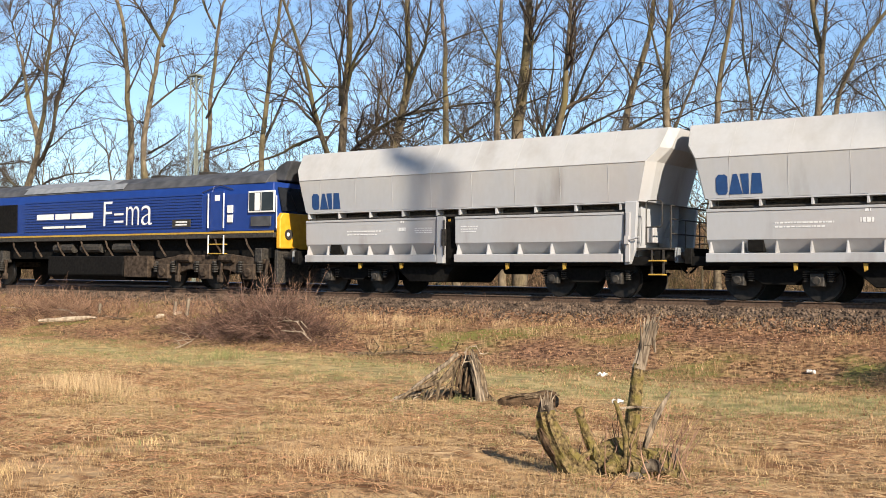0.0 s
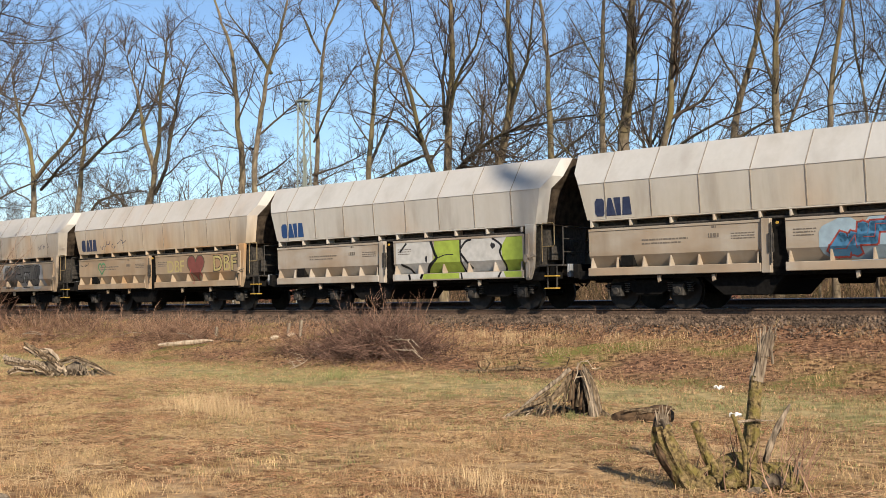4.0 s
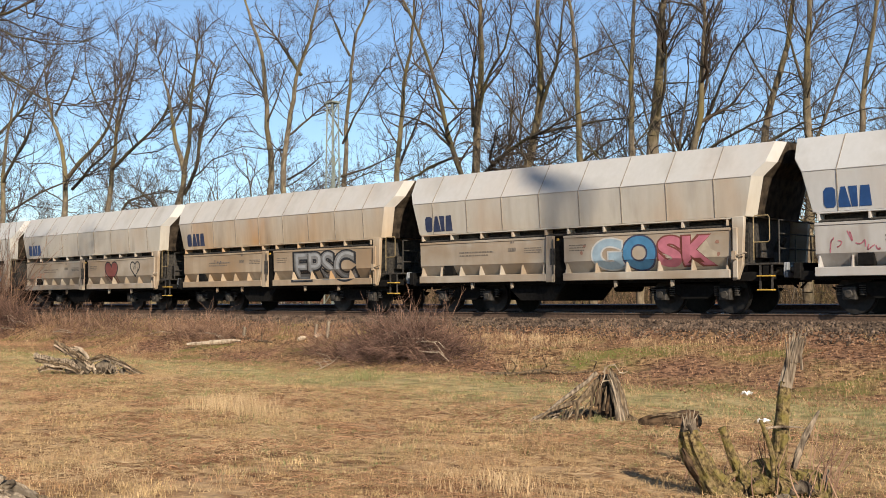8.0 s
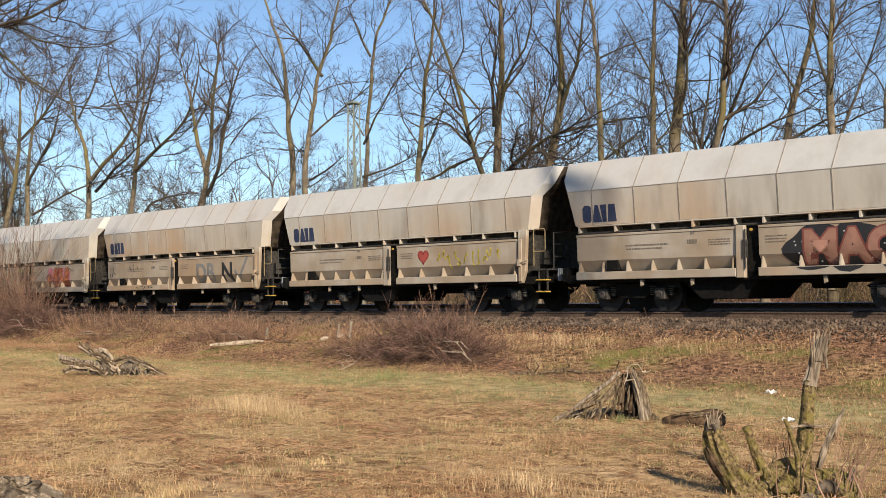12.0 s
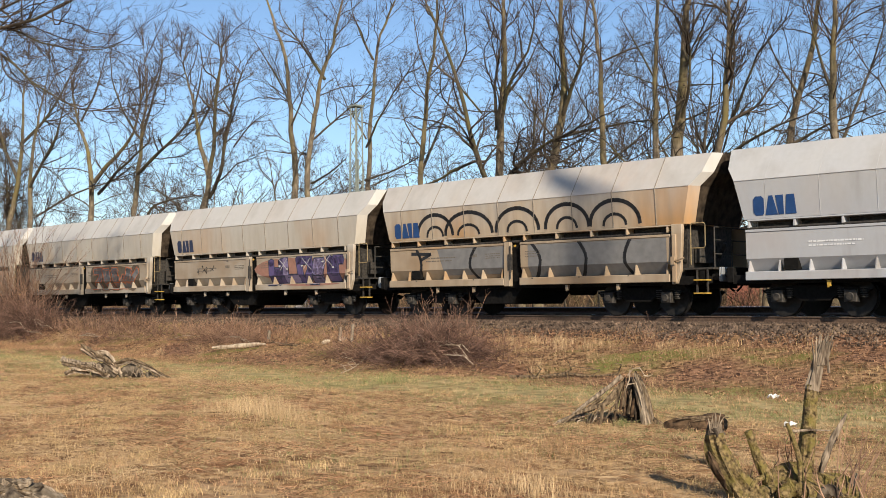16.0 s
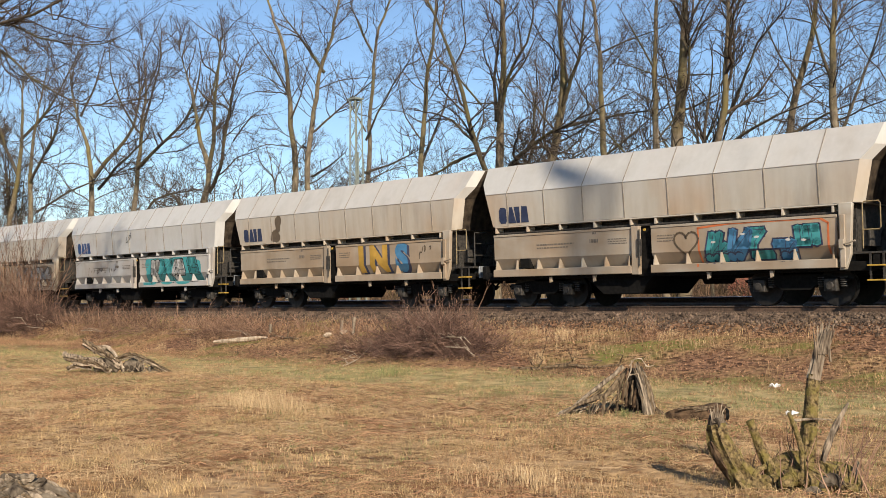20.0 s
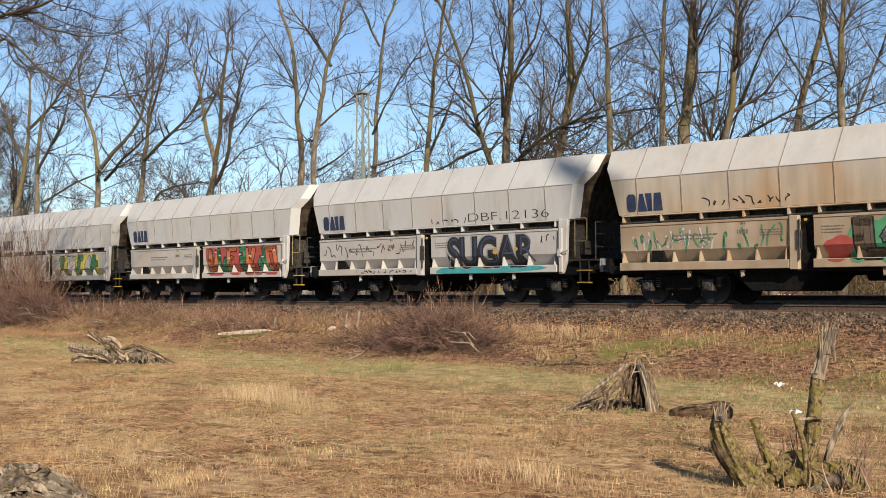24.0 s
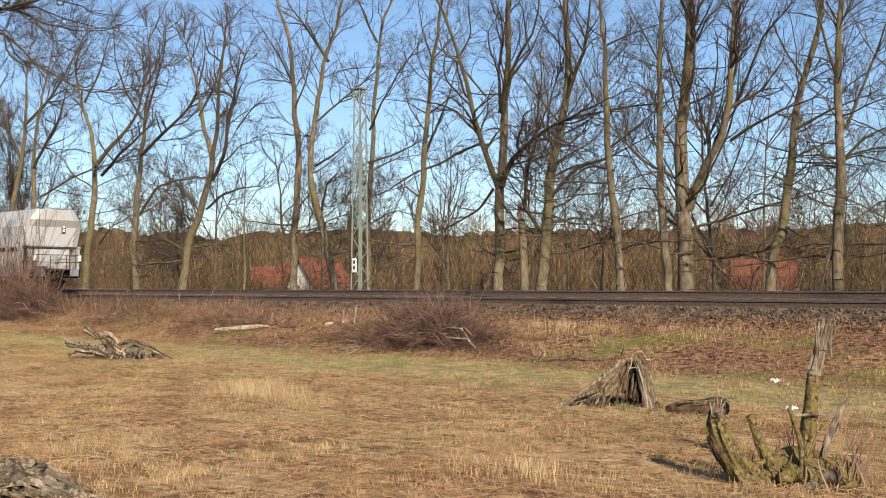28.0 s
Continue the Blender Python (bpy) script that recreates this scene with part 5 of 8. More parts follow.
def locomotive():
    L = 21.35
    w = empty("diesel_locomotive", Matrix.Translation((FRONT[0][1] - L, TRACK, RAIL)))
    tagged(w, "blue diesel locomotive with yellow ends and dark grey roof", "locomotive")
    FL, EA, CR = 1.82, 3.32, 3.80
    part("engine_casing", Geo().prism([(-1.32, FL), (-1.34, 3.0), (-1.22, EA), (1.22, EA), (1.34, 3.0), (1.32, FL)], "x", 2.6, 18.0).bm(0.02), M_BLUE, w)
    part("roof", Geo().prism([(-1.225, EA + 0.002), (-1.0, 3.58), (-0.5, CR), (0.5, CR), (1.0, 3.58), (1.225, EA + 0.002)], "x", 1.3, 20.3).bm(0.02), M_GREY, w, "sooty dark grey roof")
    part("roof_panel", Geo().prism([(-1.19, 3.385), (-1.012, 3.59), (-1.005, 3.61), (-1.21, 3.39)], "x", 7.6, 13.4).bm(), M_PANEL, w, "paler grey roof panel")
    part("roof_rail", Geo().prism([(-0.99, 3.595), (-0.52, 3.80), (-0.50, 3.82), (-1.0, 3.615)], "x", 7.4, 12.6).bm(), M_PANEL, w)
    for i, x in enumerate((3.0, 3.9, 4.8, 5.7)):
        part("radiator_fan", Geo().tube([(x, 0, CR - 0.02), (x, 0, CR + 0.06)], 0.40, 16).bm(0.01), M_DARK, w)
    for x in (10.5, 14.0, 16.4):
        part("roof_vent", Geo().box(x, x + 0.5, -0.5, 0.5, CR - 0.02, CR + 0.09).bm(0.02), M_DARK, w)
    for x0, x1, s in ((0.40, 2.6, -1), (18.0, 20.95, 1)):
        xs = (x0, x1) if s > 0 else (x1, x0)
        g = Geo()
        nose = [(-1.30, FL), (-1.32, 3.0), (-1.20, EA + 0.03), (1.20, EA + 0.03), (1.32, 3.0), (1.30, FL)]
        g.add([(xs[0], y, z) for y, z in nose] + [(xs[1] - s * (0.0 if z < 2.2 else (z - 2.2) * 0.30), y * 0.97, z) for y, z in nose],
              [tuple(range(6)), tuple(range(6, 12))] + [(i, (i + 1) % 6, 6 + (i + 1) % 6, 6 + i) for i in range(6)])
        part("cab", g.bm(0.03), M_BLUE, w)
        xe = xs[1]
        part("nose_panel", Geo().prism([(-1.27, 1.28), (-1.28, 2.20), (-1.15, 2.38), (1.15, 2.38), (1.28, 2.20), (1.27, 1.28)], "x", *sorted((xe - s * 0.12, xe + s * 0.06))).bm(0.03), M_NOSE, w, "yellow nose")
        for y in (-0.92, 0.92):
            hl = part("headlight", Geo().tube([(xe + s * 0.055, y, 1.72), (xe + s * 0.10, y, 1.72)], 0.16, 14).bm(), M_DARK, w, "round headlight cluster")
            part("lens", Geo().tube([(xe + s * 0.10, y - 0.05, 1.72), (xe + s * 0.112, y - 0.05, 1.72)], 0.06, 10).bm(), M_WHITE, hl)
        part("windscreen", Geo().prism([(xe - s * 0.055, 2.45), (xe - s * 0.03, 2.45), (xe - s * 0.235, 3.18), (xe - s * 0.26, 3.18)], "y", -1.08, 1.08).bm(), M_GLASS, w)
        part("wiper", Geo().tube([(xe - s * 0.02, -0.4, 2.42), (xe - s * 0.15, -0.6, 2.95)], 0.012, 5).bm(), M_DARK, w)
        a, b = sorted((xe - s * 0.18, xe - s * 1.22))
        win = part("window_frame", Geo().prism([(a - 0.04, 2.40), (b + 0.04, 2.40), (b + 0.04, 3.07), (a - 0.04, 3.07)], "y", -1.352, -1.29).bm(0.01), M_WHITE, w, "pale window frame")
        mid = (a + b) / 2
        part("pane", Geo().box(a, mid - 0.02, -1.358, -1.345, 2.45, 3.02).bm(), M_GLASS, win)
        part("pane", Geo().box(mid + 0.02, b, -1.358, -1.345, 2.45, 3.02).bm(), M_GLASS, win)
        part("blind", Geo().box(mid - 0.27, mid - 0.05, -1.362, -1.3585, 2.46, 3.01).bm(), M_WHITE, win, "white blind")
        part("number_panel", Geo().box(*sorted((xe - s * 0.30, xe - s * 1.15)), -1.345, -1.30, 1.98, 2.28).bm(), M_GREY, w, "dull grey panel")
        part("corner_rail", Geo().tube([(xe - s * 0.05, -1.33, 1.9), (xe - s * 0.06, -1.33, 2.9)], 0.018, 6).bm(), M_WHITE, w, "white corner rail")
        part("horn_box", Geo().prism([(xe - s * 0.95, 3.45), (xe - s * 0.30, 3.40), (xe + s * 0.05, 4.02), (xe - s * 0.25, 4.02), (xe - s * 0.62, 3.85)], "y", -0.75, 0.75).bm(0.03), M_GREY, w, "dark roof box over the cab")
        part("plough", Geo().box(*sorted((xe - s * 0.25, xe - s * 0.1)), -1.2, 1.2, 0.25, 1.26).bm(0.02), M_DARK, w)
        for y in (-0.875, 0.875):
            bf = part("buffer", Geo().tube([(xe - s * 0.1, y, 1.06), (xe + s * 0.30, y, 1.06)], 0.11, 10).bm(), M_DARK, w)
            part("buffer_head", Geo().tube([(xe + s * 0.30, y, 1.06), (xe + s * 0.385, y, 1.06)], 0.24, 14).bm(), M_STEEL, bf)
    one = None
    for i in range(12):
        if one is None:
            one = part("louvre_strip", Geo().box(7.9, 17.6, -1.358, -1.325, 0, 0.045).bm(), M_BLUE, w)
            one.location.z = 1.98
        else:
            o = one.copy()
            scene.collection.objects.link(o)
            o.location.z = 1.98 + i * 0.095
    part("side_grille", Geo().box(3.2, 7.4, -1.362, -1.30, 1.98, 3.02).bm(0.01), M_BLACK, w, "black intake grille")
    part("door", Geo().box(17.98, 18.60, -1.362, -1.30, 1.86, 3.12).bm(0.012), M_BLUE, w)
    for x in (17.93, 18.64):
        part("handrail", Geo().tube([(x, -1.40, 1.95), (x, -1.40, 3.05)], 0.022, 6).bm(), M_WHITE, w, "white handrail")
        part("step_rail", Geo().tube([(x, -1.38, 1.12), (x, -1.38, 1.72)], 0.022, 6).bm(), M_WHITE, w, "white step rail")
    part("gutter", Geo().tube([(17.6, -1.36, 3.10), (18.35, -1.28, 3.32), (18.95, -1.30, 3.16)], 0.015, 5).bm(), M_DARK, w)
    for z in (1.12, 1.42):
        part("step", Geo().box(17.95, 18.6, -1.40, -1.18, z, z + 0.03).bm(), M_YELLOW, w, "yellow-edged step")
    part("notice", Geo().box(18.2, 18.42, -1.372, -1.361, 2.82, 3.0).bm(), M_WHITE, w, "small white notice")
    for z in (2.12, 2.42):
        part("notice", Geo().box(18.75, 18.98, -1.35, -1.31, z, z + 0.24).bm(), M_MARK, w, "pale notice")
    part("name_plate", Geo().box(16.18, 17.07, -1.372, -1.357, 2.0, 2.26).bm(0.004), M_DARK, w, "dark name plate")
    for z in (2.06, 2.15):
        part("lettering_bar", Geo().box(16.35, 16.9, -1.377, -1.3715, z, z + 0.05).bm(), M_MARK, w)
    # the operator's slogan and mark: plain pale bars and blocks
    for x, z, ww, h in ((8.68, 2.40, 1.0, 0.20), (9.80, 2.40, 0.85, 0.20), (10.76, 2.40, 1.22, 0.20), (9.05, 2.08, 1.25, 0.08), (10.42, 2.08, 1.15, 0.08)):
        part("lettering_bar", Geo().box(x, x + ww, -1.370, -1.3585, z, z + h).bm(), M_WHITE, w, "white lettering")
    # the formula on its side, letter by letter
    for char, x0, x1, z0, z1 in (("F", 12.58, 13.04, 2.12, 2.96), ("=", 13.16, 13.66, 2.22, 2.54), ("m", 13.80, 14.48, 2.12, 2.76), ("a", 14.60, 15.18, 2.11, 2.77)):
        cu = bpy.data.curves.new("text", "FONT")
        cu.body, cu.offset, cu.extrude = char, -0.012, 0.003
        tmp = new("text", cu)
        bpy.context.view_layer.update()
        me = bpy.data.meshes.new_from_object(tmp.evaluated_get(bpy.context.evaluated_depsgraph_get()))
        bpy.data.objects.remove(tmp)
        b = bmesh.new()
        b.from_mesh(me)
        ax, bx = min(v.co.x for v in b.verts), max(v.co.x for v in b.verts)
        az, bz = min(v.co.y for v in b.verts), max(v.co.y for v in b.verts)
        for v in b.verts:
            v.co = (x0 + (v.co.x - ax) / (bx - ax) * (x1 - x0), -1.368 - v.co.z, z0 + (v.co.y - az) / (bz - az) * (z1 - z0))
        part("letter", b, M_WHITE, w, "white painted letter")
    part("solebar", Geo().box(0.5, 20.8, -1.35, 1.35, 1.62, 1.78).bm(0.01), M_DARK, w)
    part("waist_line", Geo().box(0.5, 20.8, -1.358, -1.33, 1.77, 1.83).bm(), M_YELLOW, w, "thin yellow line")
    part("frame", Geo().box(0.8, 20.5, -1.0, 1.0, 1.0, 1.63).bm(), M_BLACK, w)
    part("fuel_tank", Geo().prism([(-1.28, 1.08), (-1.31, 0.42), (-1.08, 0.24), (1.08, 0.24), (1.31, 0.42), (1.28, 1.08)], "x", 9.3, 13.6).bm(0.03), M_BLACK, w)
    part("battery_box", Geo().box(13.65, 14.9, -1.30, 1.30, 0.35, 1.08).bm(0.02), M_RUSTY, w)
    for x in (9.6, 11.2, 13.0):
        part("air_tank", Geo().tube([(x, -1.15, 1.36), (x + 1.1, -1.15, 1.36)], 0.17, 10).bm(), M_DARK, w)
    for i in range(14):
        x = 1.6 + i * 1.38
        part("pipe", Geo().tube([(x, -1.3, 1.62), (x + 0.14, -1.36, 1.42), (x + 0.30, -1.2, 1.05)], 0.035, 5).bm(), M_RUSTY, w)
    for x in (3.95, 17.75):
        pr = [(x - 2.55, 0.95), (x - 2.4, 0.55), (x - 1.4, 0.48), (x - 0.95, 0.62), (x + 0.95, 0.62), (x + 1.4, 0.48), (x + 2.4, 0.55), (x + 2.55, 0.95), (x + 1.2, 1.10), (x - 1.2, 1.10)]
        bo = part("bogie", Geo().prism(pr, "y", -1.25, -1.08).prism(pr, "y", 1.08, 1.25).box(x - 2.0, x + 2.0, -1.1, 1.1, 0.7, 0.9).bm(0.02), M_RUSTY, w)
        for dx in (-2.0, 0, 2.0):
            for y in (-0.7535, 0.7535):
                part("wheel", Geo().tube([(x + dx, y - 0.06, 0.53), (x + dx, y + 0.06, 0.53)], 0.53, 24).bm(0.02), M_STEEL, bo)
            part("axle_box", Geo().box(x + dx - 0.26, x + dx + 0.26, -1.38, -1.2, 0.32, 0.80).tube([(x + dx, -1.44, 0.54), (x + dx, -1.37, 0.54)], 0.15, 12).bm(0.02), M_RUSTY, bo)
            for ox in (-0.42, 0.42):
                g = Geo()
                for i in range(5):
                    g.tube([(x + dx + ox, -1.28, 0.55 + i * 0.075), (x + dx + ox, -1.28, 0.59 + i * 0.075)], 0.10, 8)
                part("spring", g.bm(), M_DARK, bo)
            part("brake_arm", Geo().tube([(x + dx + 0.68, -1.3, 0.30), (x + dx + 0.76, -1.3, 0.95)], 0.05, 6).bm(), M_RUSTY, bo)
            part("brake_block", Geo().box(x + dx + 0.56, x + dx + 0.74, -1.34, -1.2, 0.22, 0.45).bm(0.02), M_RUSTY, bo)
        part("brake_cylinder", Geo().tube([(x - 1.3, -1.30, 0.98), (x - 0.7, -1.30, 0.98)], 0.13, 10).bm(), M_RUSTY, bo)
        part("brake_cylinder", Geo().tube([(x + 0.7, -1.30, 0.98), (x + 1.3, -1.30, 0.98)], 0.13, 10).bm(), M_RUSTY, bo)
        part("sand_box", Geo().box(x + 2.2, x + 2.5, -1.3, -0.9, 0.85, 1.3).bm(0.02), M_DARK, bo)
    return w


train.append((locomotive(), -21.35))

# ---------------------------------------------------------------- trees


def unit(a):
    return a / (np.linalg.norm(a, axis=-1, keepdims=True) + 1e-9)


def tubes(P, r0, r1, k):
    """Points and faces of many tapered tubes at once: P holds a line of points for each."""
    N, m = P.shape[:2]
    d = unit(np.gradient(P, axis=1))
    ref = np.where(np.abs(d[:, :1, 1:2]) < 0.8, np.array((0.3, 0.9, 0.1)), np.array((1.0, 0.1, 0.1)))
    a = unit(np.cross(d, np.broadcast_to(ref, d.shape)))
    b = np.cross(d, a)
    t = np.linspace(0, 1, m)[None, :, None, None]
    r = np.asarray(r0, float).reshape(-1, 1, 1, 1) * (1 - t) + np.asarray(r1, float).reshape(-1, 1, 1, 1) * t
    th = np.arange(k) * (2 * math.pi / k)
    ring = P[:, :, None] + r * (a[:, :, None] * np.cos(th)[:, None] + b[:, :, None] * np.sin(th)[:, None])
    i = np.arange(m - 1)[:, None] * k
    j = np.arange(k)[None]
    q = np.stack([i + j, i + (j + 1) % k, i + k + (j + 1) % k, i + k + j], -1).reshape(-1, 4)
    f = (q[None] + (np.arange(N) * m * k)[:, None, None]).reshape(-1, 4)
    return ring.reshape(-1, 3), f


def joined(pieces):
    vs, fs, n = [], [], 0
    for v, f in pieces:
        vs.append(v)
        fs.append(f + n)
        n += len(v)
    return np.concatenate(vs), np.concatenate(fs)


def bends(rng, p, d, length, n, up, wobble):
    """Many limbs at once: each starts at p towards d, rises and wanders."""
    d = unit(d)
    out = [p]
    step = (np.asarray(length) / n)[:, None]
    for _ in range(n):
        d = unit(d + np.array((0, 0, up / n)) + rng.normal(0, wobble, d.shape))
        out.append(out[-1] + d * step)
    return np.stack(out, 1)


def offshoots(rng, P, L, R, per, k0, k1, spread, ratio, n, up, wobble, rr, rmin):
    """Side shoots along the limbs P of lengths L and radii R."""
    N, m = P.shape[:2]
    idx = np.repeat(np.arange(N), per)
    k = rng.uniform(k0, k1, len(idx)) * (m - 1)
    i = np.clip(k.astype(int), 0, m - 2)
    fr = (k - i)[:, None]
    p = P[idx, i] * (1 - fr) + P[idx, i + 1] * fr
    d = unit(P[idx, i + 1] - P[idx, i])
    a = unit(np.cross(d, rng.normal(0, 1, d.shape)))
    th = rng.uniform(*spread, len(idx))[:, None]
    ln = L[idx] * rng.uniform(*ratio, len(idx)) * (1.15 - 0.5 * k / (m - 1))
    r = np.maximum(rmin, R[idx] * rng.uniform(*rr, len(idx)) * (1.0 - 0.5 * k / (m - 1)))
    return bends(rng, p, d * np.cos(th) + a * np.sin(th), ln, n, up, wobble), ln, r


def bent(rng, pts, m, drift):
    """A smooth line of m points through places (across, up), wandering a little in depth."""
    q = np.array(pts, float)
    k = np.append(0, np.cumsum(np.linalg.norm(np.diff(q, axis=0), axis=1)))
    u = np.linspace(0, k[-1], 4 * m)
    raw_ = np.stack([np.interp(u, k, q[:, c]) for c in (0, 1)], -1)
    pad = np.concatenate([np.repeat(raw_[:1], 3, 0), raw_, np.repeat(raw_[-1:], 3, 0)])
    soft = sum(pad[i:i + len(raw_)] for i in range(7)) / 7
    soft[0], soft[-1] = raw_[0], raw_[-1]
    i = np.round(np.linspace(0, 4 * m - 1, m)).astype(int)
    wave = np.cumsum(rng.normal(0, 1, (m, 2)), 0)
    wave = wave - np.linspace(0, 1, m)[:, None] * wave[-1]
    wave[0] = 0
    soft[i] += wave * 0.010 * k[-1] / m ** 0.5
    depth = drift * np.linspace(0, 1, m) * k[-1] + np.cumsum(rng.normal(0, 0.012 * k[-1] / m ** 0.5, m))
    depth[0] = 0
    return np.stack([soft[i, 0], depth, soft[i, 1]], -1), k[-1]


def twiggy(rng, P, L, R, fine, stout):
    """Four orders of ever finer branches on the limbs P; the points and faces of them all."""
    per = np.maximum(3, np.round(L * 1.75 * fine)).astype(int)
    P2, L2, R2 = offshoots(rng, P, np.clip(L, 1.5, 7.0), R, per, 0.10, 1.0, (0.40, 0.95), (0.24, 0.56), 9, 0.35, 0.17, (0.36, 0.60), 0.015 * stout)
    P3, L3, R3 = offshoots(rng, P2, L2, R2, np.maximum(2, np.round(L2 * 2.9 * fine)).astype(int), 0.12, 1.0, (0.4, 0.95), (0.26, 0.55), 5, 0.25, 0.18, (0.42, 0.65), 0.0095 * stout)
    P4, L4, R4 = offshoots(rng, P3, L3, R3, np.maximum(2, np.round(L3 * 4.0 * fine)).astype(int), 0.12, 1.0, (0.4, 1.0), (0.32, 0.66), 2, 0.15, 0.18, (0.50, 0.75), 0.0070 * stout)
    P5, L5, R5 = offshoots(rng, P4, L4, R4, max(1, round(2 * fine)), 0.15, 1.0, (0.4, 0.9), (0.40, 0.85), 1, 0.2, 0.1, (0.5, 0.8), 0.0052 * stout)
    return joined([tubes(P2, R2, R2 * 0.3, 5), tubes(P3, R3, R3 * 0.4, 3), tubes(P4, R4, R4 * 0.5, 3), tubes(P5, R5, R5 * 0.6, 3)])


def tree(x, y, radius, trunk, limbs, seed, label="", fine=0.95, stout=0.78, wild=15, onward=5.0, deep=0.32, reach=0.22):
    """A bare tree: a wandering trunk through places (across, height), its main limbs, smaller wild branches and fine twigs."""
    rng = np.random.default_rng(seed)
    z = ground_z(x, y) - 0.1
    t = empty("bare_tree", Matrix.Translation((x, y, z)))
    tagged(t, label or "tall leafless tree with mossy bark behind the track", "tree", "trees along the line")
    rel = lambda pts: [(a, b - z) for a, b in pts]
    radius *= 0.77
    n = 26
    line, long = bent(rng, [(0, 0)] + rel(trunk), n, 0.0)
    way = line[-1] - line[-4]
    top = bends(rng, line[-1:], way[None], np.array([onward]), 8, 0.3, 0.08)[0][1:]
    whole = np.concatenate([line, top])
    h = np.append(0, np.cumsum(np.linalg.norm(np.diff(whole, axis=0), axis=1)))
    h /= h[-1]
    rad = radius * np.maximum(0.05, np.where(h < 0.25, 1 - 0.5 * h, (0.875 * (1 - (h - 0.25) / 0.75)) ** 0.9 * 1.0)) + radius * 0.30 * np.maximum(0, 1 - h * 22)
    knob = 1 + 0.05 * np.sin(np.arange(len(h)) * 2.1 + seed)
    rad = rad * knob
    v, f = joined([tubes(whole[None, i:i + 2], rad[i], rad[i + 1], 12) for i in range(len(h) - 1)])
    raw("trunk", v, f, M_BARK, t, smooth=True)
    m = 14
    lines, longs, rads = [], [], []
    for pts, r0 in limbs:
        r0 *= 0.82
        q, ln = bent(rng, rel(pts), m, rng.uniform(-deep, deep))
        more = bends(rng, q[-1:], (q[-1] - q[-3])[None], np.array([ln * reach]), 4, 0.3, 0.10)[0][1:]
        q = np.concatenate([q, more])
        q = q[np.round(np.linspace(0, len(q) - 1, m)).astype(int)]
        v, f = tubes(q[None], r0, max(0.010, r0 * 0.16), 9 if r0 > 0.12 else 7)
        raw("limb", v, f, M_BARK if r0 > 0.14 else M_LIMB, t, smooth=True)
        lines.append(q)
        longs.append(ln * (1 + reach))
        rads.append(r0)
    # smaller wild branches from the trunk, level or drooping low down, rising higher up
    if wild:
        k = 0.12 + 0.80 * rng.random(wild) ** 1.8
        base = np.stack([np.interp(k, h, whole[:, c]) for c in range(3)], -1)
        a = rng.uniform(0, 6.28, wild)
        wl = rng.uniform(1.6, 5.2, wild) * (1.2 - 0.6 * k)
        wr = np.interp(k, h, rad) * rng.uniform(0.16, 0.30, wild)
        W_ = bends(rng, base, np.stack([np.cos(a), np.sin(a) * 0.8, rng.uniform(-0.25, 0.35, wild) + 0.8 * k], -1), wl, m - 1, 0.25, 0.13)
        for i in range(wild):
            v, f = tubes(W_[i:i + 1], wr[i], wr[i] * 0.2, 6)
            raw("limb", v, f, M_LIMB, t, smooth=True)
        lines += list(W_)
        longs += list(wl)
        rads += list(wr)
    lead = whole[np.round(np.linspace(int(len(whole) * 0.45), len(whole) - 1, m)).astype(int)]
    lines.append(lead)
    longs.append(long * 0.6 + onward * 0.5)
    rads.append(radius * 0.35)
    v, f = twiggy(rng, np.stack(lines), np.array(longs), np.array(rads), fine, stout)
    tagged(raw("crown", v, f, M_TWIG, t, "crown of fine bare twigs"), kind="stuff")
    return t


def wild_tree(x, y, height, radius, seed, label, fine=0.6, stout=1.0, stems=5, wild=4):
    """A bare tree of the wood: a trunk and rising limbs set by chance."""
    rr = random.Random(seed)
    top = ground_z(x, y) + height
    lean = rr.uniform(-0.10, 0.12) * height
    trunk = [(lean * k * k + rr.uniform(-0.12, 0.12), top * k) for k in (0.25, 0.5, 0.75, 1.0)]
    limbs = []
    for i in range(stems):
        k = rr.uniform(0.22, 0.7)
        s = rr.choice((-1, 1))
        x0, z0 = lean * k * k, top * k
        ln = height * (1 - k) * rr.uniform(0.5, 0.95)
        limbs.append(([(x0, z0), (x0 + s * ln * 0.28, z0 + ln * 0.35), (x0 + s * ln * 0.45, z0 + ln * 0.7), (x0 + s * ln * 0.52, z0 + ln)], radius * rr.uniform(0.3, 0.5)))
    return tree(x, y, radius, trunk, limbs, seed, label, fine, stout, wild, 0.8)


row_trees = []
row_trees.append(tree(-78.8, 36.2, 0.34, ((-0.1, 7.2), (1.1, 10.4), (1.8, 14.0), (1.9, 17.3), (2.5, 19.2)), ((((1.1, 10.4), (-0.7, 13.0), (-2.2, 15.7), (-3.7, 18.0)), 0.16), (((1.6, 13.2), (4.1, 15.4), (5.3, 17.6), (6.1, 19.0)), 0.14),), 100, onward=0.6, reach=0.05))
row_trees.append(tree(-73.8, 35.4, 0.29, ((-0.3, 6.5), (-0.5, 10.5), (0.4, 13.5), (1.4, 16.1), (2.6, 17.9)), ((((-0.5, 9.7), (2.1, 11.4), (4.5, 13.1), (5.6, 14.8)), 0.14), (((0.5, 7.7), (3.8, 9.0), (6.8, 9.5), (9.7, 10.0)), 0.10),), 101, onward=0.6, reach=0.05))
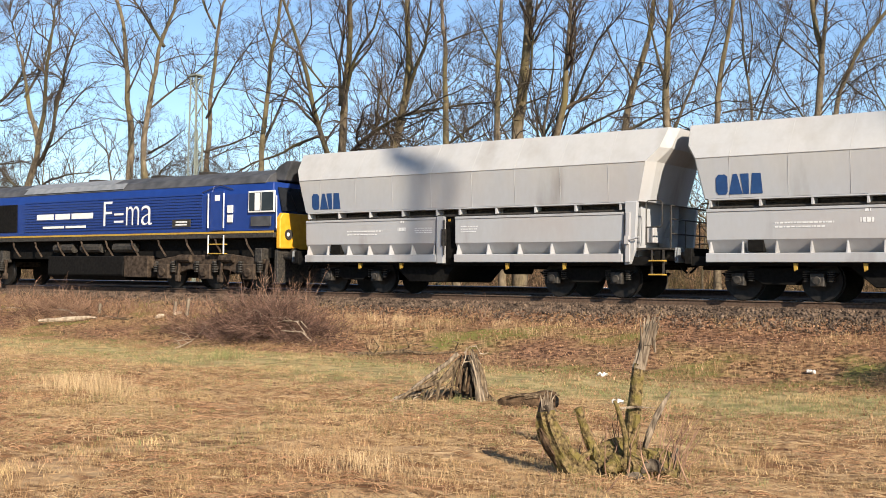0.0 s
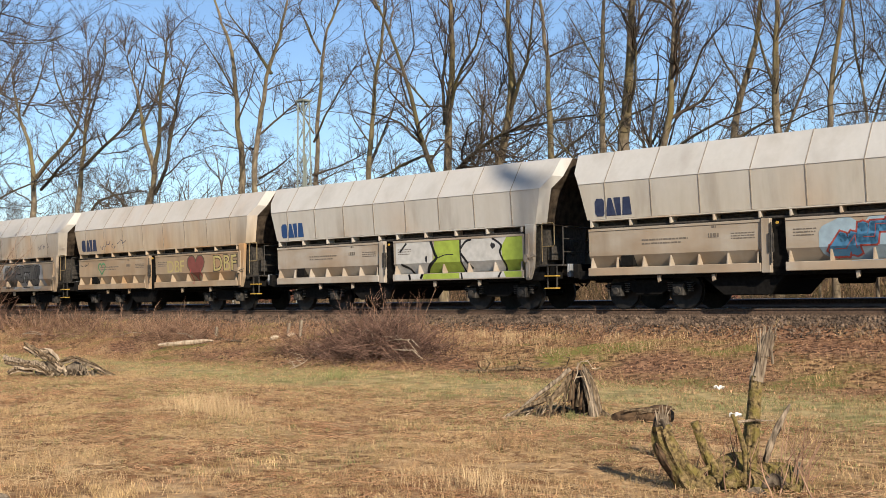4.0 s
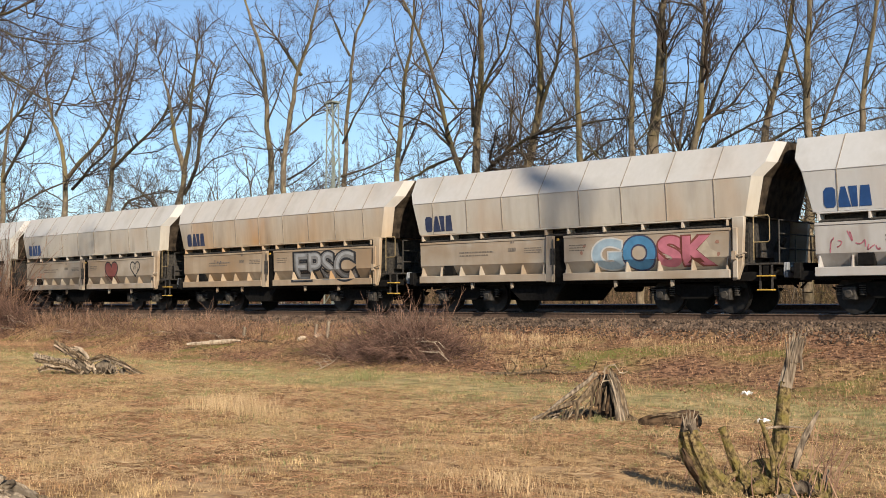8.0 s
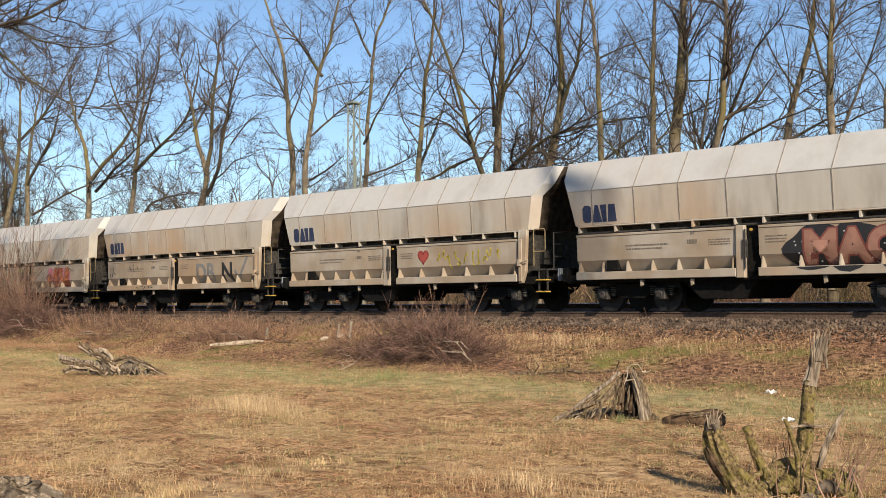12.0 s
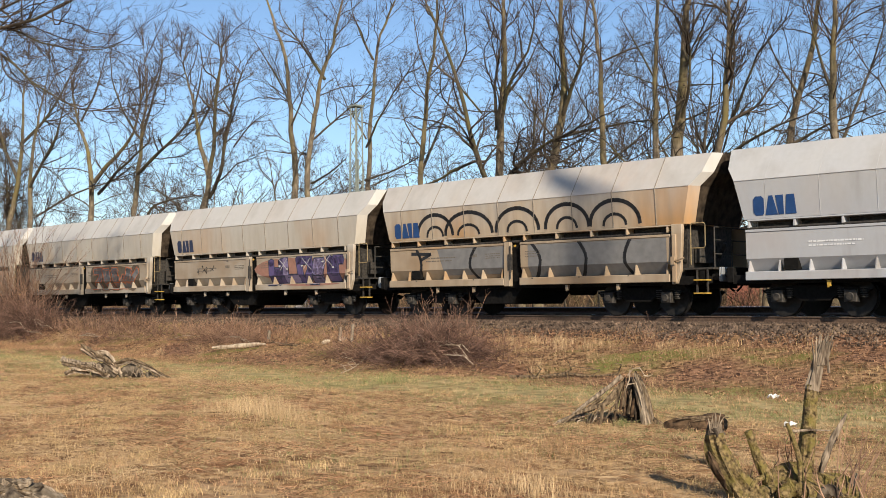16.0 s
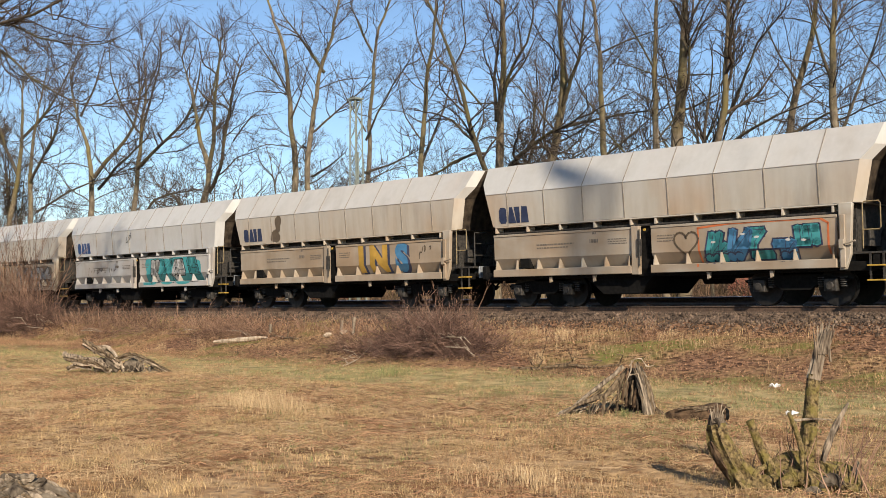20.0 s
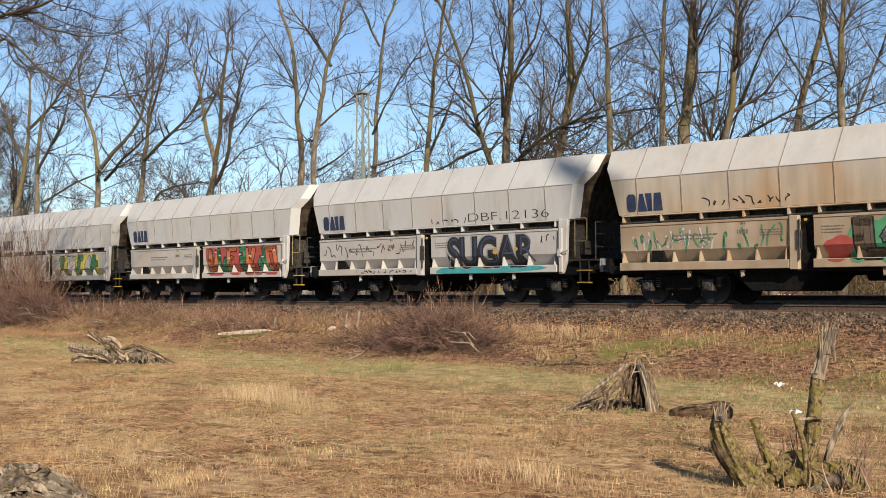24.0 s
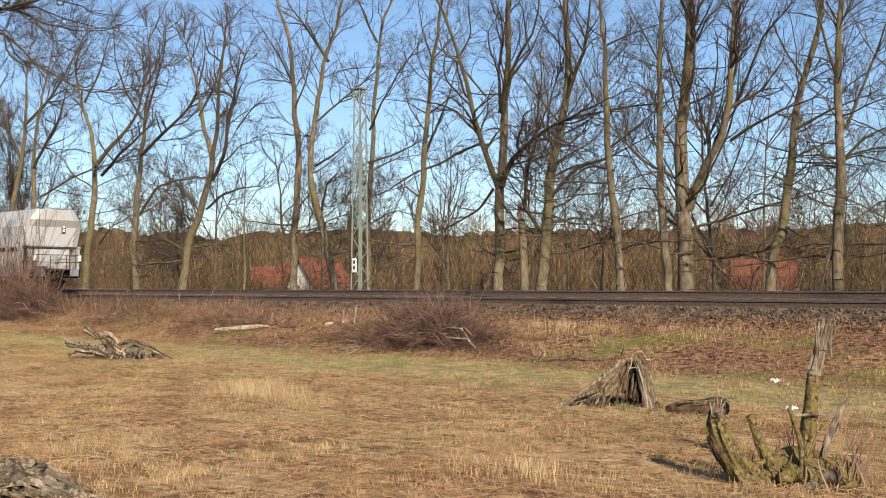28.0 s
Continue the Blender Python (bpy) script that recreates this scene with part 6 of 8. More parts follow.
row_trees.append(tree(-66.7, 35.3, 0.31, ((1.0, 4.4), (1.4, 6.1), (1.5, 7.9), (1.5, 9.4), (0.9, 11.2), (-0.2, 12.8), (-0.8, 14.7), (-1.4, 16.7), (-1.0, 17.7)), ((((1.6, 9.4), (3.1, 10.3), (5.1, 11.3), (6.2, 12.5), (6.7, 14.1)), 0.18), (((2.1, 8.6), (5.5, 9.6), (8.1, 10.2), (10.6, 10.8)), 0.13), (((0.2, 12.6), (-2.5, 14.6), (-4.1, 15.9)), 0.07), (((-0.2, 13.5), (1.6, 15.1), (2.3, 16.5), (2.6, 17.3)), 0.09), (((1.8, 4.3), (3.9, 5.3), (6.2, 5.7)), 0.07),), 102, onward=0.6, reach=0.05))
row_trees.append(tree(-60.8, 35.6, 0.29, ((-0.4, 3.9), (-0.1, 5.9), (0.0, 7.7), (0.4, 9.4), (0.8, 11.4), (1.1, 13.1), (1.2, 14.8), (0.8, 17.2)), ((((0.4, 6.0), (2.3, 7.4), (3.8, 7.6), (6.6, 7.7)), 0.12), (((0.3, 9.5), (2.9, 10.7), (5.3, 11.8), (6.5, 13.1), (7.0, 14.6)), 0.14), (((1.0, 12.1), (2.8, 13.9), (4.2, 15.4), (4.5, 16.3)), 0.10), (((0.7, 11.6), (-0.7, 13.6), (-1.4, 15.5), (-1.2, 16.9)), 0.09), (((1.1, 13.8), (2.5, 15.3), (2.8, 16.9)), 0.07),), 103, onward=0.6, reach=0.05))
row_trees.append(tree(-55.5, 35.4, 0.32, ((0.7, 4.1), (1.6, 5.6), (2.2, 7.0), (2.8, 8.4), (2.5, 9.5), (1.6, 10.9), (1.2, 12.7), (0.6, 14.4), (-0.2, 15.9)), ((((2.9, 8.6), (3.7, 10.5), (3.9, 12.1), (4.4, 13.9), (4.9, 15.4)), 0.16), (((3.0, 7.5), (4.8, 8.9), (5.6, 10.5), (6.9, 12.3), (8.2, 13.4)), 0.14), (((1.3, 6.1), (-1.4, 7.7), (-3.8, 8.6)), 0.09), (((2.4, 5.9), (4.3, 6.6), (6.4, 6.8), (8.0, 6.8)), 0.09), (((1.6, 11.2), (2.6, 12.9), (2.7, 14.8), (3.0, 16.0)), 0.09), (((5.3, 10.1), (7.1, 10.8), (8.9, 11.2)), 0.06),), 104, onward=0.6, reach=0.05))
row_trees.append(tree(-49.0, 35.0, 0.08, ((0.1, 4.2), (0.1, 6.6), (0.0, 8.2)), ((((0.1, 5.7), (1.0, 6.5), (2.0, 6.9)), 0.03),), 105, wild=4, onward=1.0))
row_trees.append(tree(-45.8, 35.8, 0.26, ((-0.2, 3.8), (0.1, 6.1), (0.3, 8.2), (0.0, 10.5), (-0.2, 12.6), (-0.6, 14.8), (-1.5, 16.7)), ((((-0.0, 10.7), (1.2, 11.9), (1.8, 12.9)), 0.07), (((-0.2, 12.3), (-1.0, 13.9), (-1.9, 15.3)), 0.07), (((0.2, 7.6), (1.2, 9.0), (1.8, 9.3)), 0.06), (((-0.3, 3.5), (-0.7, 4.7), (-0.4, 6.5), (-0.5, 7.9)), 0.10),), 106))
row_trees.append(tree(-41.7, 35.4, 0.24, ((-0.4, 3.1), (-1.1, 4.8), (-1.8, 6.6), (-1.9, 7.4), (-1.7, 10.0), (-1.1, 11.6), (-0.8, 12.8), (-0.0, 14.0), (0.5, 15.5)), ((((-0.8, 12.7), (-1.8, 14.2), (-2.9, 15.7)), 0.11), (((-1.7, 9.8), (-0.0, 10.9), (1.7, 12.1)), 0.07), (((-1.8, 7.6), (-0.0, 7.9), (1.1, 8.2)), 0.08), (((-1.3, 5.3), (-0.4, 6.6), (0.9, 7.0)), 0.08), (((-1.7, 6.6), (-2.9, 5.6), (-3.6, 4.9)), 0.06),), 107))
row_trees.append(tree(-40.3, 35.9, 0.19, ((-0.0, 4.5), (0.2, 7.2), (0.3, 9.9), (0.7, 11.8), (0.9, 13.4), (1.5, 14.7), (1.8, 15.4)), ((((0.8, 13.3), (-0.3, 14.7), (-1.3, 16.0)), 0.08), (((0.3, 9.1), (1.7, 10.3), (3.2, 11.4), (4.4, 12.1)), 0.07), (((0.2, 7.5), (2.1, 7.9), (3.8, 8.5)), 0.07), (((0.3, 9.5), (-0.5, 11.1), (-0.8, 12.3)), 0.05), (((0.1, 4.5), (1.7, 5.2), (3.4, 4.7)), 0.05),), 108))
row_trees.append(tree(-36.3, 35.2, 0.20, ((0.4, 3.3), (0.3, 4.5), (0.7, 6.3), (0.8, 7.3), (1.0, 8.6), (1.3, 10.1), (1.3, 11.3), (1.7, 12.8), (1.9, 14.3)), ((((0.8, 7.5), (1.3, 8.8), (1.6, 9.8), (1.7, 11.0)), 0.09), (((1.1, 9.3), (2.5, 9.7), (3.5, 9.8)), 0.05), (((1.0, 8.3), (-0.2, 9.7), (-0.7, 11.1)), 0.05), (((1.3, 11.6), (0.6, 13.0), (0.2, 14.3)), 0.05), (((0.4, 5.6), (-0.6, 6.1), (-1.5, 6.1)), 0.05),), 109))
row_trees.append(tree(-31.4, 35.4, 0.30, ((0.0, 3.2), (0.0, 4.8), (0.1, 5.9), (0.3, 7.9), (0.4, 9.8), (0.7, 11.5), (0.7, 13.6)), ((((0.1, 5.7), (-0.3, 7.0), (-0.5, 8.5), (-0.7, 10.2), (-0.9, 12.0), (-1.4, 13.8)), 0.16), (((0.3, 5.8), (1.1, 6.8), (2.2, 7.4), (3.7, 7.8), (5.4, 8.1)), 0.16), (((0.3, 8.5), (1.6, 10.6), (3.3, 11.7), (3.8, 12.7)), 0.11), (((-0.4, 7.6), (-1.6, 7.6), (-2.8, 7.0), (-4.6, 6.7), (-6.3, 5.9), (-8.0, 5.6)), 0.08), (((-0.2, 5.7), (-1.3, 4.9), (-2.6, 4.5), (-4.1, 4.2)), 0.08), (((-0.6, 9.7), (-1.6, 11.1), (-2.6, 12.0)), 0.06), (((0.2, 8.9), (-0.1, 10.9), (0.0, 12.3), (0.3, 13.7)), 0.10), (((0.5, 10.1), (1.5, 11.1), (2.1, 12.4)), 0.07),), 110))
row_trees.append(tree(-29.4, 35.8, 0.31, ((0.2, 3.1), (0.4, 4.3), (0.6, 5.7), (0.9, 7.0), (1.3, 8.4), (1.5, 9.7), (1.5, 11.4), (1.4, 13.2)), ((((0.6, 5.2), (1.6, 6.3), (3.0, 6.6), (4.2, 7.2)), 0.10), (((1.4, 9.1), (2.1, 10.1), (2.8, 10.9), (3.4, 12.5)), 0.12), (((0.3, 3.7), (-0.6, 4.7), (-0.3, 6.2), (0.6, 7.5), (0.9, 8.9)), 0.12), (((1.3, 8.3), (2.5, 8.5), (3.7, 8.6), (5.5, 8.6)), 0.08), (((0.5, 4.7), (1.5, 5.0), (2.2, 5.9), (3.0, 6.4)), 0.06), (((0.9, 6.9), (0.2, 8.0), (0.3, 9.4), (0.8, 11.0)), 0.07), (((0.6, 4.5), (1.6, 4.1), (2.7, 4.0)), 0.05),), 111))
row_trees.append(tree(-24.8, 35.2, 0.21, ((-0.2, 3.4), (-0.4, 5.4), (-0.6, 6.9), (-0.7, 8.7), (-0.8, 10.5), (-1.0, 12.0), (-1.1, 12.9)), ((((-0.6, 6.9), (0.2, 7.3), (1.3, 8.0)), 0.07), (((-0.4, 6.0), (-1.6, 6.3), (-2.8, 5.7)), 0.07), (((-0.7, 10.9), (0.3, 11.2), (1.3, 11.4)), 0.05), (((-0.7, 8.3), (-1.4, 9.2), (-1.8, 10.4)), 0.05), (((-0.3, 4.1), (0.7, 4.4), (1.5, 4.1)), 0.04),), 112))
row_trees.append(tree(-22.9, 35.3, 0.21, ((-0.2, 3.4), (-0.3, 5.3), (-0.3, 7.0), (-0.3, 8.7), (-0.3, 10.1), (-0.2, 11.8), (-0.2, 12.7)), ((((-0.3, 7.2), (0.4, 7.9), (0.7, 9.0)), 0.05), (((-0.3, 9.9), (-0.8, 11.1), (-1.2, 12.0)), 0.05), (((-0.2, 5.1), (-1.2, 5.3), (-2.0, 5.1)), 0.04),), 113))
row_trees.append(tree(-22.5, 35.9, 0.40, ((0.0, 3.2), (-0.0, 4.4), (0.0, 5.9), (-0.0, 7.6), (0.1, 9.3), (0.2, 10.7), (0.3, 12.4)), ((((0.1, 4.4), (0.6, 5.4), (1.2, 6.2), (1.8, 6.8), (2.2, 7.8), (2.4, 9.4), (2.7, 10.7), (2.8, 11.7)), 0.21), (((1.0, 6.0), (1.2, 7.5), (1.6, 8.7), (1.8, 9.6)), 0.09), (((1.9, 6.8), (2.9, 7.2), (4.2, 7.6), (5.4, 7.8)), 0.08), (((0.3, 3.7), (2.0, 4.1), (3.8, 4.6), (5.0, 4.9)), 0.07), (((-0.0, 6.1), (-0.8, 7.5), (-1.2, 8.6)), 0.07), (((0.0, 8.2), (0.7, 9.4), (1.0, 10.6), (1.9, 11.5)), 0.08), (((2.2, 8.2), (3.0, 9.3), (3.6, 10.2), (4.5, 10.8)), 0.07), (((0.0, 7.4), (-0.4, 8.5), (-0.5, 9.8)), 0.06),), 114, fine=1.05, wild=15))
row_trees.append(tree(-19.0, 35.5, 0.24, ((0.2, 2.9), (0.6, 3.4), (0.7, 4.2), (0.9, 5.5), (1.1, 7.5), (1.4, 8.6), (1.8, 9.7), (2.0, 10.8), (2.1, 11.4)), ((((1.1, 6.9), (2.1, 7.4), (3.3, 7.8)), 0.07), (((1.0, 5.9), (1.7, 6.2), (2.4, 6.4)), 0.05), (((1.4, 8.6), (0.9, 9.6), (0.6, 10.6)), 0.05), (((0.7, 3.6), (1.4, 3.2), (1.9, 3.4)), 0.05), (((0.8, 4.4), (-0.2, 4.8), (-1.0, 4.8)), 0.04),), 115))
row_trees.append(tree(-16.4, 35.4, 0.25, ((0.0, 3.5), (0.1, 5.0), (0.2, 6.7), (0.1, 8.2), (0.2, 9.5), (0.3, 11.2)), ((((0.1, 8.2), (-0.2, 9.6), (-0.4, 10.9)), 0.08), (((0.2, 5.7), (0.8, 6.3), (1.7, 6.7)), 0.07), (((0.3, 6.7), (0.7, 8.1), (1.1, 9.7), (1.3, 10.8)), 0.07), (((-0.0, 3.5), (-0.2, 2.8), (-0.3, 1.7)), 0.09), (((0.2, 5.4), (-0.5, 6.0), (-0.8, 6.8)), 0.05),), 116))
row_trees.append(tree(-14.5, 35.6, 0.18, ((-0.1, 4.5), (-0.0, 7.3), (-0.0, 8.3), (0.2, 9.4), (0.4, 10.5), (0.5, 11.2)), ((((-0.0, 8.3), (0.5, 9.0), (0.8, 9.1)), 0.05), (((0.1, 7.3), (0.9, 7.4), (1.7, 7.2)), 0.04),), 117))
row_trees.append(tree(-13.4, 36.4, 0.09, ((-0.2, 5.4), (-0.2, 7.5), (-0.5, 8.9), (-0.6, 10.1), (-0.8, 11.4)), ((((-0.4, 8.7), (-0.2, 10.0), (-0.3, 11.2)), 0.04), (((-0.1, 7.0), (0.2, 8.3), (0.3, 9.6), (0.5, 11.1)), 0.05), (((-0.2, 7.5), (0.4, 9.0), (0.7, 10.1), (0.9, 11.0)), 0.04),), 118))
row_trees.append(tree(-11.1, 35.3, 0.21, ((0.0, 5.2), (0.0, 7.2), (0.1, 9.0), (-0.1, 9.9), (-0.2, 10.8)), ((((0.1, 8.9), (0.3, 9.8), (0.4, 10.7)), 0.10), (((0.1, 8.4), (-0.4, 9.2), (-0.8, 9.6)), 0.04), (((0.0, 7.0), (0.6, 7.8), (0.9, 8.3)), 0.04),), 119))
row_trees.append(tree(-10.9, 35.9, 0.15, ((0.1, 5.3), (0.3, 7.4), (0.7, 8.4), (1.0, 9.0), (1.5, 9.6), (2.0, 10.4)), ((((0.8, 8.6), (1.3, 8.7), (1.7, 8.8)), 0.04), (((0.5, 8.0), (0.9, 7.6), (1.4, 7.3)), 0.04),), 120))
# thinner trees farther back, against the sky and the far wood
rr = random.Random(8)
for i in range(36):
    x = -122 + i * 3.3 + rr.uniform(-1.5, 1.5)
    wild_tree(x, rr.uniform(40, 56), rr.uniform(6.5, 12.0), rr.uniform(0.07, 0.13), 300 + i, "leafless tree in the wood behind the track", 0.85, 1.4 if x < -60 else 1.1)
for i, x in enumerate((-96, -90.5, -85.5, -82)):
    wild_tree(x, 36.5 + i % 2, 12.5 + i % 3, 0.24, 340 + i, "tall leafless tree with mossy bark behind the track", 0.9, 1.6, 7, 8)
# a tree beside the field, whose long boughs shade the train, and one whose boughs hang into the view
shade_tree = tree(35.0, 2.0, 0.5, ((0.1, 10.0), (-0.1, 20.0), (0.1, 30.0), (-0.4, 36.0)), (), 401, "tall leafless tree at the edge of the field", 0.3, 1.0, 0, 1.0)
for line, r0, r1 in (([(-0.4, 0, 35.5), (-5.0, 0.3, 37.0), (-10.0, 0.6, 36.5), (-14.2, 0.9, 32.5)] + [(-15.5, 1.0, 28.9), (-15.3, 1.0, 28.5), (-15.0, 1.0, 27.9), (-15.0, 1.0, 27.3), (-15.0, 1.0, 26.6), (-15.0, 1.0, 25.7), (-15.0, 1.0, 24.8)], 0.17, 0.125),
                     ([(-14.9, 0.8, 29.4), (-14.2, 0.8, 28.8), (-13.8, 0.8, 28.3), (-13.6, 0.8, 27.9), (-13.7, 0.8, 27.4)], 0.13, 0.11), ([(-13.9, 0.9, 27.3), (-14.0, 0.9, 26.7), (-14.1, 0.9, 25.8)], 0.09, 0.08)):
    v, f = tubes(np.array([line], float), [r0], [r1], 8)
    raw("limb", v, f, M_BARK, shade_tree, smooth=True)
tree(-42.0, 16.0, 0.26, ((0.1, 4.0), (-0.2, 8.0), (0.3, 12.0), (0.2, 15.0)), (
    (((-0.2, 8.6), (3.0, 10.4), (5.9, 10.7), (8.1, 10.5), (10.0, 10.4), (12.2, 10.8)), 0.11), (((-0.2, 9.4), (2.5, 10.9), (5.0, 11.2), (8.0, 11.3), (10.4, 11.3)), 0.09),
    (((6.9, 10.6), (8.9, 9.8), (10.9, 9.2), (12.4, 9.0)), 0.045), (((-0.1, 7.2), (3.0, 9.8), (5.7, 10.1), (7.0, 9.6), (8.2, 8.8), (9.7, 8.0), (11.5, 7.4)), 0.08)), 402, "leafless tree beside the field", 0.9, 0.8, 3, 1.0, 0.02)

# a broken trunk among the trees
t = empty("broken_trunk", Matrix.Translation((-29.85, 35.3, 0.1)))
tagged(t, "broken-off dead tree trunk with a pale splintered top", "tree")
v, f = tubes(np.array([[(0, 0, 0), (0.05, 0, 1.6), (-0.02, 0, 3.2), (-0.12, 0, 4.2)]], float), [0.20], [0.15], 9)
raw("trunk", v, f, M_BARK, t, smooth=True)
v, f = tubes(np.array([[(-0.12, 0, 4.15), (-0.13, 0, 4.4), (-0.17, 0, 4.9)]], float), [0.15], [0.12], 7)
raw("splintered_top", v, f, M_WOOD, t, "pale splintered wood")

wild_tree(-22.9, 38.6, 10.6, 0.11, 399, "bushy leafless tree with dense fine twigs", 0.62, 0.8, 12, 4)
# the thicket between the trees and the far wood
rng = np.random.default_rng(12)
n = 7500
x = rng.uniform(-110, 2, n)
y = 36.5 + 24 * rng.random(n)
hh = np.array([max(0.7, (2.3 + 2.6 * noise.noise((a * 0.13, b * 0.13, 3)))) for a, b in zip(x, y)]) * rng.uniform(0.5, 1.25, n)
P = bends(rng, np.stack([x, y, np.full(n, -0.5)], -1), np.stack([rng.normal(0, 0.8, n), rng.normal(0, 0.5, n), np.ones(n)], -1), hh, 4, -0.1, 0.22)
R = rng.uniform(0.014, 0.032, n)
P2, L2, R2 = offshoots(rng, P, hh, R, 5, 0.12, 1.0, (0.4, 1.1), (0.28, 0.55), 1, 0.2, 0.15, (0.4, 0.7), 0.008)
P3, L3, R3 = offshoots(rng, P2, L2, R2, 2, 0.15, 1.0, (0.4, 1.1), (0.4, 0.8), 1, 0.2, 0.15, (0.5, 0.8), 0.006)
v, f = joined([tubes(P, R, R * 0.4, 3), tubes(P2, R2, R2 * 0.5, 3), tubes(P3, R3, R3 * 0.5, 3)])
tagged(raw("thicket", v, f, M_THICKET), "brown leafless thicket of shrubs behind the trees", "thicket", kind="stuff")

# the far wood: crowded bare crowns, and the dense wood behind them
n = 1500
x = rng.uniform(-230, 5, n)
y = 78 + 40 * rng.random(n)
hh = np.array([10.4 + 2.2 * noise.noise((a * 0.06, b * 0.06, 8)) for a, b in zip(x, y)]) * rng.uniform(0.65, 1.15, n)
P = bends(rng, np.stack([x, y, np.full(n, -1.2)], -1), np.stack([rng.normal(0, 0.2, n), rng.normal(0, 0.2, n), np.ones(n)], -1), hh, 5, 0.1, 0.10)
R = rng.uniform(0.04, 0.09, n)
P2, L2, R2 = offshoots(rng, P, hh, R, 9, 0.15, 1.0, (0.4, 1.0), (0.2, 0.42), 1, 0.4, 0.15, (0.3, 0.5), 0.022)
P3, L3, R3 = offshoots(rng, P2, L2, R2, 2, 0.15, 1.0, (0.4, 1.1), (0.5, 0.9), 1, 0.2, 0.15, (0.5, 0.8), 0.020)
v, f = joined([tubes(P, R, R * 0.3, 3), tubes(P2, R2, R2 * 0.5, 3), tubes(P3, R3, R3 * 0.5, 3)])
tagged(raw("far_trees", v, f, M_THICKET), "distant brown leafless trees behind the houses", "wood", kind="stuff")
fw = Geo()
rr = random.Random(5)
for row, (dist, hgt) in enumerate(((128, 9.6), (190, 14.0))):
    xs = [-420 + i * 2.2 for i in range(260)]
    tops = [hgt * (1 + max(0, -x - 60) / 420) * (0.85 + 0.16 * noise.noise((x * 0.03, row * 7.0, 2)) + 0.06 * rr.random()) for x in xs]
    vs = []
    for x, tp in zip(xs, tops):
        for k, q in enumerate((0, 0.35, 0.7, 0.92, 1.0)):
            vs.append((x + rr.uniform(-0.6, 0.6), dist + rr.uniform(-1.0, 1.0) + 2.5 * q * q, -1.4 + tp * q))
    fw.add(vs, [(i * 5 + k, (i + 1) * 5 + k, (i + 1) * 5 + k + 1, i * 5 + k + 1) for i in range(len(xs) - 1) for k in range(4)])
tagged(part("far_wood", fw.bm(recalc=False), mat("far_wood_twigs", (0.075, 0.048, 0.030), (0.19, 0.122, 0.075), 0.9, 1.0, 0.6, c3=(0.09, 0.08, 0.04), scale3=0.12)), "distant brown leafless wood", "wood", kind="structure")


# ---------------------------------------------------------------- houses behind the trees


def house(x, y, wid, dep, wall, ridge, turn, label):
    h = empty("house", pose(x, y, -1.0, 0, 0, turn))
    tagged(h, label, "house")
    part("wall", Geo().prism([(-dep / 2, 0), (dep / 2, 0), (dep / 2, wall), (0, ridge - 0.15), (-dep / 2, wall)], "x", -wid / 2, wid / 2).bm(), M_PLASTER, h)
    for s in (-1, 1):
        part("roof", Geo().prism([(s * (dep / 2 + 0.4), wall - 0.25), (0, ridge), (0, ridge + 0.18), (s * (dep / 2 + 0.4), wall - 0.05)], "x", -wid / 2 - 0.3, wid / 2 + 0.3).bm(), M_TILE, h, "red tiled roof")
    for k in range(3):
        wx = -wid / 2 + wid * (k + 0.5) / 3
        win = part("window", Geo().box(wx - 0.6, wx + 0.6, -dep / 2 - 0.04, -dep / 2 + 0.05, 1.0, 2.2).bm(), M_WHITE, h)
        part("pane", Geo().box(wx - 0.5, wx + 0.5, -dep / 2 - 0.05, -dep / 2 - 0.03, 1.1, 2.1).bm(), M_GLASS, win)
    part("skylight", Geo().prism([(-dep / 4 - 0.5, (wall + ridge) / 2 - 0.55), (-dep / 4 + 0.3, (wall + ridge) / 2 + 0.25), (-dep / 4 + 0.26, (wall + ridge) / 2 + 0.33), (-dep / 4 - 0.54, (wall + ridge) / 2 - 0.47)], "x", -0.5, 0.5).bm(), M_GLASS, h)
    part("chimney", Geo().box(wid * 0.2, wid * 0.2 + 0.6, -0.3, 0.3, ridge - 0.4, ridge + 0.8).bm(0.02), M_TILE, h)


house(-90.4, 74, 4.6, 4.6, 2.6, 5.3, 86, "white gabled house with a red tiled roof")
house(-39.9, 74, 4.0, 7, 1.8, 4.3, 28, "house with a red tiled roof and a skylight")
house(-102.5, 78, 5.5, 6, 2.0, 4.6, 54, "low house with a red tiled roof")

# ---------------------------------------------------------------- mast beside the line


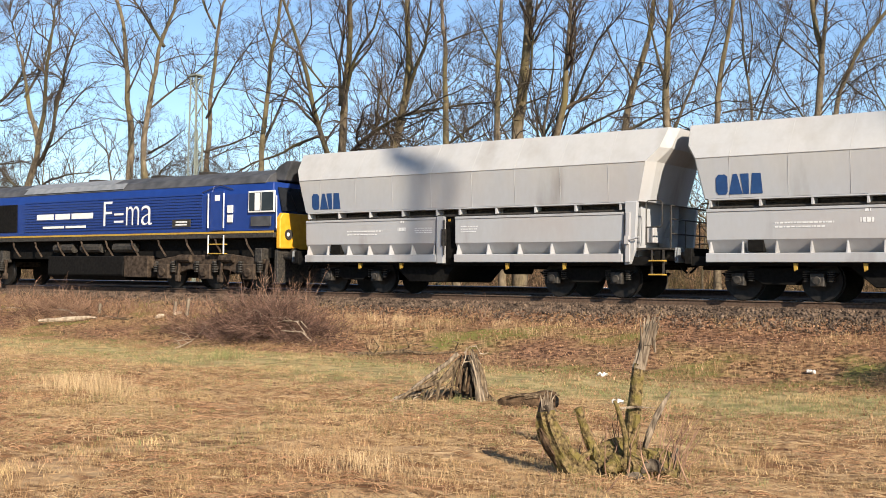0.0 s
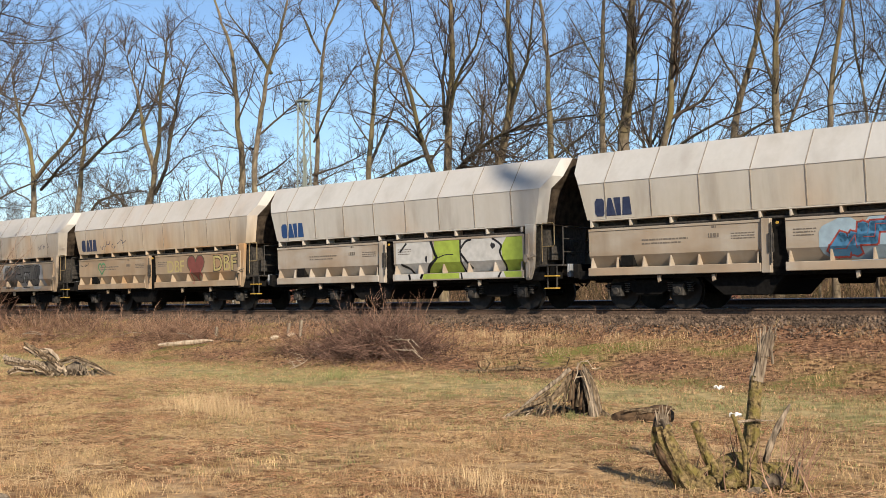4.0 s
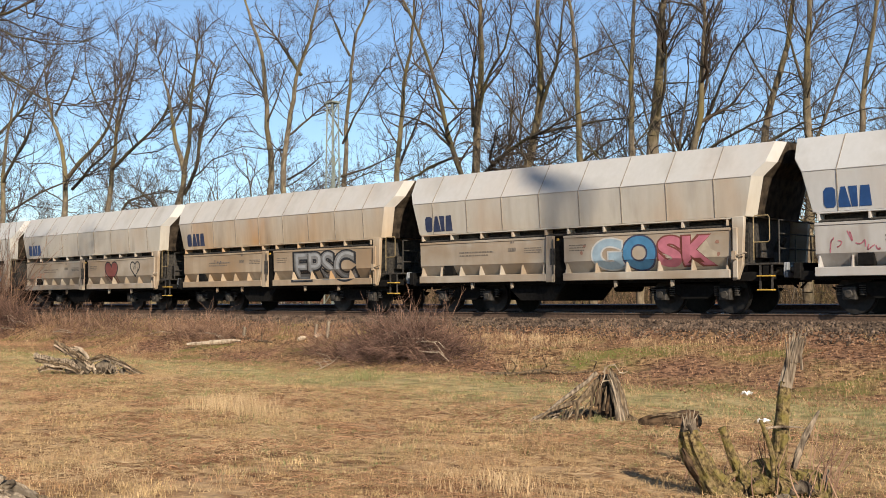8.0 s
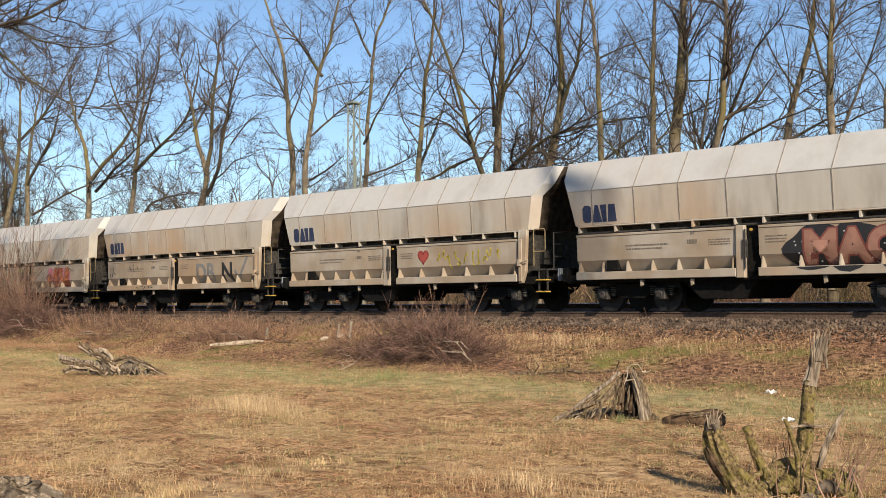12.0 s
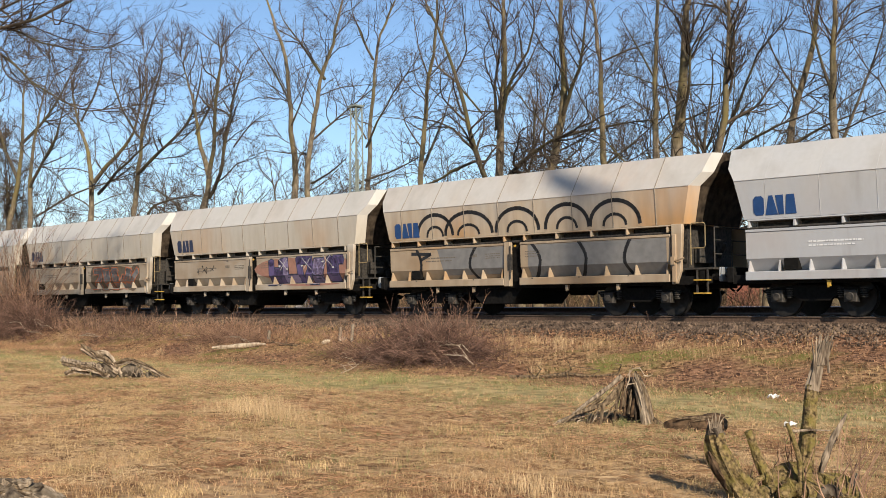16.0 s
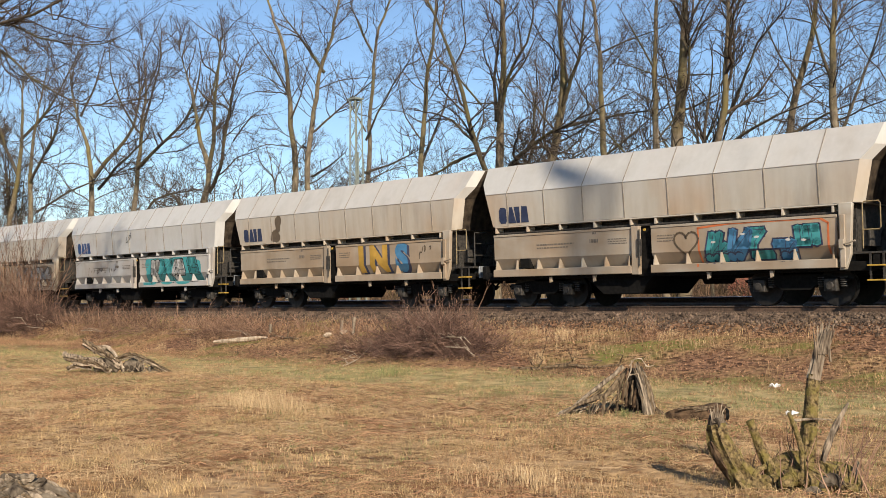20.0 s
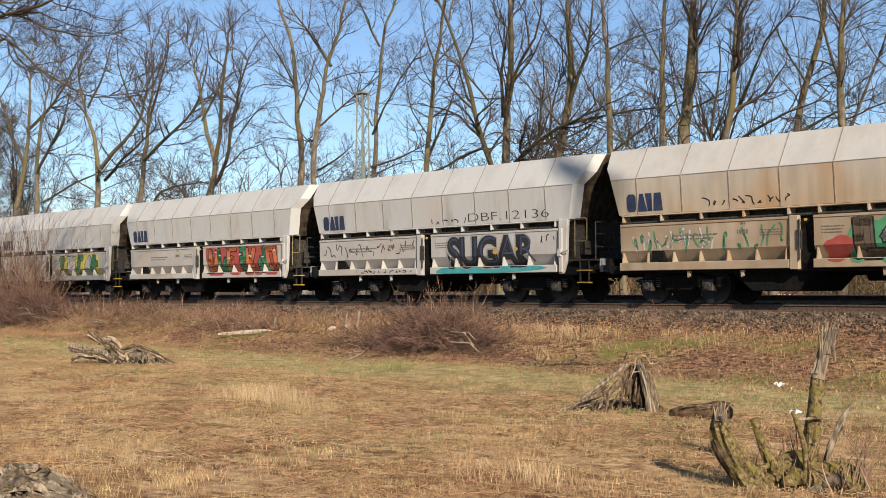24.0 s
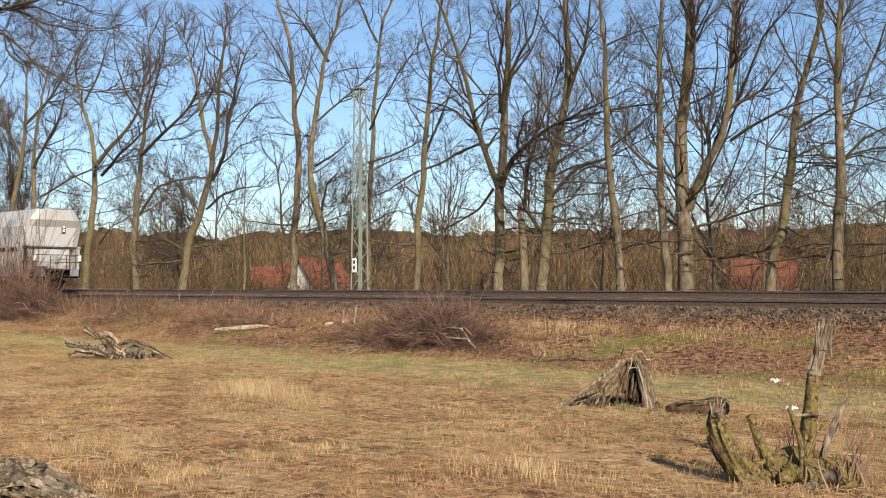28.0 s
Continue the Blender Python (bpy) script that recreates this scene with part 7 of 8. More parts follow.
def mast(x, y, top):
    z0 = RAIL - 0.4
    m = empty("lattice_mast", Matrix.Translation((x, y, z0)))
    tagged(m, "grey-green steel lattice mast beside the track", "mast")
    H = top - z0
    a, b = 0.26, 0.17
    for sx in (-1, 1):
        for sy in (-1, 1):
            part("corner_post", Geo().tube([(sx * a, sy * a, 0), (sx * b, sy * b, H)], 0.035, 4).bm(), M_MAST, m)
    n = 16
    for i in range(n):
        h0, h1 = H * i / n, H * (i + 1) / n
        k0, k1 = a + (b - a) * i / n, a + (b - a) * (i + 1) / n
        s = 1 if i % 2 else -1
        for sy in (-1, 1):
            part("brace", Geo().tube([(-s * k0, sy * k0, h0), (s * k1, sy * k1, h1)], 0.018, 4).bm(), M_MAST, m)
            part("brace", Geo().tube([(sy * k0, -s * k0, h0), (sy * k1, s * k1, h1)], 0.018, 4).bm(), M_MAST, m)
    part("cap", Geo().box(-0.25, 0.25, -0.25, 0.25, H, H + 0.08).bm(0.01), M_MAST, m)
    part("cable_pipe", Geo().tube([(0.34, -0.2, 0), (0.34, -0.2, H * 0.75)], 0.03, 6).bm(), M_MAST, m)
    sign = part("sign", Geo().box(-0.13, 0.13, -0.32, -0.29, 1.35, 1.95).bm(0.005), M_WHITE, m, "small white distance sign")
    for z in (1.48, 1.72):
        part("sign_bar", Geo().box(-0.05, 0.05, -0.326, -0.319, z, z + 0.14).bm(), M_BLACK, sign)


mast(-36.3, 32.0, 10.1)
# ---------------------------------------------------------------- field growth


def blades(name, xs, ys, hs, widths, bendy, material, label, seed, flat=0.0):
    """Grass: a tapered, bent blade at each place."""
    rng = np.random.default_rng(seed)
    n = len(xs)
    zs = np.array([ground_z(a, b) for a, b in zip(xs, ys)]) - 0.01
    a = rng.uniform(0, 6.283, n)
    side = np.stack([np.cos(a), np.sin(a), np.zeros(n)], -1) * (widths / 2)[:, None]
    b = rng.uniform(0, 6.283, n)
    lean = np.stack([np.cos(b), np.sin(b), np.zeros(n)], -1) * (hs * rng.uniform(0.1, 1.0, n) * bendy)[:, None]
    root = np.stack([xs, ys, zs], -1)
    up = np.zeros((n, 3))
    up[:, 2] = hs * (1 - flat * rng.random(n))
    p = np.stack([root - side, root + side, root + up * 0.6 + lean * 0.35 + side * 0.7, root + up * 0.6 + lean * 0.35 - side * 0.7, root + up * 0.9 + lean], 1)
    k = 5 * np.arange(n)[:, None]
    f = np.concatenate([np.array([[0, 1, 2]]) + k, np.array([[0, 2, 3]]) + k, np.array([[3, 2, 4]]) + k])
    return tagged(raw(name, p.reshape(-1, 3), f, material), label, "grass", kind="stuff")


def scatter(n, seed, y0, y1, power=1.0):
    """Places over the visible wedge of the field, denser near the eye."""
    rng = np.random.default_rng(seed)
    d = y0 + (y1 - y0) * rng.random(n) ** power
    s = rng.uniform(0.12, 2.6, n)
    return -s * d, d, rng


def patchy(xs, ys, scale, cut, off):
    return np.array([noise.noise((a * scale, b * scale, off)) > cut for a, b in zip(xs, ys)])


# tufts of short grass: blades that share a root
xs, ys, rng = scatter(22000, 21, 3.2, 17.5, 0.9)
k = patchy(xs, ys, 1.5, -0.06, 51.0) | (rng.random(len(xs)) > 0.72)
xs, ys = xs[k], ys[k]
lush = np.array([0.75 + 0.9 * noise.noise((a * 0.9, b * 0.9, 2.0)) for a, b in zip(xs, ys)])
k = rng.integers(7, 19, len(xs))
tx, ty, tall = np.repeat(xs, k), np.repeat(ys, k), np.repeat(np.clip(lush, 0.12, 1.7), k)
wide = np.repeat(rng.uniform(0.03, 0.10, len(xs)), k)
tx, ty = tx + rng.normal(0, 1, len(tx)) * wide, ty + rng.normal(0, 1, len(tx)) * wide * 0.7
blades("dry_grass", tx, ty, rng.uniform(0.03, 0.125, len(tx)) * tall, rng.uniform(0.0025, 0.0055, len(tx)), 0.85, M_DRY, "short tufted dry grass on the field", 22, 0.3)
xs, ys, rng = scatter(26000, 27, 3.2, 17.5, 0.85)
k = patchy(xs, ys, 1.5, -0.06, 51.0)
xs, ys = xs[k], ys[k]
blades("lying_straw", xs, ys, rng.uniform(0.02, 0.08, len(xs)), rng.uniform(0.003, 0.006, len(xs)), 1.4, M_STRAW, "pale flattened straw lying on the field", 28, 1.15)


def swathe(n, seed, material, label, cut, off, lo, hi, width):
    """Long stalks beaten flat, lying much the same way in each patch."""
    xs, ys, rng = scatter(n, seed, 3.2, 13.8, 0.95)
    k = patchy(xs, ys, 0.55, cut, off)
    xs, ys = xs[k], ys[k]
    n = len(xs)
    a = np.array([0.75 + 1.1 * noise.noise((p * 0.4, q * 0.4, off + 3)) for p, q in zip(xs, ys)]) + rng.normal(0, 0.8, n)
    ln = rng.uniform(lo, hi, n)
    d = np.stack([np.cos(a), np.sin(a)], -1) * ln[:, None]
    ex, ey = xs + d[:, 0], ys + d[:, 1]
    z0 = np.array([ground_z(p, q) for p, q in zip(xs, ys)]) + rng.uniform(0.005, 0.035, n)
    z1 = np.array([ground_z(p, q) for p, q in zip(ex, ey)]) + rng.uniform(0.005, 0.03, n)
    mid = np.stack([(xs + ex) / 2 + rng.normal(0, 0.012, n), (ys + ey) / 2, (z0 + z1) / 2 + rng.uniform(0.0, 0.03, n)], -1)
    P = np.stack([np.stack([xs, ys, z0], -1), mid, np.stack([ex, ey, z1], -1)], 1)
    R = rng.uniform(0.5, 1.2, n) * width
    v, f = tubes(P, R, R * 0.4, 3)
    tagged(raw("flattened_stalks", v, f, material), label, "grass", kind="stuff")


swathe(30000, 61, M_STRAW, "pale stalks beaten flat on the field", 0.0, 21.0, 0.05, 0.20, 0.0024)
swathe(30000, 62, M_LITTER, "dark reddish dead stalks lying on the field", 0.02, 27.0, 0.05, 0.20, 0.0040)
xs, ys, rng = scatter(60000, 23, 3.2, 16.0, 1.0)
k = patchy(xs, ys, 0.8, 0.40, 5.0)
xs, ys = xs[k], ys[k]
blades("tall_dry_grass", xs, ys, rng.uniform(0.05, 0.22, len(xs)) ** 1.0 * np.array([0.5 + 0.9 * abs(noise.noise((a * 2.3, b * 2.3, 41.0))) * 2 for a, b in zip(xs, ys)]), rng.uniform(0.0015, 0.0035, len(xs)), 0.9, M_STRAW, "tufts of taller pale dry grass", 24)
xs, ys, rng = scatter(30000, 29, 3.2, 14.0, 0.9)
k = patchy(xs, ys, 0.45, 0.02, 31.0) & patchy(xs, ys, 2.2, -0.05, 33.0)
xs, ys = xs[k], ys[k]
blades("mossy_grass", xs, ys, rng.uniform(0.015, 0.055, len(xs)), rng.uniform(0.003, 0.006, len(xs)), 1.0, M_GREEN, "thin olive grass between the dry tufts", 30)
xs, ys, rng = scatter(80000, 25, 9.5, 17.8, 0.75)
k = patchy(xs, ys, 0.5, -0.08, 9.0)
xs, ys = xs[k], ys[k]
blades("green_grass", xs, ys, rng.uniform(0.02, 0.07, len(xs)), rng.uniform(0.004, 0.008, len(xs)), 1.0, M_GREEN, "short fresh green grass at the foot of the bank", 26)
# olive tufts in the damper strip before the bank and here and there in the field
xs, ys, rng = scatter(5200, 35, 6.0, 18.2, 0.62)
k = patchy(xs, ys, 0.42, 0.0, 9.0) | ((ys > 13.5) & (rng.random(len(xs)) > 0.55))
xs, ys = xs[k], ys[k]
k = rng.integers(8, 20, len(xs))
wide = np.repeat(rng.uniform(0.03, 0.09, len(xs)), k)
tx, ty = np.repeat(xs, k), np.repeat(ys, k)
tx, ty = tx + rng.normal(0, 1, len(tx)) * wide, ty + rng.normal(0, 1, len(tx)) * wide
blades("olive_tufts", tx, ty, rng.uniform(0.03, 0.10, len(tx)), rng.uniform(0.003, 0.006, len(tx)), 0.9, M_GREEN, "olive-green grass tufts among the dry grass", 36, 0.3)
# the bank: dead stalks, leaf litter
rng = np.random.default_rng(31)
xs = -66 + 66 * rng.random(60000) ** 0.8
ys = rng.uniform(17.2, 22.8, 60000)
k = patchy(xs, ys, 0.45, -0.15, 13.0)
xs, ys = xs[k], ys[k]
blades("dead_stalks", xs, ys, rng.uniform(0.04, 0.22, len(xs)) * np.where(xs < -24, 1.0, 0.55), rng.uniform(0.003, 0.007, len(xs)), 1.3, M_LITTER, "reddish-brown dead stalks on the bank", 32)
xs = -66 + 66 * rng.random(40000) ** 0.8
ys = rng.uniform(17.5, 23.0, 40000)
k = patchy(xs, ys, 0.6, 0.0, 17.0)
xs, ys = xs[k], ys[k]
blades("bank_grass", xs, ys, rng.uniform(0.05, 0.22, len(xs)), rng.uniform(0.003, 0.006, len(xs)), 1.1, M_DRY, "straw-coloured grass on the bank", 34)
# pale standing grass in clumps at the top of the bank, before the ballast
cx_ = np.concatenate([rng.uniform(-20.5, -11.5, 75), rng.uniform(-48, -20.5, 75)])
cy_ = np.where(rng.random(150) > 0.35, rng.uniform(20.3, 22.0, 150), rng.uniform(18.2, 20.3, 150))
k = rng.integers(8, 60, 150)
wide = np.repeat(rng.uniform(0.05, 0.30, 150), k)
tall = np.repeat(rng.uniform(0.10, 0.42, 150), k)
xs, ys = np.repeat(cx_, k), np.repeat(cy_, k)
xs, ys = xs + rng.normal(0, 1, len(xs)) * wide, ys + rng.normal(0, 0.6, len(xs)) * wide
blades("bank_straw", xs, ys, tall * rng.uniform(0.35, 1.0, len(xs)), rng.uniform(0.003, 0.007, len(xs)), 0.75, M_STRAW, "clumps of pale standing straw on the bank", 38)
# fallen leaves
n = 80000
xs = -60 + 60 * rng.random(n) ** 0.8
ys = 15.8 + 6.9 * rng.random(n) ** 0.6
zs = np.array([ground_z(a, b) for a, b in zip(xs, ys)]) + rng.uniform(0.005, 0.05, n)
q = np.array([(-1, -0.6, 0), (1, -0.6, 0.1), (1, 0.6, -0.1), (-1, 0.6, 0.15)])
sz = rng.uniform(0.007, 0.021, n)[:, None, None]
a = rng.uniform(0, 6.28, n)
tl = rng.normal(0, 0.45, (n, 1, 1))
v = q[None] * sz
v = np.stack([v[..., 0] * np.cos(a)[:, None] - v[..., 1] * np.sin(a)[:, None], v[..., 0] * np.sin(a)[:, None] + v[..., 1] * np.cos(a)[:, None], v[..., 2] * 2 + v[..., 0] * tl[..., 0]], -1) + np.stack([xs, ys, zs], -1)[:, None]
tagged(raw("fallen_leaves", v.reshape(-1, 3), np.arange(4 * n).reshape(-1, 4), M_LITTER), "brown fallen leaves along the bank", "leaves", kind="stuff")


# uneven clumps over the whole field: dark reddish weeds, and pale straw
for material, count, seed, label in ((M_LITTER, 1500, 71, "dark clumps of dead weeds on the field"), (M_STRAW, 1100, 72, "pale clumps of bent straw on the field")):
    cx_, cy_, rng = scatter(count, seed, 5.0, 17.3, 0.7)
    k = rng.integers(14, 46, count)
    wide = np.repeat(rng.uniform(0.03, 0.17, count), k)
    tall = np.repeat(rng.uniform(0.05, 0.15, count), k)
    xs, ys = np.repeat(cx_, k), np.repeat(cy_, k)
    xs, ys = xs + rng.normal(0, 1, len(xs)) * wide, ys + rng.normal(0, 0.55, len(xs)) * wide
    blades("weed_clumps", xs, ys, tall * rng.uniform(0.3, 1.0, len(xs)), rng.uniform(0.003, 0.007, len(xs)), 1.2, material, label, seed + 2, 0.5)
# close tufts and stubble round the cut-back stump
rng = np.random.default_rng(37)
cx_, cy_ = rng.uniform(-8.0, -3.6, 620), rng.uniform(5.6, 9.6, 620)
k = rng.integers(8, 30, 620)
wide = np.repeat(rng.uniform(0.02, 0.09, 620), k)
xs, ys = np.repeat(cx_, k), np.repeat(cy_, k)
xs, ys = xs + rng.normal(0, 1, len(xs)) * wide, ys + rng.normal(0, 1, len(xs)) * wide
blades("stubble", xs, ys, rng.uniform(0.03, 0.12, len(xs)), rng.uniform(0.002, 0.004, len(xs)), 1.0, M_DRY, "dry stubble and grass tufts round the stump", 39, 0.4)
# single taller tufts
for k, (x, y, h, n, wide, material, label) in enumerate((
        (-12.95, 9.75, 0.40, 900, 0.26, M_STRAW, "tall pale tuft of dry grass"), (-13.8, 9.85, 0.26, 500, 0.34, M_STRAW, "pale tuft of dry grass"), (-12.15, 9.5, 0.26, 300, 0.26, M_STRAW, "pale tuft of dry grass"),
        (-16.1, 15.0, 0.34, 420, 0.20, M_GREEN, "fresh green tuft of grass"), (-5.9, 7.05, 0.26, 340, 0.15, M_STRAW, "tall pale tuft of dry grass"), (-6.3, 6.8, 0.17, 180, 0.20, M_STRAW, "pale tuft of dry grass"),
        (-5.4, 7.0, 0.16, 160, 0.18, M_STRAW, "pale tuft of dry grass"), (-8.60, 12.20, 0.16, 130, 0.05, M_GREEN, "fresh green tuft of grass in the stump"))):
    rng = np.random.default_rng(500 + k)
    blades("grass_tuft", x + rng.normal(0, wide, n), y + rng.normal(0, wide, n), h * rng.uniform(0.4, 1.0, n), rng.uniform(0.002, 0.004, n), 0.55, material, label, 520 + k)


def brush_pile(x, y, rx, ry, h, n, label, seed, name="brush_pile", long=1.0, thick=0.008, material=None):
    """A heap of thin dead twigs."""
    rng = np.random.default_rng(seed)
    z = ground_z(x, y)
    t = empty(name, Matrix.Translation((x, y, z)))
    tagged(t, label, "brush")
    px_, py_ = rng.normal(0, 0.42, n) * rx, rng.normal(0, 0.42, n) * ry
    top = h * np.maximum(0.06, 1 - (px_ / rx) ** 2 - (py_ / ry) ** 2)
    gz = np.array([ground_z(x + a, y + b) - z for a, b in zip(px_, py_)])
    d = np.stack([rng.normal(0, 1, n), rng.normal(0, 0.7, n), rng.uniform(-0.1, 0.9, n)], -1)
    L = rng.uniform(0.3, 1.1, n) * long
    P = bends(rng, np.stack([px_, py_, gz + top * rng.random(n) ** 1.3], -1), d, L, 4, -0.3, 0.22)
    R = rng.uniform(0.6, 1.3, n) * thick
    P2, L2, R2 = offshoots(rng, P, L, R, 2, 0.1, 1, (0.4, 1.0), (0.3, 0.6), 2, 0.0, 0.15, (0.4, 0.7), 0.004)
    v, f = joined([tubes(P, R, R * 0.5, 3), tubes(P2, R2, R2 * 0.5, 3)])
    tagged(raw("tangle", v, f, material or M_BRUSH, t, "fine brown twigs"), kind="stuff")
    rr = random.Random(seed)
    for i in range(12 if h > 0.5 else 5):
        a, b = rr.uniform(-0.5, 0.6) * rx, rr.uniform(-0.7, 0.1) * ry
        up = h * max(0.15, 1 - (a / rx) ** 2 - (b / ry) ** 2) * rr.uniform(0.4, 0.9)
        ln = rr.uniform(0.25, 0.65) * rx
        bow = rr.uniform(-0.15, 0.2)
        part("branch", Geo().tube([(a, b, up), (a + ln * 0.35, b - 0.1, up + bow), (a + ln * 0.7, b - 0.15, up + bow * 0.8), (a + ln, b - 0.2, max(0.03, up - 0.25))], [thick * 2.2, thick * 2.0, thick * 1.6, thick], 6).bm(), M_PALEWOOD if i % 3 else M_BRUSH, t, "pale dead branch")
    return t


def shoots(x, y, spread, h, n, label, seed, thick=0.010):
    rng = np.random.default_rng(seed)
    t = empty("shrub", Matrix.Translation((x, y, ground_z(x, y))))
    tagged(t, label, "shrub")
    px_, py_ = rng.normal(0, spread * 0.4, n), rng.normal(0, 0.3, n)
    gz = np.array([ground_z(x + a, y + b) for a, b in zip(px_, py_)]) - ground_z(x, y) - 0.03
    L = h * rng.uniform(0.35, 1, n)
    P = bends(rng, np.stack([px_, py_, gz], -1), np.stack([rng.normal(0, 0.45, n), rng.normal(0, 0.3, n), np.ones(n)], -1), L, 5, 0.0, 0.13)
    R = np.full(n, thick)
    P2, L2, R2 = offshoots(rng, P, L, R, 4, 0.2, 1, (0.3, 0.8), (0.2, 0.4), 2, 0.2, 0.12, (0.4, 0.6), 0.003)
    v, f = joined([tubes(P, R, R * 0.3, 4), tubes(P2, R2, R2 * 0.5, 3)])
    tagged(raw("growth", v, f, M_BRUSH, t, "thin bare stems"), kind="stuff")


brush_pile(-18.9, 18.9, 2.2, 1.0, 0.74, 1900, "dark heap of dead brushwood at the foot of the bank", 41, material=M_DARKBRUSH)
brush_pile(-21.6, 19.0, 1.3, 0.6, 0.16, 260, "low tangle of dead brushwood on the bank", 42)
brush_pile(-29.0, 20.3, 2.6, 0.7, 0.22, 420, "reddish tangle of dead stems along the bank", 43)
brush_pile(-36.0, 20.9, 5.5, 0.9, 0.14, 300, "reddish tangle of dead stems beside the field", 44)
brush_pile(-45.5, 21.2, 3.5, 0.9, 1.1, 1500, "tall grey-brown tangle of bare stems", 45, "bare_shrub", 1.5, material=M_DARKBRUSH)
shoots(-19.0, 19.6, 1.5, 1.75, 34, "thin leafless shoots standing in the brushwood", 46)
shoots(-14.2, 21.5, 1.2, 0.8, 10, "sparse thin shoots at the ballast edge", 47)
shoots(-47.2, 21.8, 3.0, 5.4, 130, "tall leafless shrub beside the track", 51, 0.014)
# unseen bush, added for the shadow patch it casts on the bank
brush_pile(-2.6, 17.5, 1.2, 0.9, 1.7, 900, "unseen leafless bush that shades the bank", 52, "bare_shrub")
shoots(-47.0, 22.0, 3.2, 2.8, 110, "leafless shrub beside the track", 48)
shoots(-39.0, 21.6, 6.0, 1.0, 240, "reddish dead stems beside the track", 53)
shoots(-30.0, 21.4, 8.0, 0.7, 280, "thin dead stems on the bank", 49)
shoots(-4.2, 8.5, 0.9, 0.62, 16, "thin leafless shoots round the old trunk", 50)


def ragged(pts, r0, r1, n, seed, ridge=0.12, cap=True):
    """A rough round of wood along points, with ridges along it."""
    rng = np.random.default_rng(seed)
    g = Geo()
    pts = [Vector(p) for p in pts]
    m = len(pts)
    ks = rng.uniform(1 - ridge, 1 + ridge, n)
    vs, fs = [], []
    for i, p in enumerate(pts):
        d = (pts[min(i + 1, m - 1)] - pts[max(i - 1, 0)]).normalized()
        a = d.cross(Vector((0.31, 0.95, 0.05)) if abs(d.y) < 0.9 else Vector((1, 0, 0))).normalized()
        b = d.cross(a)
        r = r0 + (r1 - r0) * i / (m - 1)
        for j in range(n):
            q = 2 * math.pi * j / n
            vs.append(p + (a * math.cos(q) + b * math.sin(q)) * r * ks[j] * (1 + rng.normal(0, ridge * 0.4)))
    for i in range(m - 1):
        fs += [(i * n + j, i * n + (j + 1) % n, (i + 1) * n + (j + 1) % n, (i + 1) * n + j) for j in range(n)]
    if cap:
        fs += [tuple(range(n))[::-1], tuple(range(len(vs) - n, len(vs)))]
    return g.add(vs, fs)


def smooth_line(pts, n):
    """More points along a bent line."""
    out = []
    for i in range(len(pts) - 1):
        p0, p1, p2, p3 = (Vector(pts[max(0, min(len(pts) - 1, i + k))]) for k in (-1, 0, 1, 2))
        for k in range(n):
            t = k / n
            out.append(0.5 * ((2 * p1) + (p2 - p0) * t + (2 * p0 - 5 * p1 + 4 * p2 - p3) * t * t + (3 * p1 - p0 - 3 * p2 + p3) * t ** 3))
    return out + [Vector(pts[-1])]


# unit vectors along the picture plane of the field, for things that lie across the view
AC = Vector((0.715, 0.70, 0))       # to the right as seen
AW = Vector((-0.70, 0.715, 0))      # away from the eye


def at(base, a, up, away=0.0):
    return tuple(AC * a + AW * away + Vector((0, 0, up)))


def gnarl(pts, radii, n=14, seed=1, ridge=0.2, step=6, along=3.0, blunt=True):
    """A weathered length of wood: ridged and knobbly, its girth given at some places along it."""
    line = smooth_line(pts, step)
    m = len(line)
    rs = np.interp(np.linspace(0, 1, m), np.linspace(0, 1, len(radii)), radii)
    vs, fs = [], []
    far_ = 0.0
    for i, p in enumerate(line):
        d = (line[min(i + 1, m - 1)] - line[max(i - 1, 0)]).normalized()
        a = d.cross(Vector((0.31, 0.95, 0.05)) if abs(d.y) < 0.9 else Vector((1, 0, 0))).normalized()
        b = d.cross(a)
        if i:
            far_ += (p - line[i - 1]).length
        for j in range(n):
            q = 2 * math.pi * j / n
            c, e = math.cos(q), math.sin(q)
            k = 1 + ridge * (1.2 * noise.noise((c * 2.6 + seed * 3.7, e * 2.6, far_ * along)) + 0.8 * noise.noise((c * 5.5, e * 5.5 + seed, far_ * along * 1.4)))
            vs.append(p + (a * c + b * e) * rs[i] * k)
    for i in range(m - 1):
        fs += [(i * n + j, i * n + (j + 1) % n, (i + 1) * n + (j + 1) % n, (i + 1) * n + j) for j in range(n)]
    fs += [tuple(range(n))[::-1], tuple(range(len(vs) - n, len(vs)))]
    return Geo().add(vs, fs)


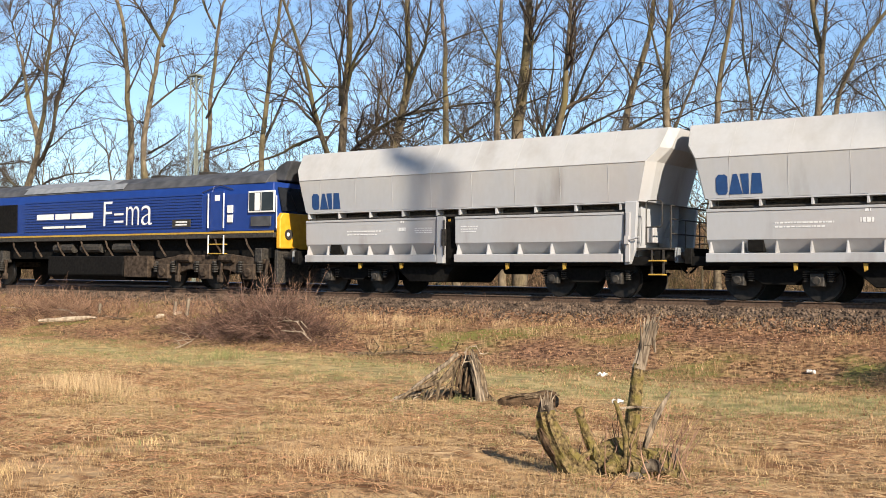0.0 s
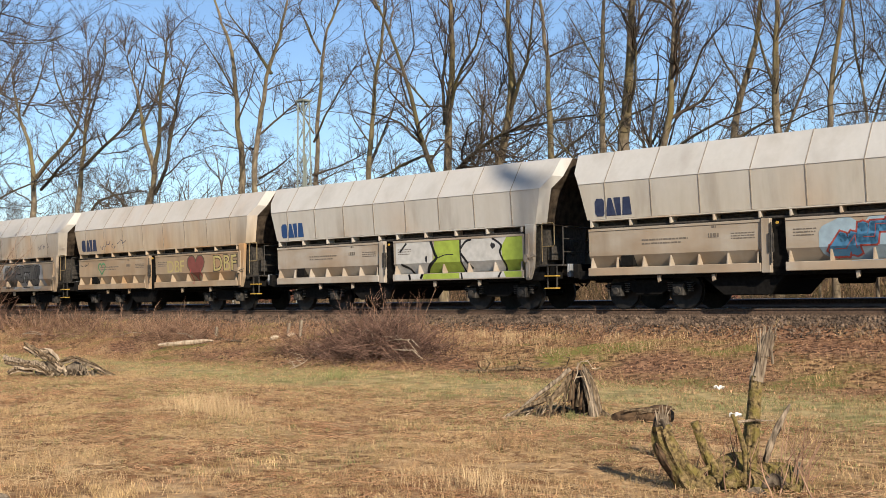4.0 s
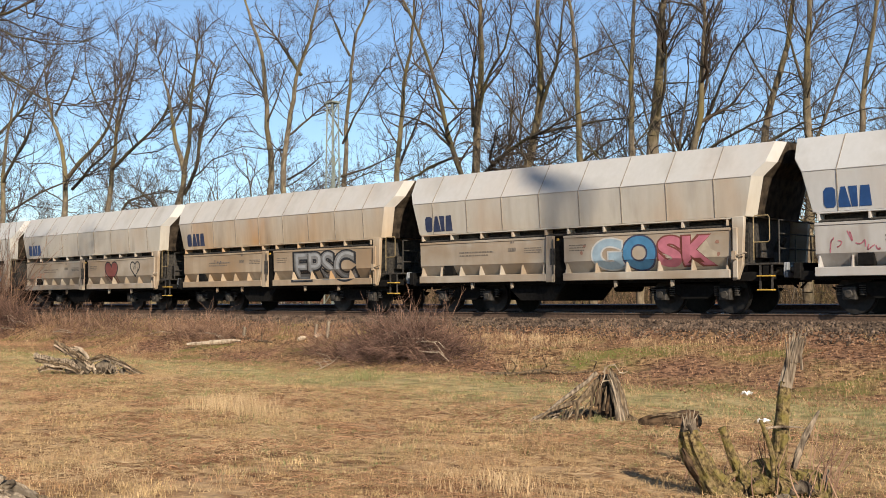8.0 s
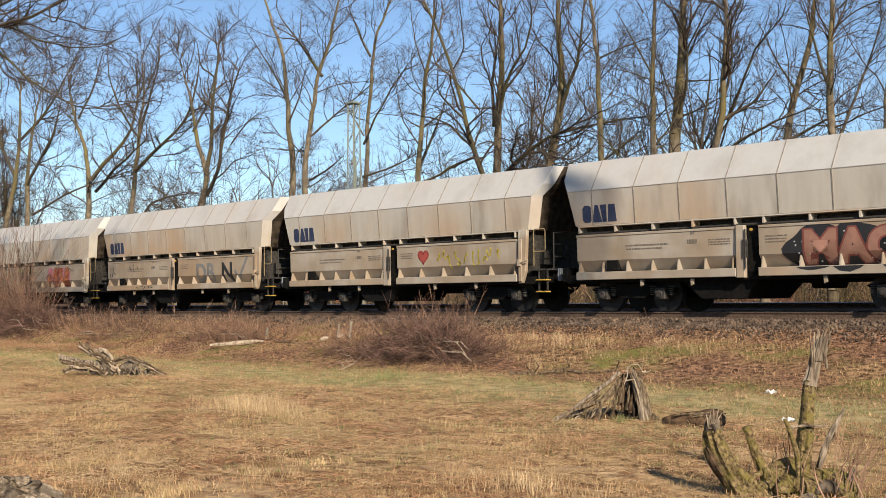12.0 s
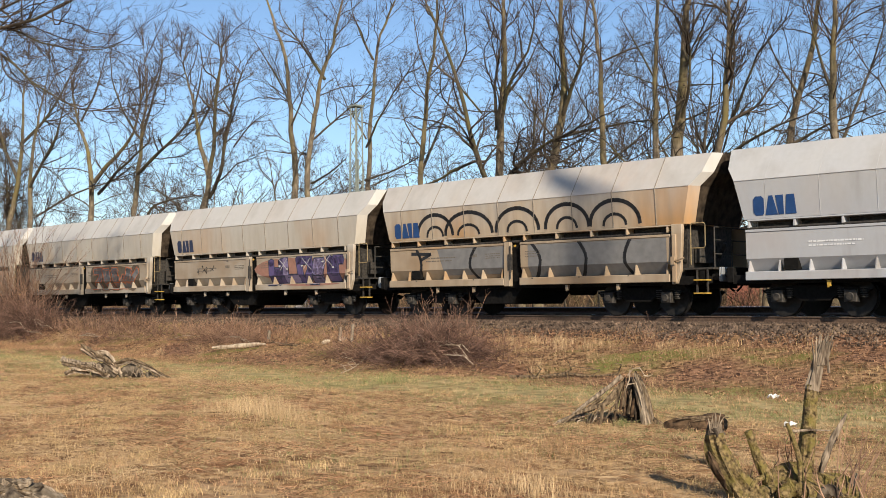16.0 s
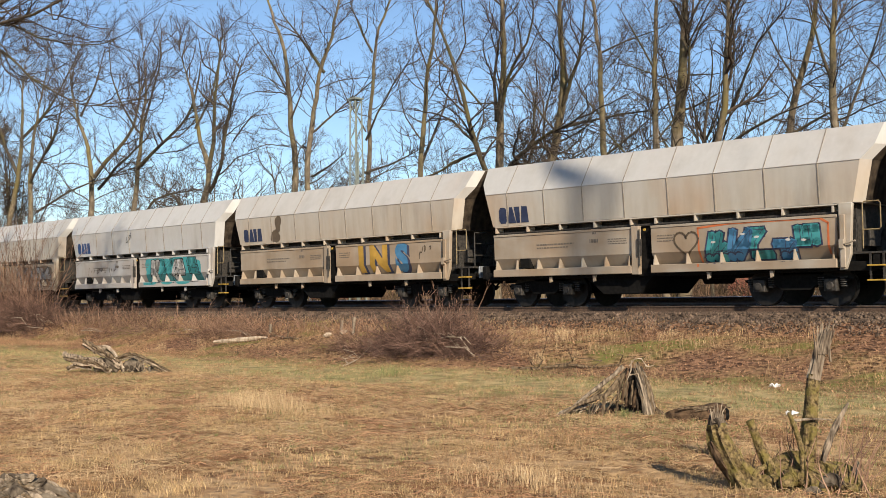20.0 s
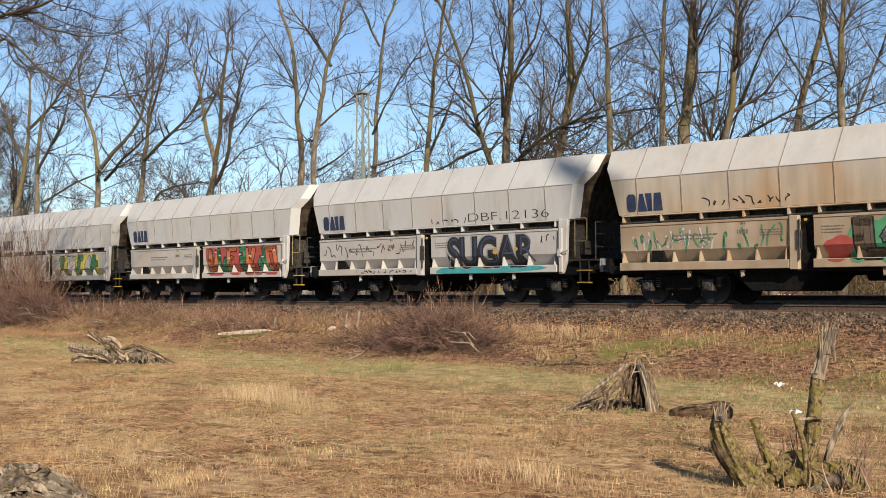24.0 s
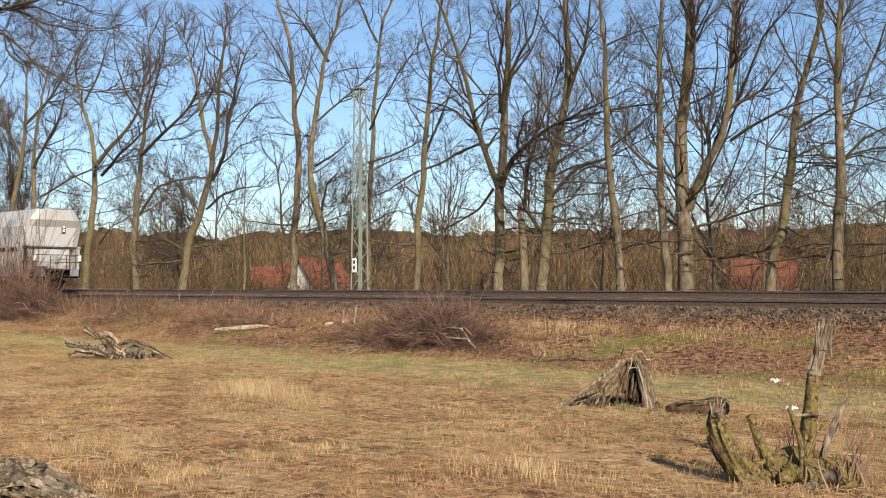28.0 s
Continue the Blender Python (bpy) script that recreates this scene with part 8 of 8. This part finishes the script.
def old_trunk():
    """The mossy, cut-back trunk in the foreground with its standing splintered stem."""
    x, y = -4.32, 8.35
    t = empty("coppiced_stump", Matrix.Translation((x, y, 0.0)))
    tagged(t, "mossy cut-back stump with several broken stems", "tree stump")
    P = lambda a, up, w=0.0: at(None, a, up, w)
    low = ground_z(x, y) - 0.12
    part("stool", gnarl([P(-0.42, low - 0.1), P(-0.16, 0.0, 0.04), P(0.12, 0.10, 0.05), P(0.40, 0.05), P(0.62, low)], [0.15, 0.17, 0.16, 0.14, 0.07], 22, 1, 0.45, 7).bm(), M_MOSS, t)
    for i, (a, u, w, rr_) in enumerate(((-0.02, 0.11, -0.14, 0.07), (0.30, 0.10, -0.13, 0.06), (0.45, 0.02, -0.1, 0.05), (0.12, -0.02, -0.20, 0.08))):
        part("burl", gnarl([P(a - 0.09, u - 0.05, w), P(a, u, w - 0.02), P(a + 0.10, u - 0.04, w)], [0.02, rr_, 0.02], 12, 70 + i, 0.5, 6, 8.0).bm(), M_OLDWOOD if i % 2 else M_MOSS, t)
    part("tall_stem", gnarl([P(0.15, low), P(0.155, 0.14), P(0.17, 0.35), P(0.19, 0.55), P(0.205, 0.74), P(0.235, 0.92)], [0.085, 0.066, 0.060, 0.057, 0.052, 0.050], 16, 2, 0.22, 8).bm(), M_MOSS, t)
    part("splintered_top", gnarl([P(0.228, 0.88), P(0.26, 1.0), P(0.29, 1.13), P(0.325, 1.24)], [0.050, 0.045, 0.040, 0.040], 18, 3, 0.3, 8, 1.2).bm(), M_GREYWOOD, t, "bare grey splintered wood")
    rr = random.Random(5)
    for i in range(14):
        q = i / 13
        a0 = 0.285 + 0.062 * q
        w = rr.uniform(-0.045, 0.045)
        part("splinter", Geo().tube([P(a0 - 0.03, 1.08, w), P(a0 + 0.006, 1.22, w), P(a0 + 0.02 + 0.025 * q, 1.25 + 0.075 * rr.random() + 0.02 * math.sin(3 * q), w)], [0.017, 0.014, 0.003], 5).bm(), M_GREYWOOD, t)
    for a0, a1, z1 in ((0.235, 0.222, 1.29), (0.25, 0.262, 1.31), (0.345, 0.395, 1.27)):
        part("splinter", Geo().tube([P(a0 + 0.01, 1.02, -0.03), P(a0, 1.14, -0.04), P(a1, z1, -0.035)], [0.012, 0.010, 0.003], 5).bm(), M_GREYWOOD, t)
    part("bent_stem", gnarl([P(-0.18, low - 0.05), P(-0.30, 0.01), P(-0.43, 0.19), P(-0.53, 0.40), P(-0.565, 0.54)], [0.17, 0.135, 0.10, 0.082, 0.070], 20, 6, 0.30, 9, 4.0).bm(), M_MOSS, t)
    part("peeling_bark", gnarl([P(-0.40, 0.05, -0.02), P(-0.54, 0.24, -0.02), P(-0.615, 0.40, -0.02)], [0.03, 0.045, 0.012], 10, 16, 0.5, 7, 8.0).bm(), M_ROTTEN, t, "dark peeling bark")
    part("cut_end", gnarl([P(-0.562, 0.52), P(-0.572, 0.58), P(-0.575, 0.62)], [0.066, 0.055, 0.022], 14, 7, 0.5, 5, 10.0).bm(), M_OLDWOOD, t, "frayed grey cut end")
    for i in range(7):
        a = -0.60 + 0.015 * i
        part("splinter", Geo().tube([P(a, 0.55, -0.05), P(a - 0.01, 0.63, -0.04), P(a + rr.uniform(-0.03, 0.03), 0.66 + 0.06 * rr.random(), -0.03)], [0.010, 0.008, 0.002], 4).bm(), M_GREYWOOD, t)
    part("short_stem", gnarl([P(-0.06, 0.0), P(-0.135, 0.17), P(-0.215, 0.34), P(-0.295, 0.56)], [0.060, 0.050, 0.040, 0.030], 13, 8, 0.28, 8, 5.0).bm(), M_MOSS, t)
    part("side_spur", gnarl([P(-0.16, 0.20, -0.02), P(-0.25, 0.17, -0.05), P(-0.30, 0.10, -0.08)], [0.02, 0.022, 0.016], 8, 12, 0.3, 5).bm(), M_MOSS, t)
    part("thin_stem", gnarl([P(0.085, 0.0, -0.12), P(0.085, 0.26, -0.12), P(0.06, 0.42, -0.12), P(-0.015, 0.63, -0.12)], [0.026, 0.022, 0.020, 0.016], 9, 9, 0.22, 6).bm(), M_MOSS, t)
    part("dead_twig", gnarl([P(0.02, 0.56, -0.1), P(0.16, 0.575, -0.1), P(0.34, 0.565, -0.08)], [0.010, 0.011, 0.004], 6, 19, 0.2, 5).bm(), M_GREYWOOD, t)
    part("dead_prong", gnarl([P(0.24, 0.10), P(0.30, 0.28), P(0.36, 0.43), P(0.42, 0.55), P(0.50, 0.69)], [0.022, 0.026, 0.020, 0.022, 0.008], 9, 10, 0.45, 6, 8.0).bm(), M_GREYWOOD, t, "bare grey broken prong")
    part("dead_prong", gnarl([P(0.47, -0.06), P(0.50, 0.05), P(0.53, 0.13), P(0.565, 0.22)], [0.036, 0.030, 0.034, 0.012], 9, 11, 0.5, 6, 8.0).bm(), M_GREYWOOD, t, "bare grey broken prong")
    rr = random.Random(17)
    for i in range(30):
        a = rr.uniform(-0.5, 0.75) if i > 12 else rr.uniform(0.3, 0.6)
        h = rr.uniform(0.12, 0.45) if i > 12 else rr.uniform(0.3, 0.62)
        k = rr.uniform(-0.2, 0.25) if i > 12 else rr.uniform(0.05, 0.32)
        w = rr.uniform(-0.2, 0.12)
        part("shoot", Geo().tube([P(a, -0.08, w), P(a + k * 0.3, h * 0.45, w), P(a + k * 0.75, h * 0.8, w), P(a + k, h, w)], [0.0065, 0.0055, 0.004, 0.002], 4).bm(), M_BRUSH, t, "thin bare shoot")
    part("bramble", Geo().tube([P(-0.62, 0.12, -0.3), P(-0.58, 0.02, -0.3), P(-0.45, 0.03, -0.3), P(-0.32, -0.06, -0.3)], [0.004, 0.006, 0.006, 0.004], 4).bm(), M_BRUSH, t)


def stump():
    """The grey, split stump: a leaning shell of ribs on one side, a hollow, and roots that slope down."""
    x, y = -8.75, 12.45
    t = empty("tree_stump", Matrix.Translation((x, y, 0.0)))
    tagged(t, "weathered grey split tree stump with exposed roots", "tree stump")
    P = lambda a, up, w=0.0: at(None, a, up, w)
    low = ground_z(x, y) - 0.08
    rr = random.Random(3)
    part("rotten_mound", gnarl([P(-0.80, low, 0.10), P(-0.45, low + 0.03, 0.10), P(-0.22, low + 0.07, 0.14), P(-0.04, low + 0.14, 0.16)], [0.02, 0.05, 0.07, 0.06], 14, 23, 0.5, 7, 6.0).bm(), M_ROTTEN, t, "dark rotten wood and soil")
    # core coloured near-black, the hollow's shade put into the wood
    part("heart_wood", gnarl([P(0.17, low, 0.10), P(0.16, 0.25, 0.09), P(0.14, 0.57, 0.06)], [0.19, 0.14, 0.07], 20, 21, 0.45, 8, 5.0).bm(), M_SHADEBROWN, t, "rotten inside, coloured for the hollow's shade")
    for i in range(5):
        a, u = rr.uniform(-0.06, 0.12), rr.uniform(0.05, 0.3)
        part("rotten_splinter", gnarl([P(a, u - 0.1, -0.10), P(a + 0.02, u + 0.08, -0.09), P(a + 0.05 + 0.03 * rr.random(), u + 0.22, -0.05)], [0.018, 0.016, 0.005], 7, 130 + i, 0.6, 5, 7.0).bm(), (M_ROTTEN, M_BROWNWOOD)[i % 2], t)
    for i in range(12):
        q = 0.30 + 0.70 * i / 11
        tall = 0.56 + 0.09 * math.sin(2.6 * q + 0.3) + rr.uniform(-0.07, 0.03)
        top = P(0.04 + 0.20 * q, tall, -0.07 + 0.10 * (q - 0.4) ** 2)
        mid = P(0.09 + 0.23 * q + rr.uniform(-0.016, 0.016), 0.34, -0.12 + 0.30 * (q - 0.35) ** 2)
        foot = P(0.16 + 0.26 * q + rr.uniform(-0.02, 0.02), low, -0.17 + 0.55 * (q - 0.3) ** 2)
        part("rib", gnarl([foot, mid, top], [0.022 + 0.016 * rr.random(), 0.014 + 0.012 * rr.random(), 0.005], 9, 30 + i, 0.6, 7, 7.0).bm(), (M_OLDWOOD, M_BROWNWOOD, M_GREYWOOD)[i % 3], t)
    roots = (([(-0.02, 0.60), (-0.205, 0.45), (-0.535, 0.22), (-0.82, 0.05)], 0.028, -0.06), ([(-0.04, 0.40), (-0.207, 0.265), (-0.384, 0.20), (-0.712, 0.09), (-0.975, -0.06)], 0.027, -0.22),
             ([(0.0, 0.52), (-0.156, 0.365), (-0.283, 0.215), (-0.34, 0.0)], 0.024, -0.16), ([(0.03, 0.58), (-0.05, 0.42), (-0.10, 0.22), (-0.15, 0.0)], 0.020, -0.06),
             ([(0.36, 0.05), (0.46, -0.03), (0.60, -0.06)], 0.030, -0.2), ([(-0.54, 0.08), (-0.85, 0.02), (-1.0, -0.05)], 0.028, -0.3), ([(-0.30, 0.30), (-0.48, 0.16), (-0.66, 0.02)], 0.022, 0.06))
    for i, (pts, r0, w) in enumerate(roots):
        n_ = len(pts) - 1
        part("root", gnarl([P(a, u + (low + 0.04 if k == n_ else 0.0), w * k / n_) for k, (a, u) in enumerate(pts)], [r0, r0 * 1.15, r0 * 0.6], 9, 50 + i, 0.4, 6, 5.0).bm(), M_GREYWOOD if i in (0, 5) else M_BROWNWOOD, t)
    for i in range(9):
        a = rr.uniform(-0.70, 0.0)
        top = max(0.05, 0.40 + 0.50 * a) * rr.uniform(0.35, 0.95)
        k = rr.uniform(-0.42, -0.05)
        w = rr.uniform(-0.22, 0.04)
        part("rootlet", Geo().tube([P(a, top, w), P(a + k * 0.5, top * 0.62, w - 0.05), P(a + k, max(low, top - 0.34), w - 0.10)], [0.009, 0.010, 0.005], 5).bm(), M_BROWNWOOD if i % 4 else M_PALEWOOD, t)
    for pts in ([(0.03, 0.62), (0.10, 0.71), (0.19, 0.72), (0.25, 0.63)], [(0.06, 0.70), (0.05, 0.56), (0.00, 0.44)], [(0.24, 0.62), (0.30, 0.61), (0.36, 0.63)], [(0.02, 0.50), (0.14, 0.52), (0.18, 0.38), (0.22, 0.20)]):
        part("loose_strand", Geo().tube([P(a, u, -0.18) for a, u in pts], [0.010] * (len(pts) - 1) + [0.003], 5).bm(), M_PALEWOOD, t, "pale frayed strand of wood")


def flat_log():
    x, y = -7.38, 12.28
    t = empty("rotten_log", Matrix.Translation((x, y, 0.0)))
    tagged(t, "short rotten log lying on the grass", "log")
    P = lambda a, up, w=0.0: at(None, a, up, w)
    z = ground_z(x, y)
    part("log_body", gnarl([P(-0.52, z + 0.06, 0.1), P(-0.40, z + 0.08, 0.06), P(-0.2, z + 0.09), P(0.02, z + 0.10), P(0.20, z + 0.10, -0.06)], [0.035, 0.075, 0.090, 0.115, 0.110], 20, 61, 0.32, 8, 3.0).bm(), M_ROTTEN, t)
    rr = random.Random(9)
    for i in range(14):
        a = rr.uniform(-0.45, 0.05)
        w = -0.05 - 0.06 * rr.random()
        u = z + 0.17 - 0.5 * abs(w + 0.04)
        part("bark_strip", gnarl([P(a, u, w), P(a + 0.12, u + 0.02, w - 0.01), P(a + rr.uniform(0.18, 0.30), u + 0.015, w - 0.02)], [0.006, 0.012, 0.004], 6, 63 + i, 0.4, 4).bm(), M_BROWNWOOD, t)
    part("rotten_end", gnarl([P(0.19, z + 0.10, -0.062), P(0.23, z + 0.10, -0.075)], [0.095, 0.040], 14, 62, 0.4, 3).bm(), M_BLACK, t, "dark rotten end")


def root_stock(x, y, paths, tangle, burls, seed, label):
    """An uprooted, bleached root stock: thick twisted roots round a dark burl, and a tangle of rootlets."""
    t = empty("root_stock", Matrix.Translation((x, y, 0.0)))
    tagged(t, label, "root")
    rr = random.Random(seed)
    P = lambda a, up, w=0.0: at(None, a, up + ground_z(x, y), w)
    for i, (a, u, r0) in enumerate(burls):
        part("burl", gnarl([P(a - r0 * 1.5, u * 0.4, 0.05), P(a, u, 0.04), P(a + r0 * 1.5, u * 0.4, 0.05)], [r0 * 0.4, r0, r0 * 0.4], 14, seed + i, 0.5, 7, 5.0).bm(), M_OLDWOOD, t, "dark rotten core")
    for i, (pts, r0, r1) in enumerate(paths):
        for k in range(3):
            off = (k - 1) * r0 * 0.9
            part("root", gnarl([P(a + rr.uniform(-0.2, 0.2) * r0, u + off * 0.8 + rr.uniform(-0.3, 0.3) * r0, -0.04 - 0.03 * k + 0.05 * math.sin(4 * a + i)) for a, u in pts], [r0 * 0.55, r0 * 0.62, r1 * 0.7], 10, seed + 7 * i + k, 0.7, 8, 7.0).bm(), (M_GREYWOOD, M_PALEWOOD, M_BROWNWOOD)[(i + k) % 3], t)
    a0, a1, hi, r0, count = tangle
    for i in range(count):
        a = rr.uniform(a0, a1)
        h = hi * (1 - abs(2 * (a - a0) / (a1 - a0) - 0.7)) * rr.uniform(0.5, 1.0)
        b = a + rr.uniform(-0.2, 0.35) * (a1 - a0)
        w = rr.uniform(-0.25, 0.2) * (a1 - a0)
        part("rootlet", Geo().tube([P(a, h * 0.4, w), P((a + b) / 2, max(0.02, h), w - 0.03), P(b, max(-0.02, h * rr.uniform(-0.2, 0.5)), w - 0.06)], [r0, r0 * 0.9, r0 * 0.4], 5).bm(), (M_OLDWOOD, M_GREYWOOD)[i % 2], t)


old_trunk()
stump()
flat_log()
root_stock(-21.8, 12.4, (([(-0.74, 0.68), (-0.52, 0.56), (-0.23, 0.40), (0.02, 0.20)], 0.075, 0.06), ([(-1.18, 0.40), (-0.83, 0.31), (-0.45, 0.26), (-0.20, 0.10)], 0.08, 0.06), ([(-0.55, 0.50), (-0.26, 0.55), (-0.06, 0.33), (0.10, 0.08)], 0.055, 0.04),
                         ([(-0.07, 0.30), (0.31, 0.40), (0.69, 0.24), (1.14, -0.03)], 0.045, 0.03), ([(-1.10, 0.12), (-0.9, 0.20), (-0.6, 0.14)], 0.04, 0.03)), (0.0, 1.0, 0.42, 0.016, 60),
           ((-0.30, 0.22, 0.17), (0.25, 0.18, 0.15)), 71, "bleached twisted root stock on the dry grass")


def gnarled_stock(x, y):
    """A grey, weathered root stock close by: a knobbly crest, and layered wood that runs out to one side."""
    t = empty("root_stock", Matrix.Translation((x, y, 0.0)))
    tagged(t, "grey gnarled root stock of layered weathered wood", "root")
    P = lambda a, up, w=0.0: at(None, a, up, w)
    rr = random.Random(83)
    low = ground_z(x, y)
    part("core", gnarl([P(-0.55, 0.02, 0.10), P(-0.38, 0.10, 0.10), P(-0.22, 0.13, 0.08), P(0.0, 0.08, 0.06), P(0.25, low, 0.05)], [0.10, 0.13, 0.14, 0.09, 0.03], 26, 84, 0.5, 10, 7.0).bm(), M_OLDWOOD, t, "dark rotten core")
    crest = lambda a: float(np.interp(a, (-0.62, -0.39, -0.33, -0.25, -0.15, -0.03, 0.07, 0.22, 0.5), (0.12, 0.23, 0.27, 0.29, 0.265, 0.22, 0.14, 0.085, -0.01)))
    for i in range(46):
        # strands that follow the crest, each lower one further to the front
        k = rr.random()
        a0 = rr.uniform(-0.55, 0.12)
        ln = rr.uniform(0.14, 0.42)
        bow = rr.uniform(-0.03, 0.03)
        pts = []
        for q in (0.0, 0.3, 0.6, 1.0):
            a = a0 + ln * q
            pts.append(P(a, max(low - 0.01, (crest(a) - 0.02) * (1 - 0.85 * k) + low * 0.85 * k + bow * math.sin(7 * q + i) + rr.uniform(-0.010, 0.010)), 0.07 - 0.24 * k + rr.uniform(-0.02, 0.02)))
        r0 = rr.uniform(0.010, 0.027)
        part("strand", gnarl(pts, [r0 * 0.5, r0, r0 * 0.9, r0 * 0.35], 9, 200 + i, 0.75, 6, 12.0).bm(), (M_GREYWOOD, M_OLDWOOD, M_BROWNWOOD, M_GREYWOOD)[i % 4], t)
    for i in range(16):
        # knobs and broken ends along the crest, and short roots that stand down from it
        a = rr.uniform(-0.48, 0.0)
        u = crest(a)
        e = rr.choice((-1, 1)) * rr.uniform(0.05, 0.12)
        part("knob", gnarl([P(a, u - 0.06, rr.uniform(-0.03, 0.05)), P(a + e * 0.5, u - 0.03, 0.0), P(a + e, u + rr.uniform(-0.02, 0.015), -0.02)], [0.03, 0.026, 0.010], 10, 260 + i, 0.7, 5, 14.0).bm(), (M_OLDWOOD, M_GREYWOOD)[i % 2], t)


gnarled_stock(-8.15, 4.05)


def fallen_log(x, y, length, r, turn, label, seed):
    t = empty("fallen_log", pose(x, y, ground_z(x, y) + r * 0.7, 0, 0, turn))
    tagged(t, label, "log")
    for k, (dx, dz, q) in enumerate(((-0.25, 0.0, 0.8), (0.30, 0.06, 0.7))):
        part("split_slab", gnarl([(dx - length * 0.36 * q, 0.05 * k, dz), (dx, 0.03 - 0.05 * k, dz + 0.03), (dx + length * 0.36 * q, -0.03, dz + 0.05)], [r * 0.7, r * 1.1, r * 0.5], 10, seed + k, 0.35, 6).bm(), M_PALEWOOD, t)


fallen_log(-27.2, 19.4, 2.1, 0.055, 32, "pale fallen log at the foot of the bank", 91)
fallen_log(-24.0, 20.3, 0.4, 0.05, 80, "short broken stick on the bank", 92)
for i, (x, y, h) in enumerate(((-24.1, 20.6, 0.42), (-23.7, 20.7, 0.50), (-27.4, 20.6, 0.3))):
    t = empty("cut_stem", Matrix.Translation((x, y, ground_z(x, y))))
    tagged(t, "cut-off stem standing on the bank", "stem")
    part("stem", ragged([(0, 0, -0.1), (0.02, 0, h * 0.5), (0.05, 0, h)], 0.05, 0.045, 8, 95 + i, 0.15).bm(), M_WOOD, t)


def fallen_branch(x0, y0, x1, y1, r, material, label, seed):
    t = empty("fallen_branch", Matrix.Translation((x0, y0, 0)))
    tagged(t, label, "branch")
    rr = random.Random(seed)
    pts = []
    for k in range(5):
        q = k / 4
        a, b = x0 + (x1 - x0) * q, y0 + (y1 - y0) * q
        pts.append((a - x0, b - y0 + rr.uniform(-0.05, 0.05), ground_z(a, b) + r + 0.10 * q * rr.random()))
    part("stem", gnarl(pts, [r, r * 0.9, r * 0.4], 8, seed, 0.25, 5).bm(), material, t)
    for k in range(5):
        p = Vector(pts[1 + k % 4])
        part("twig", Geo().tube([p, p + Vector((rr.uniform(-0.2, 0.2), rr.uniform(-0.2, 0.2), rr.uniform(0.05, 0.2))), p + Vector((rr.uniform(-0.4, 0.4), rr.uniform(-0.3, 0.3), rr.uniform(0.1, 0.35)))], [r * 0.5, r * 0.4, r * 0.15], 5).bm(), material, t)


fallen_branch(-15.2, 17.6, -13.2, 18.6, 0.035, M_BROWNWOOD, "dark dead branch lying on the bank", 96)
fallen_branch(-19.8, 17.0, -20.6, 18.3, 0.018, M_PALEWOOD, "thin pale stick leaning on the brushwood", 97)
fallen_branch(-25.0, 19.8, -27.8, 20.4, 0.03, M_BROWNWOOD, "dark dead branch among the stems on the bank", 98)
fallen_branch(-33.0, 20.6, -30.2, 20.2, 0.028, M_BRUSH, "reddish dead branch along the bank", 99)


def litter(x, y, s, turn, seed):
    rr = random.Random(seed)
    b = bmesh.new()
    bmesh.ops.create_grid(b, x_segments=6, y_segments=4, size=0.5)
    for v in b.verts:
        v.co = (v.co.x * s, v.co.y * s * 0.6, 0.05 + rr.uniform(-0.02, 0.05))
    r = bmesh.ops.extrude_face_region(b, geom=list(b.faces))
    bmesh.ops.translate(b, verts=[v for v in r["geom"] if isinstance(v, bmesh.types.BMVert)], vec=(0, 0, 0.006))
    o = part("litter_scrap", b, M_PLASTER)
    o.matrix_basis = pose(x, y, ground_z(x, y) - 0.01, 0, 0, turn)
    tagged(o, "crumpled white scrap of litter on the grass", "litter")


litter(-6.9, 13.5, 0.16, 30, 1)
litter(-8.93, 16.9, 0.17, 50, 2)
litter(-5.96, 18.6, 0.14, 20, 3)


# ---------------------------------------------------------------- birds in the trees


def crow(x, y, z, turn):
    t = empty("crow", pose(x, y, z, 0, 0, turn))
    tagged(t, "black crow perched in a bare tree", "bird")
    part("body", ragged([(-0.16, 0, -0.02), (-0.08, 0, 0.0), (0.05, 0, 0.05), (0.13, 0, 0.10)], 0.05, 0.06, 8, 5, 0.05).bm(), M_CROW, t)
    part("head", ragged([(0.12, 0, 0.10), (0.17, 0, 0.15), (0.21, 0, 0.16)], 0.05, 0.03, 8, 6, 0.05).bm(), M_CROW, t)
    part("beak", Geo().tube([(0.21, 0, 0.16), (0.27, 0, 0.15)], [0.018, 0.004], 5).bm(), M_CROW, t)
    part("tail", Geo().prism([(-0.14, 0.0), (-0.32, -0.05), (-0.32, -0.08), (-0.14, -0.04)], "y", -0.04, 0.04).bm(), M_CROW, t)


def perch(x, z, turn):
    """Sets a crow on the branch nearest to a place in the row of trees."""
    best = None
    for t in row_trees:
        if abs(t.location.x - x) > 7:
            continue
        for part_ in t.children:
            if part_.name.startswith("limb"):
                co = np.empty(len(part_.data.vertices) * 3, dtype=np.float32)
                part_.data.vertices.foreach_get("co", co)
                co = co.reshape(-1, 3) + np.array(t.location)
                d = (co[:, 0] - x) ** 2 + (co[:, 2] - z) ** 2
                k = int(d.argmin())
                if best is None or d[k] < best[0]:
                    best = (d[k], co[k])
    crow(*(best[1] + np.array((0, 0, 0.03))), turn)


for x, z, turn in ((-62.5, 10.3, 20), (-52.3, 9.6, 160), (-45.1, 9.3, 200), (-51.0, 6.2, 10), (-64.5, 9.0, 70)):
    perch(x, z, turn)


# ---------------------------------------------------------------- movement


def motions():
    for thing, dx in train:
        walk(thing, [(t, Matrix.Translation((x + dx, TRACK, RAIL))) for t, x in FRONT])


motions()
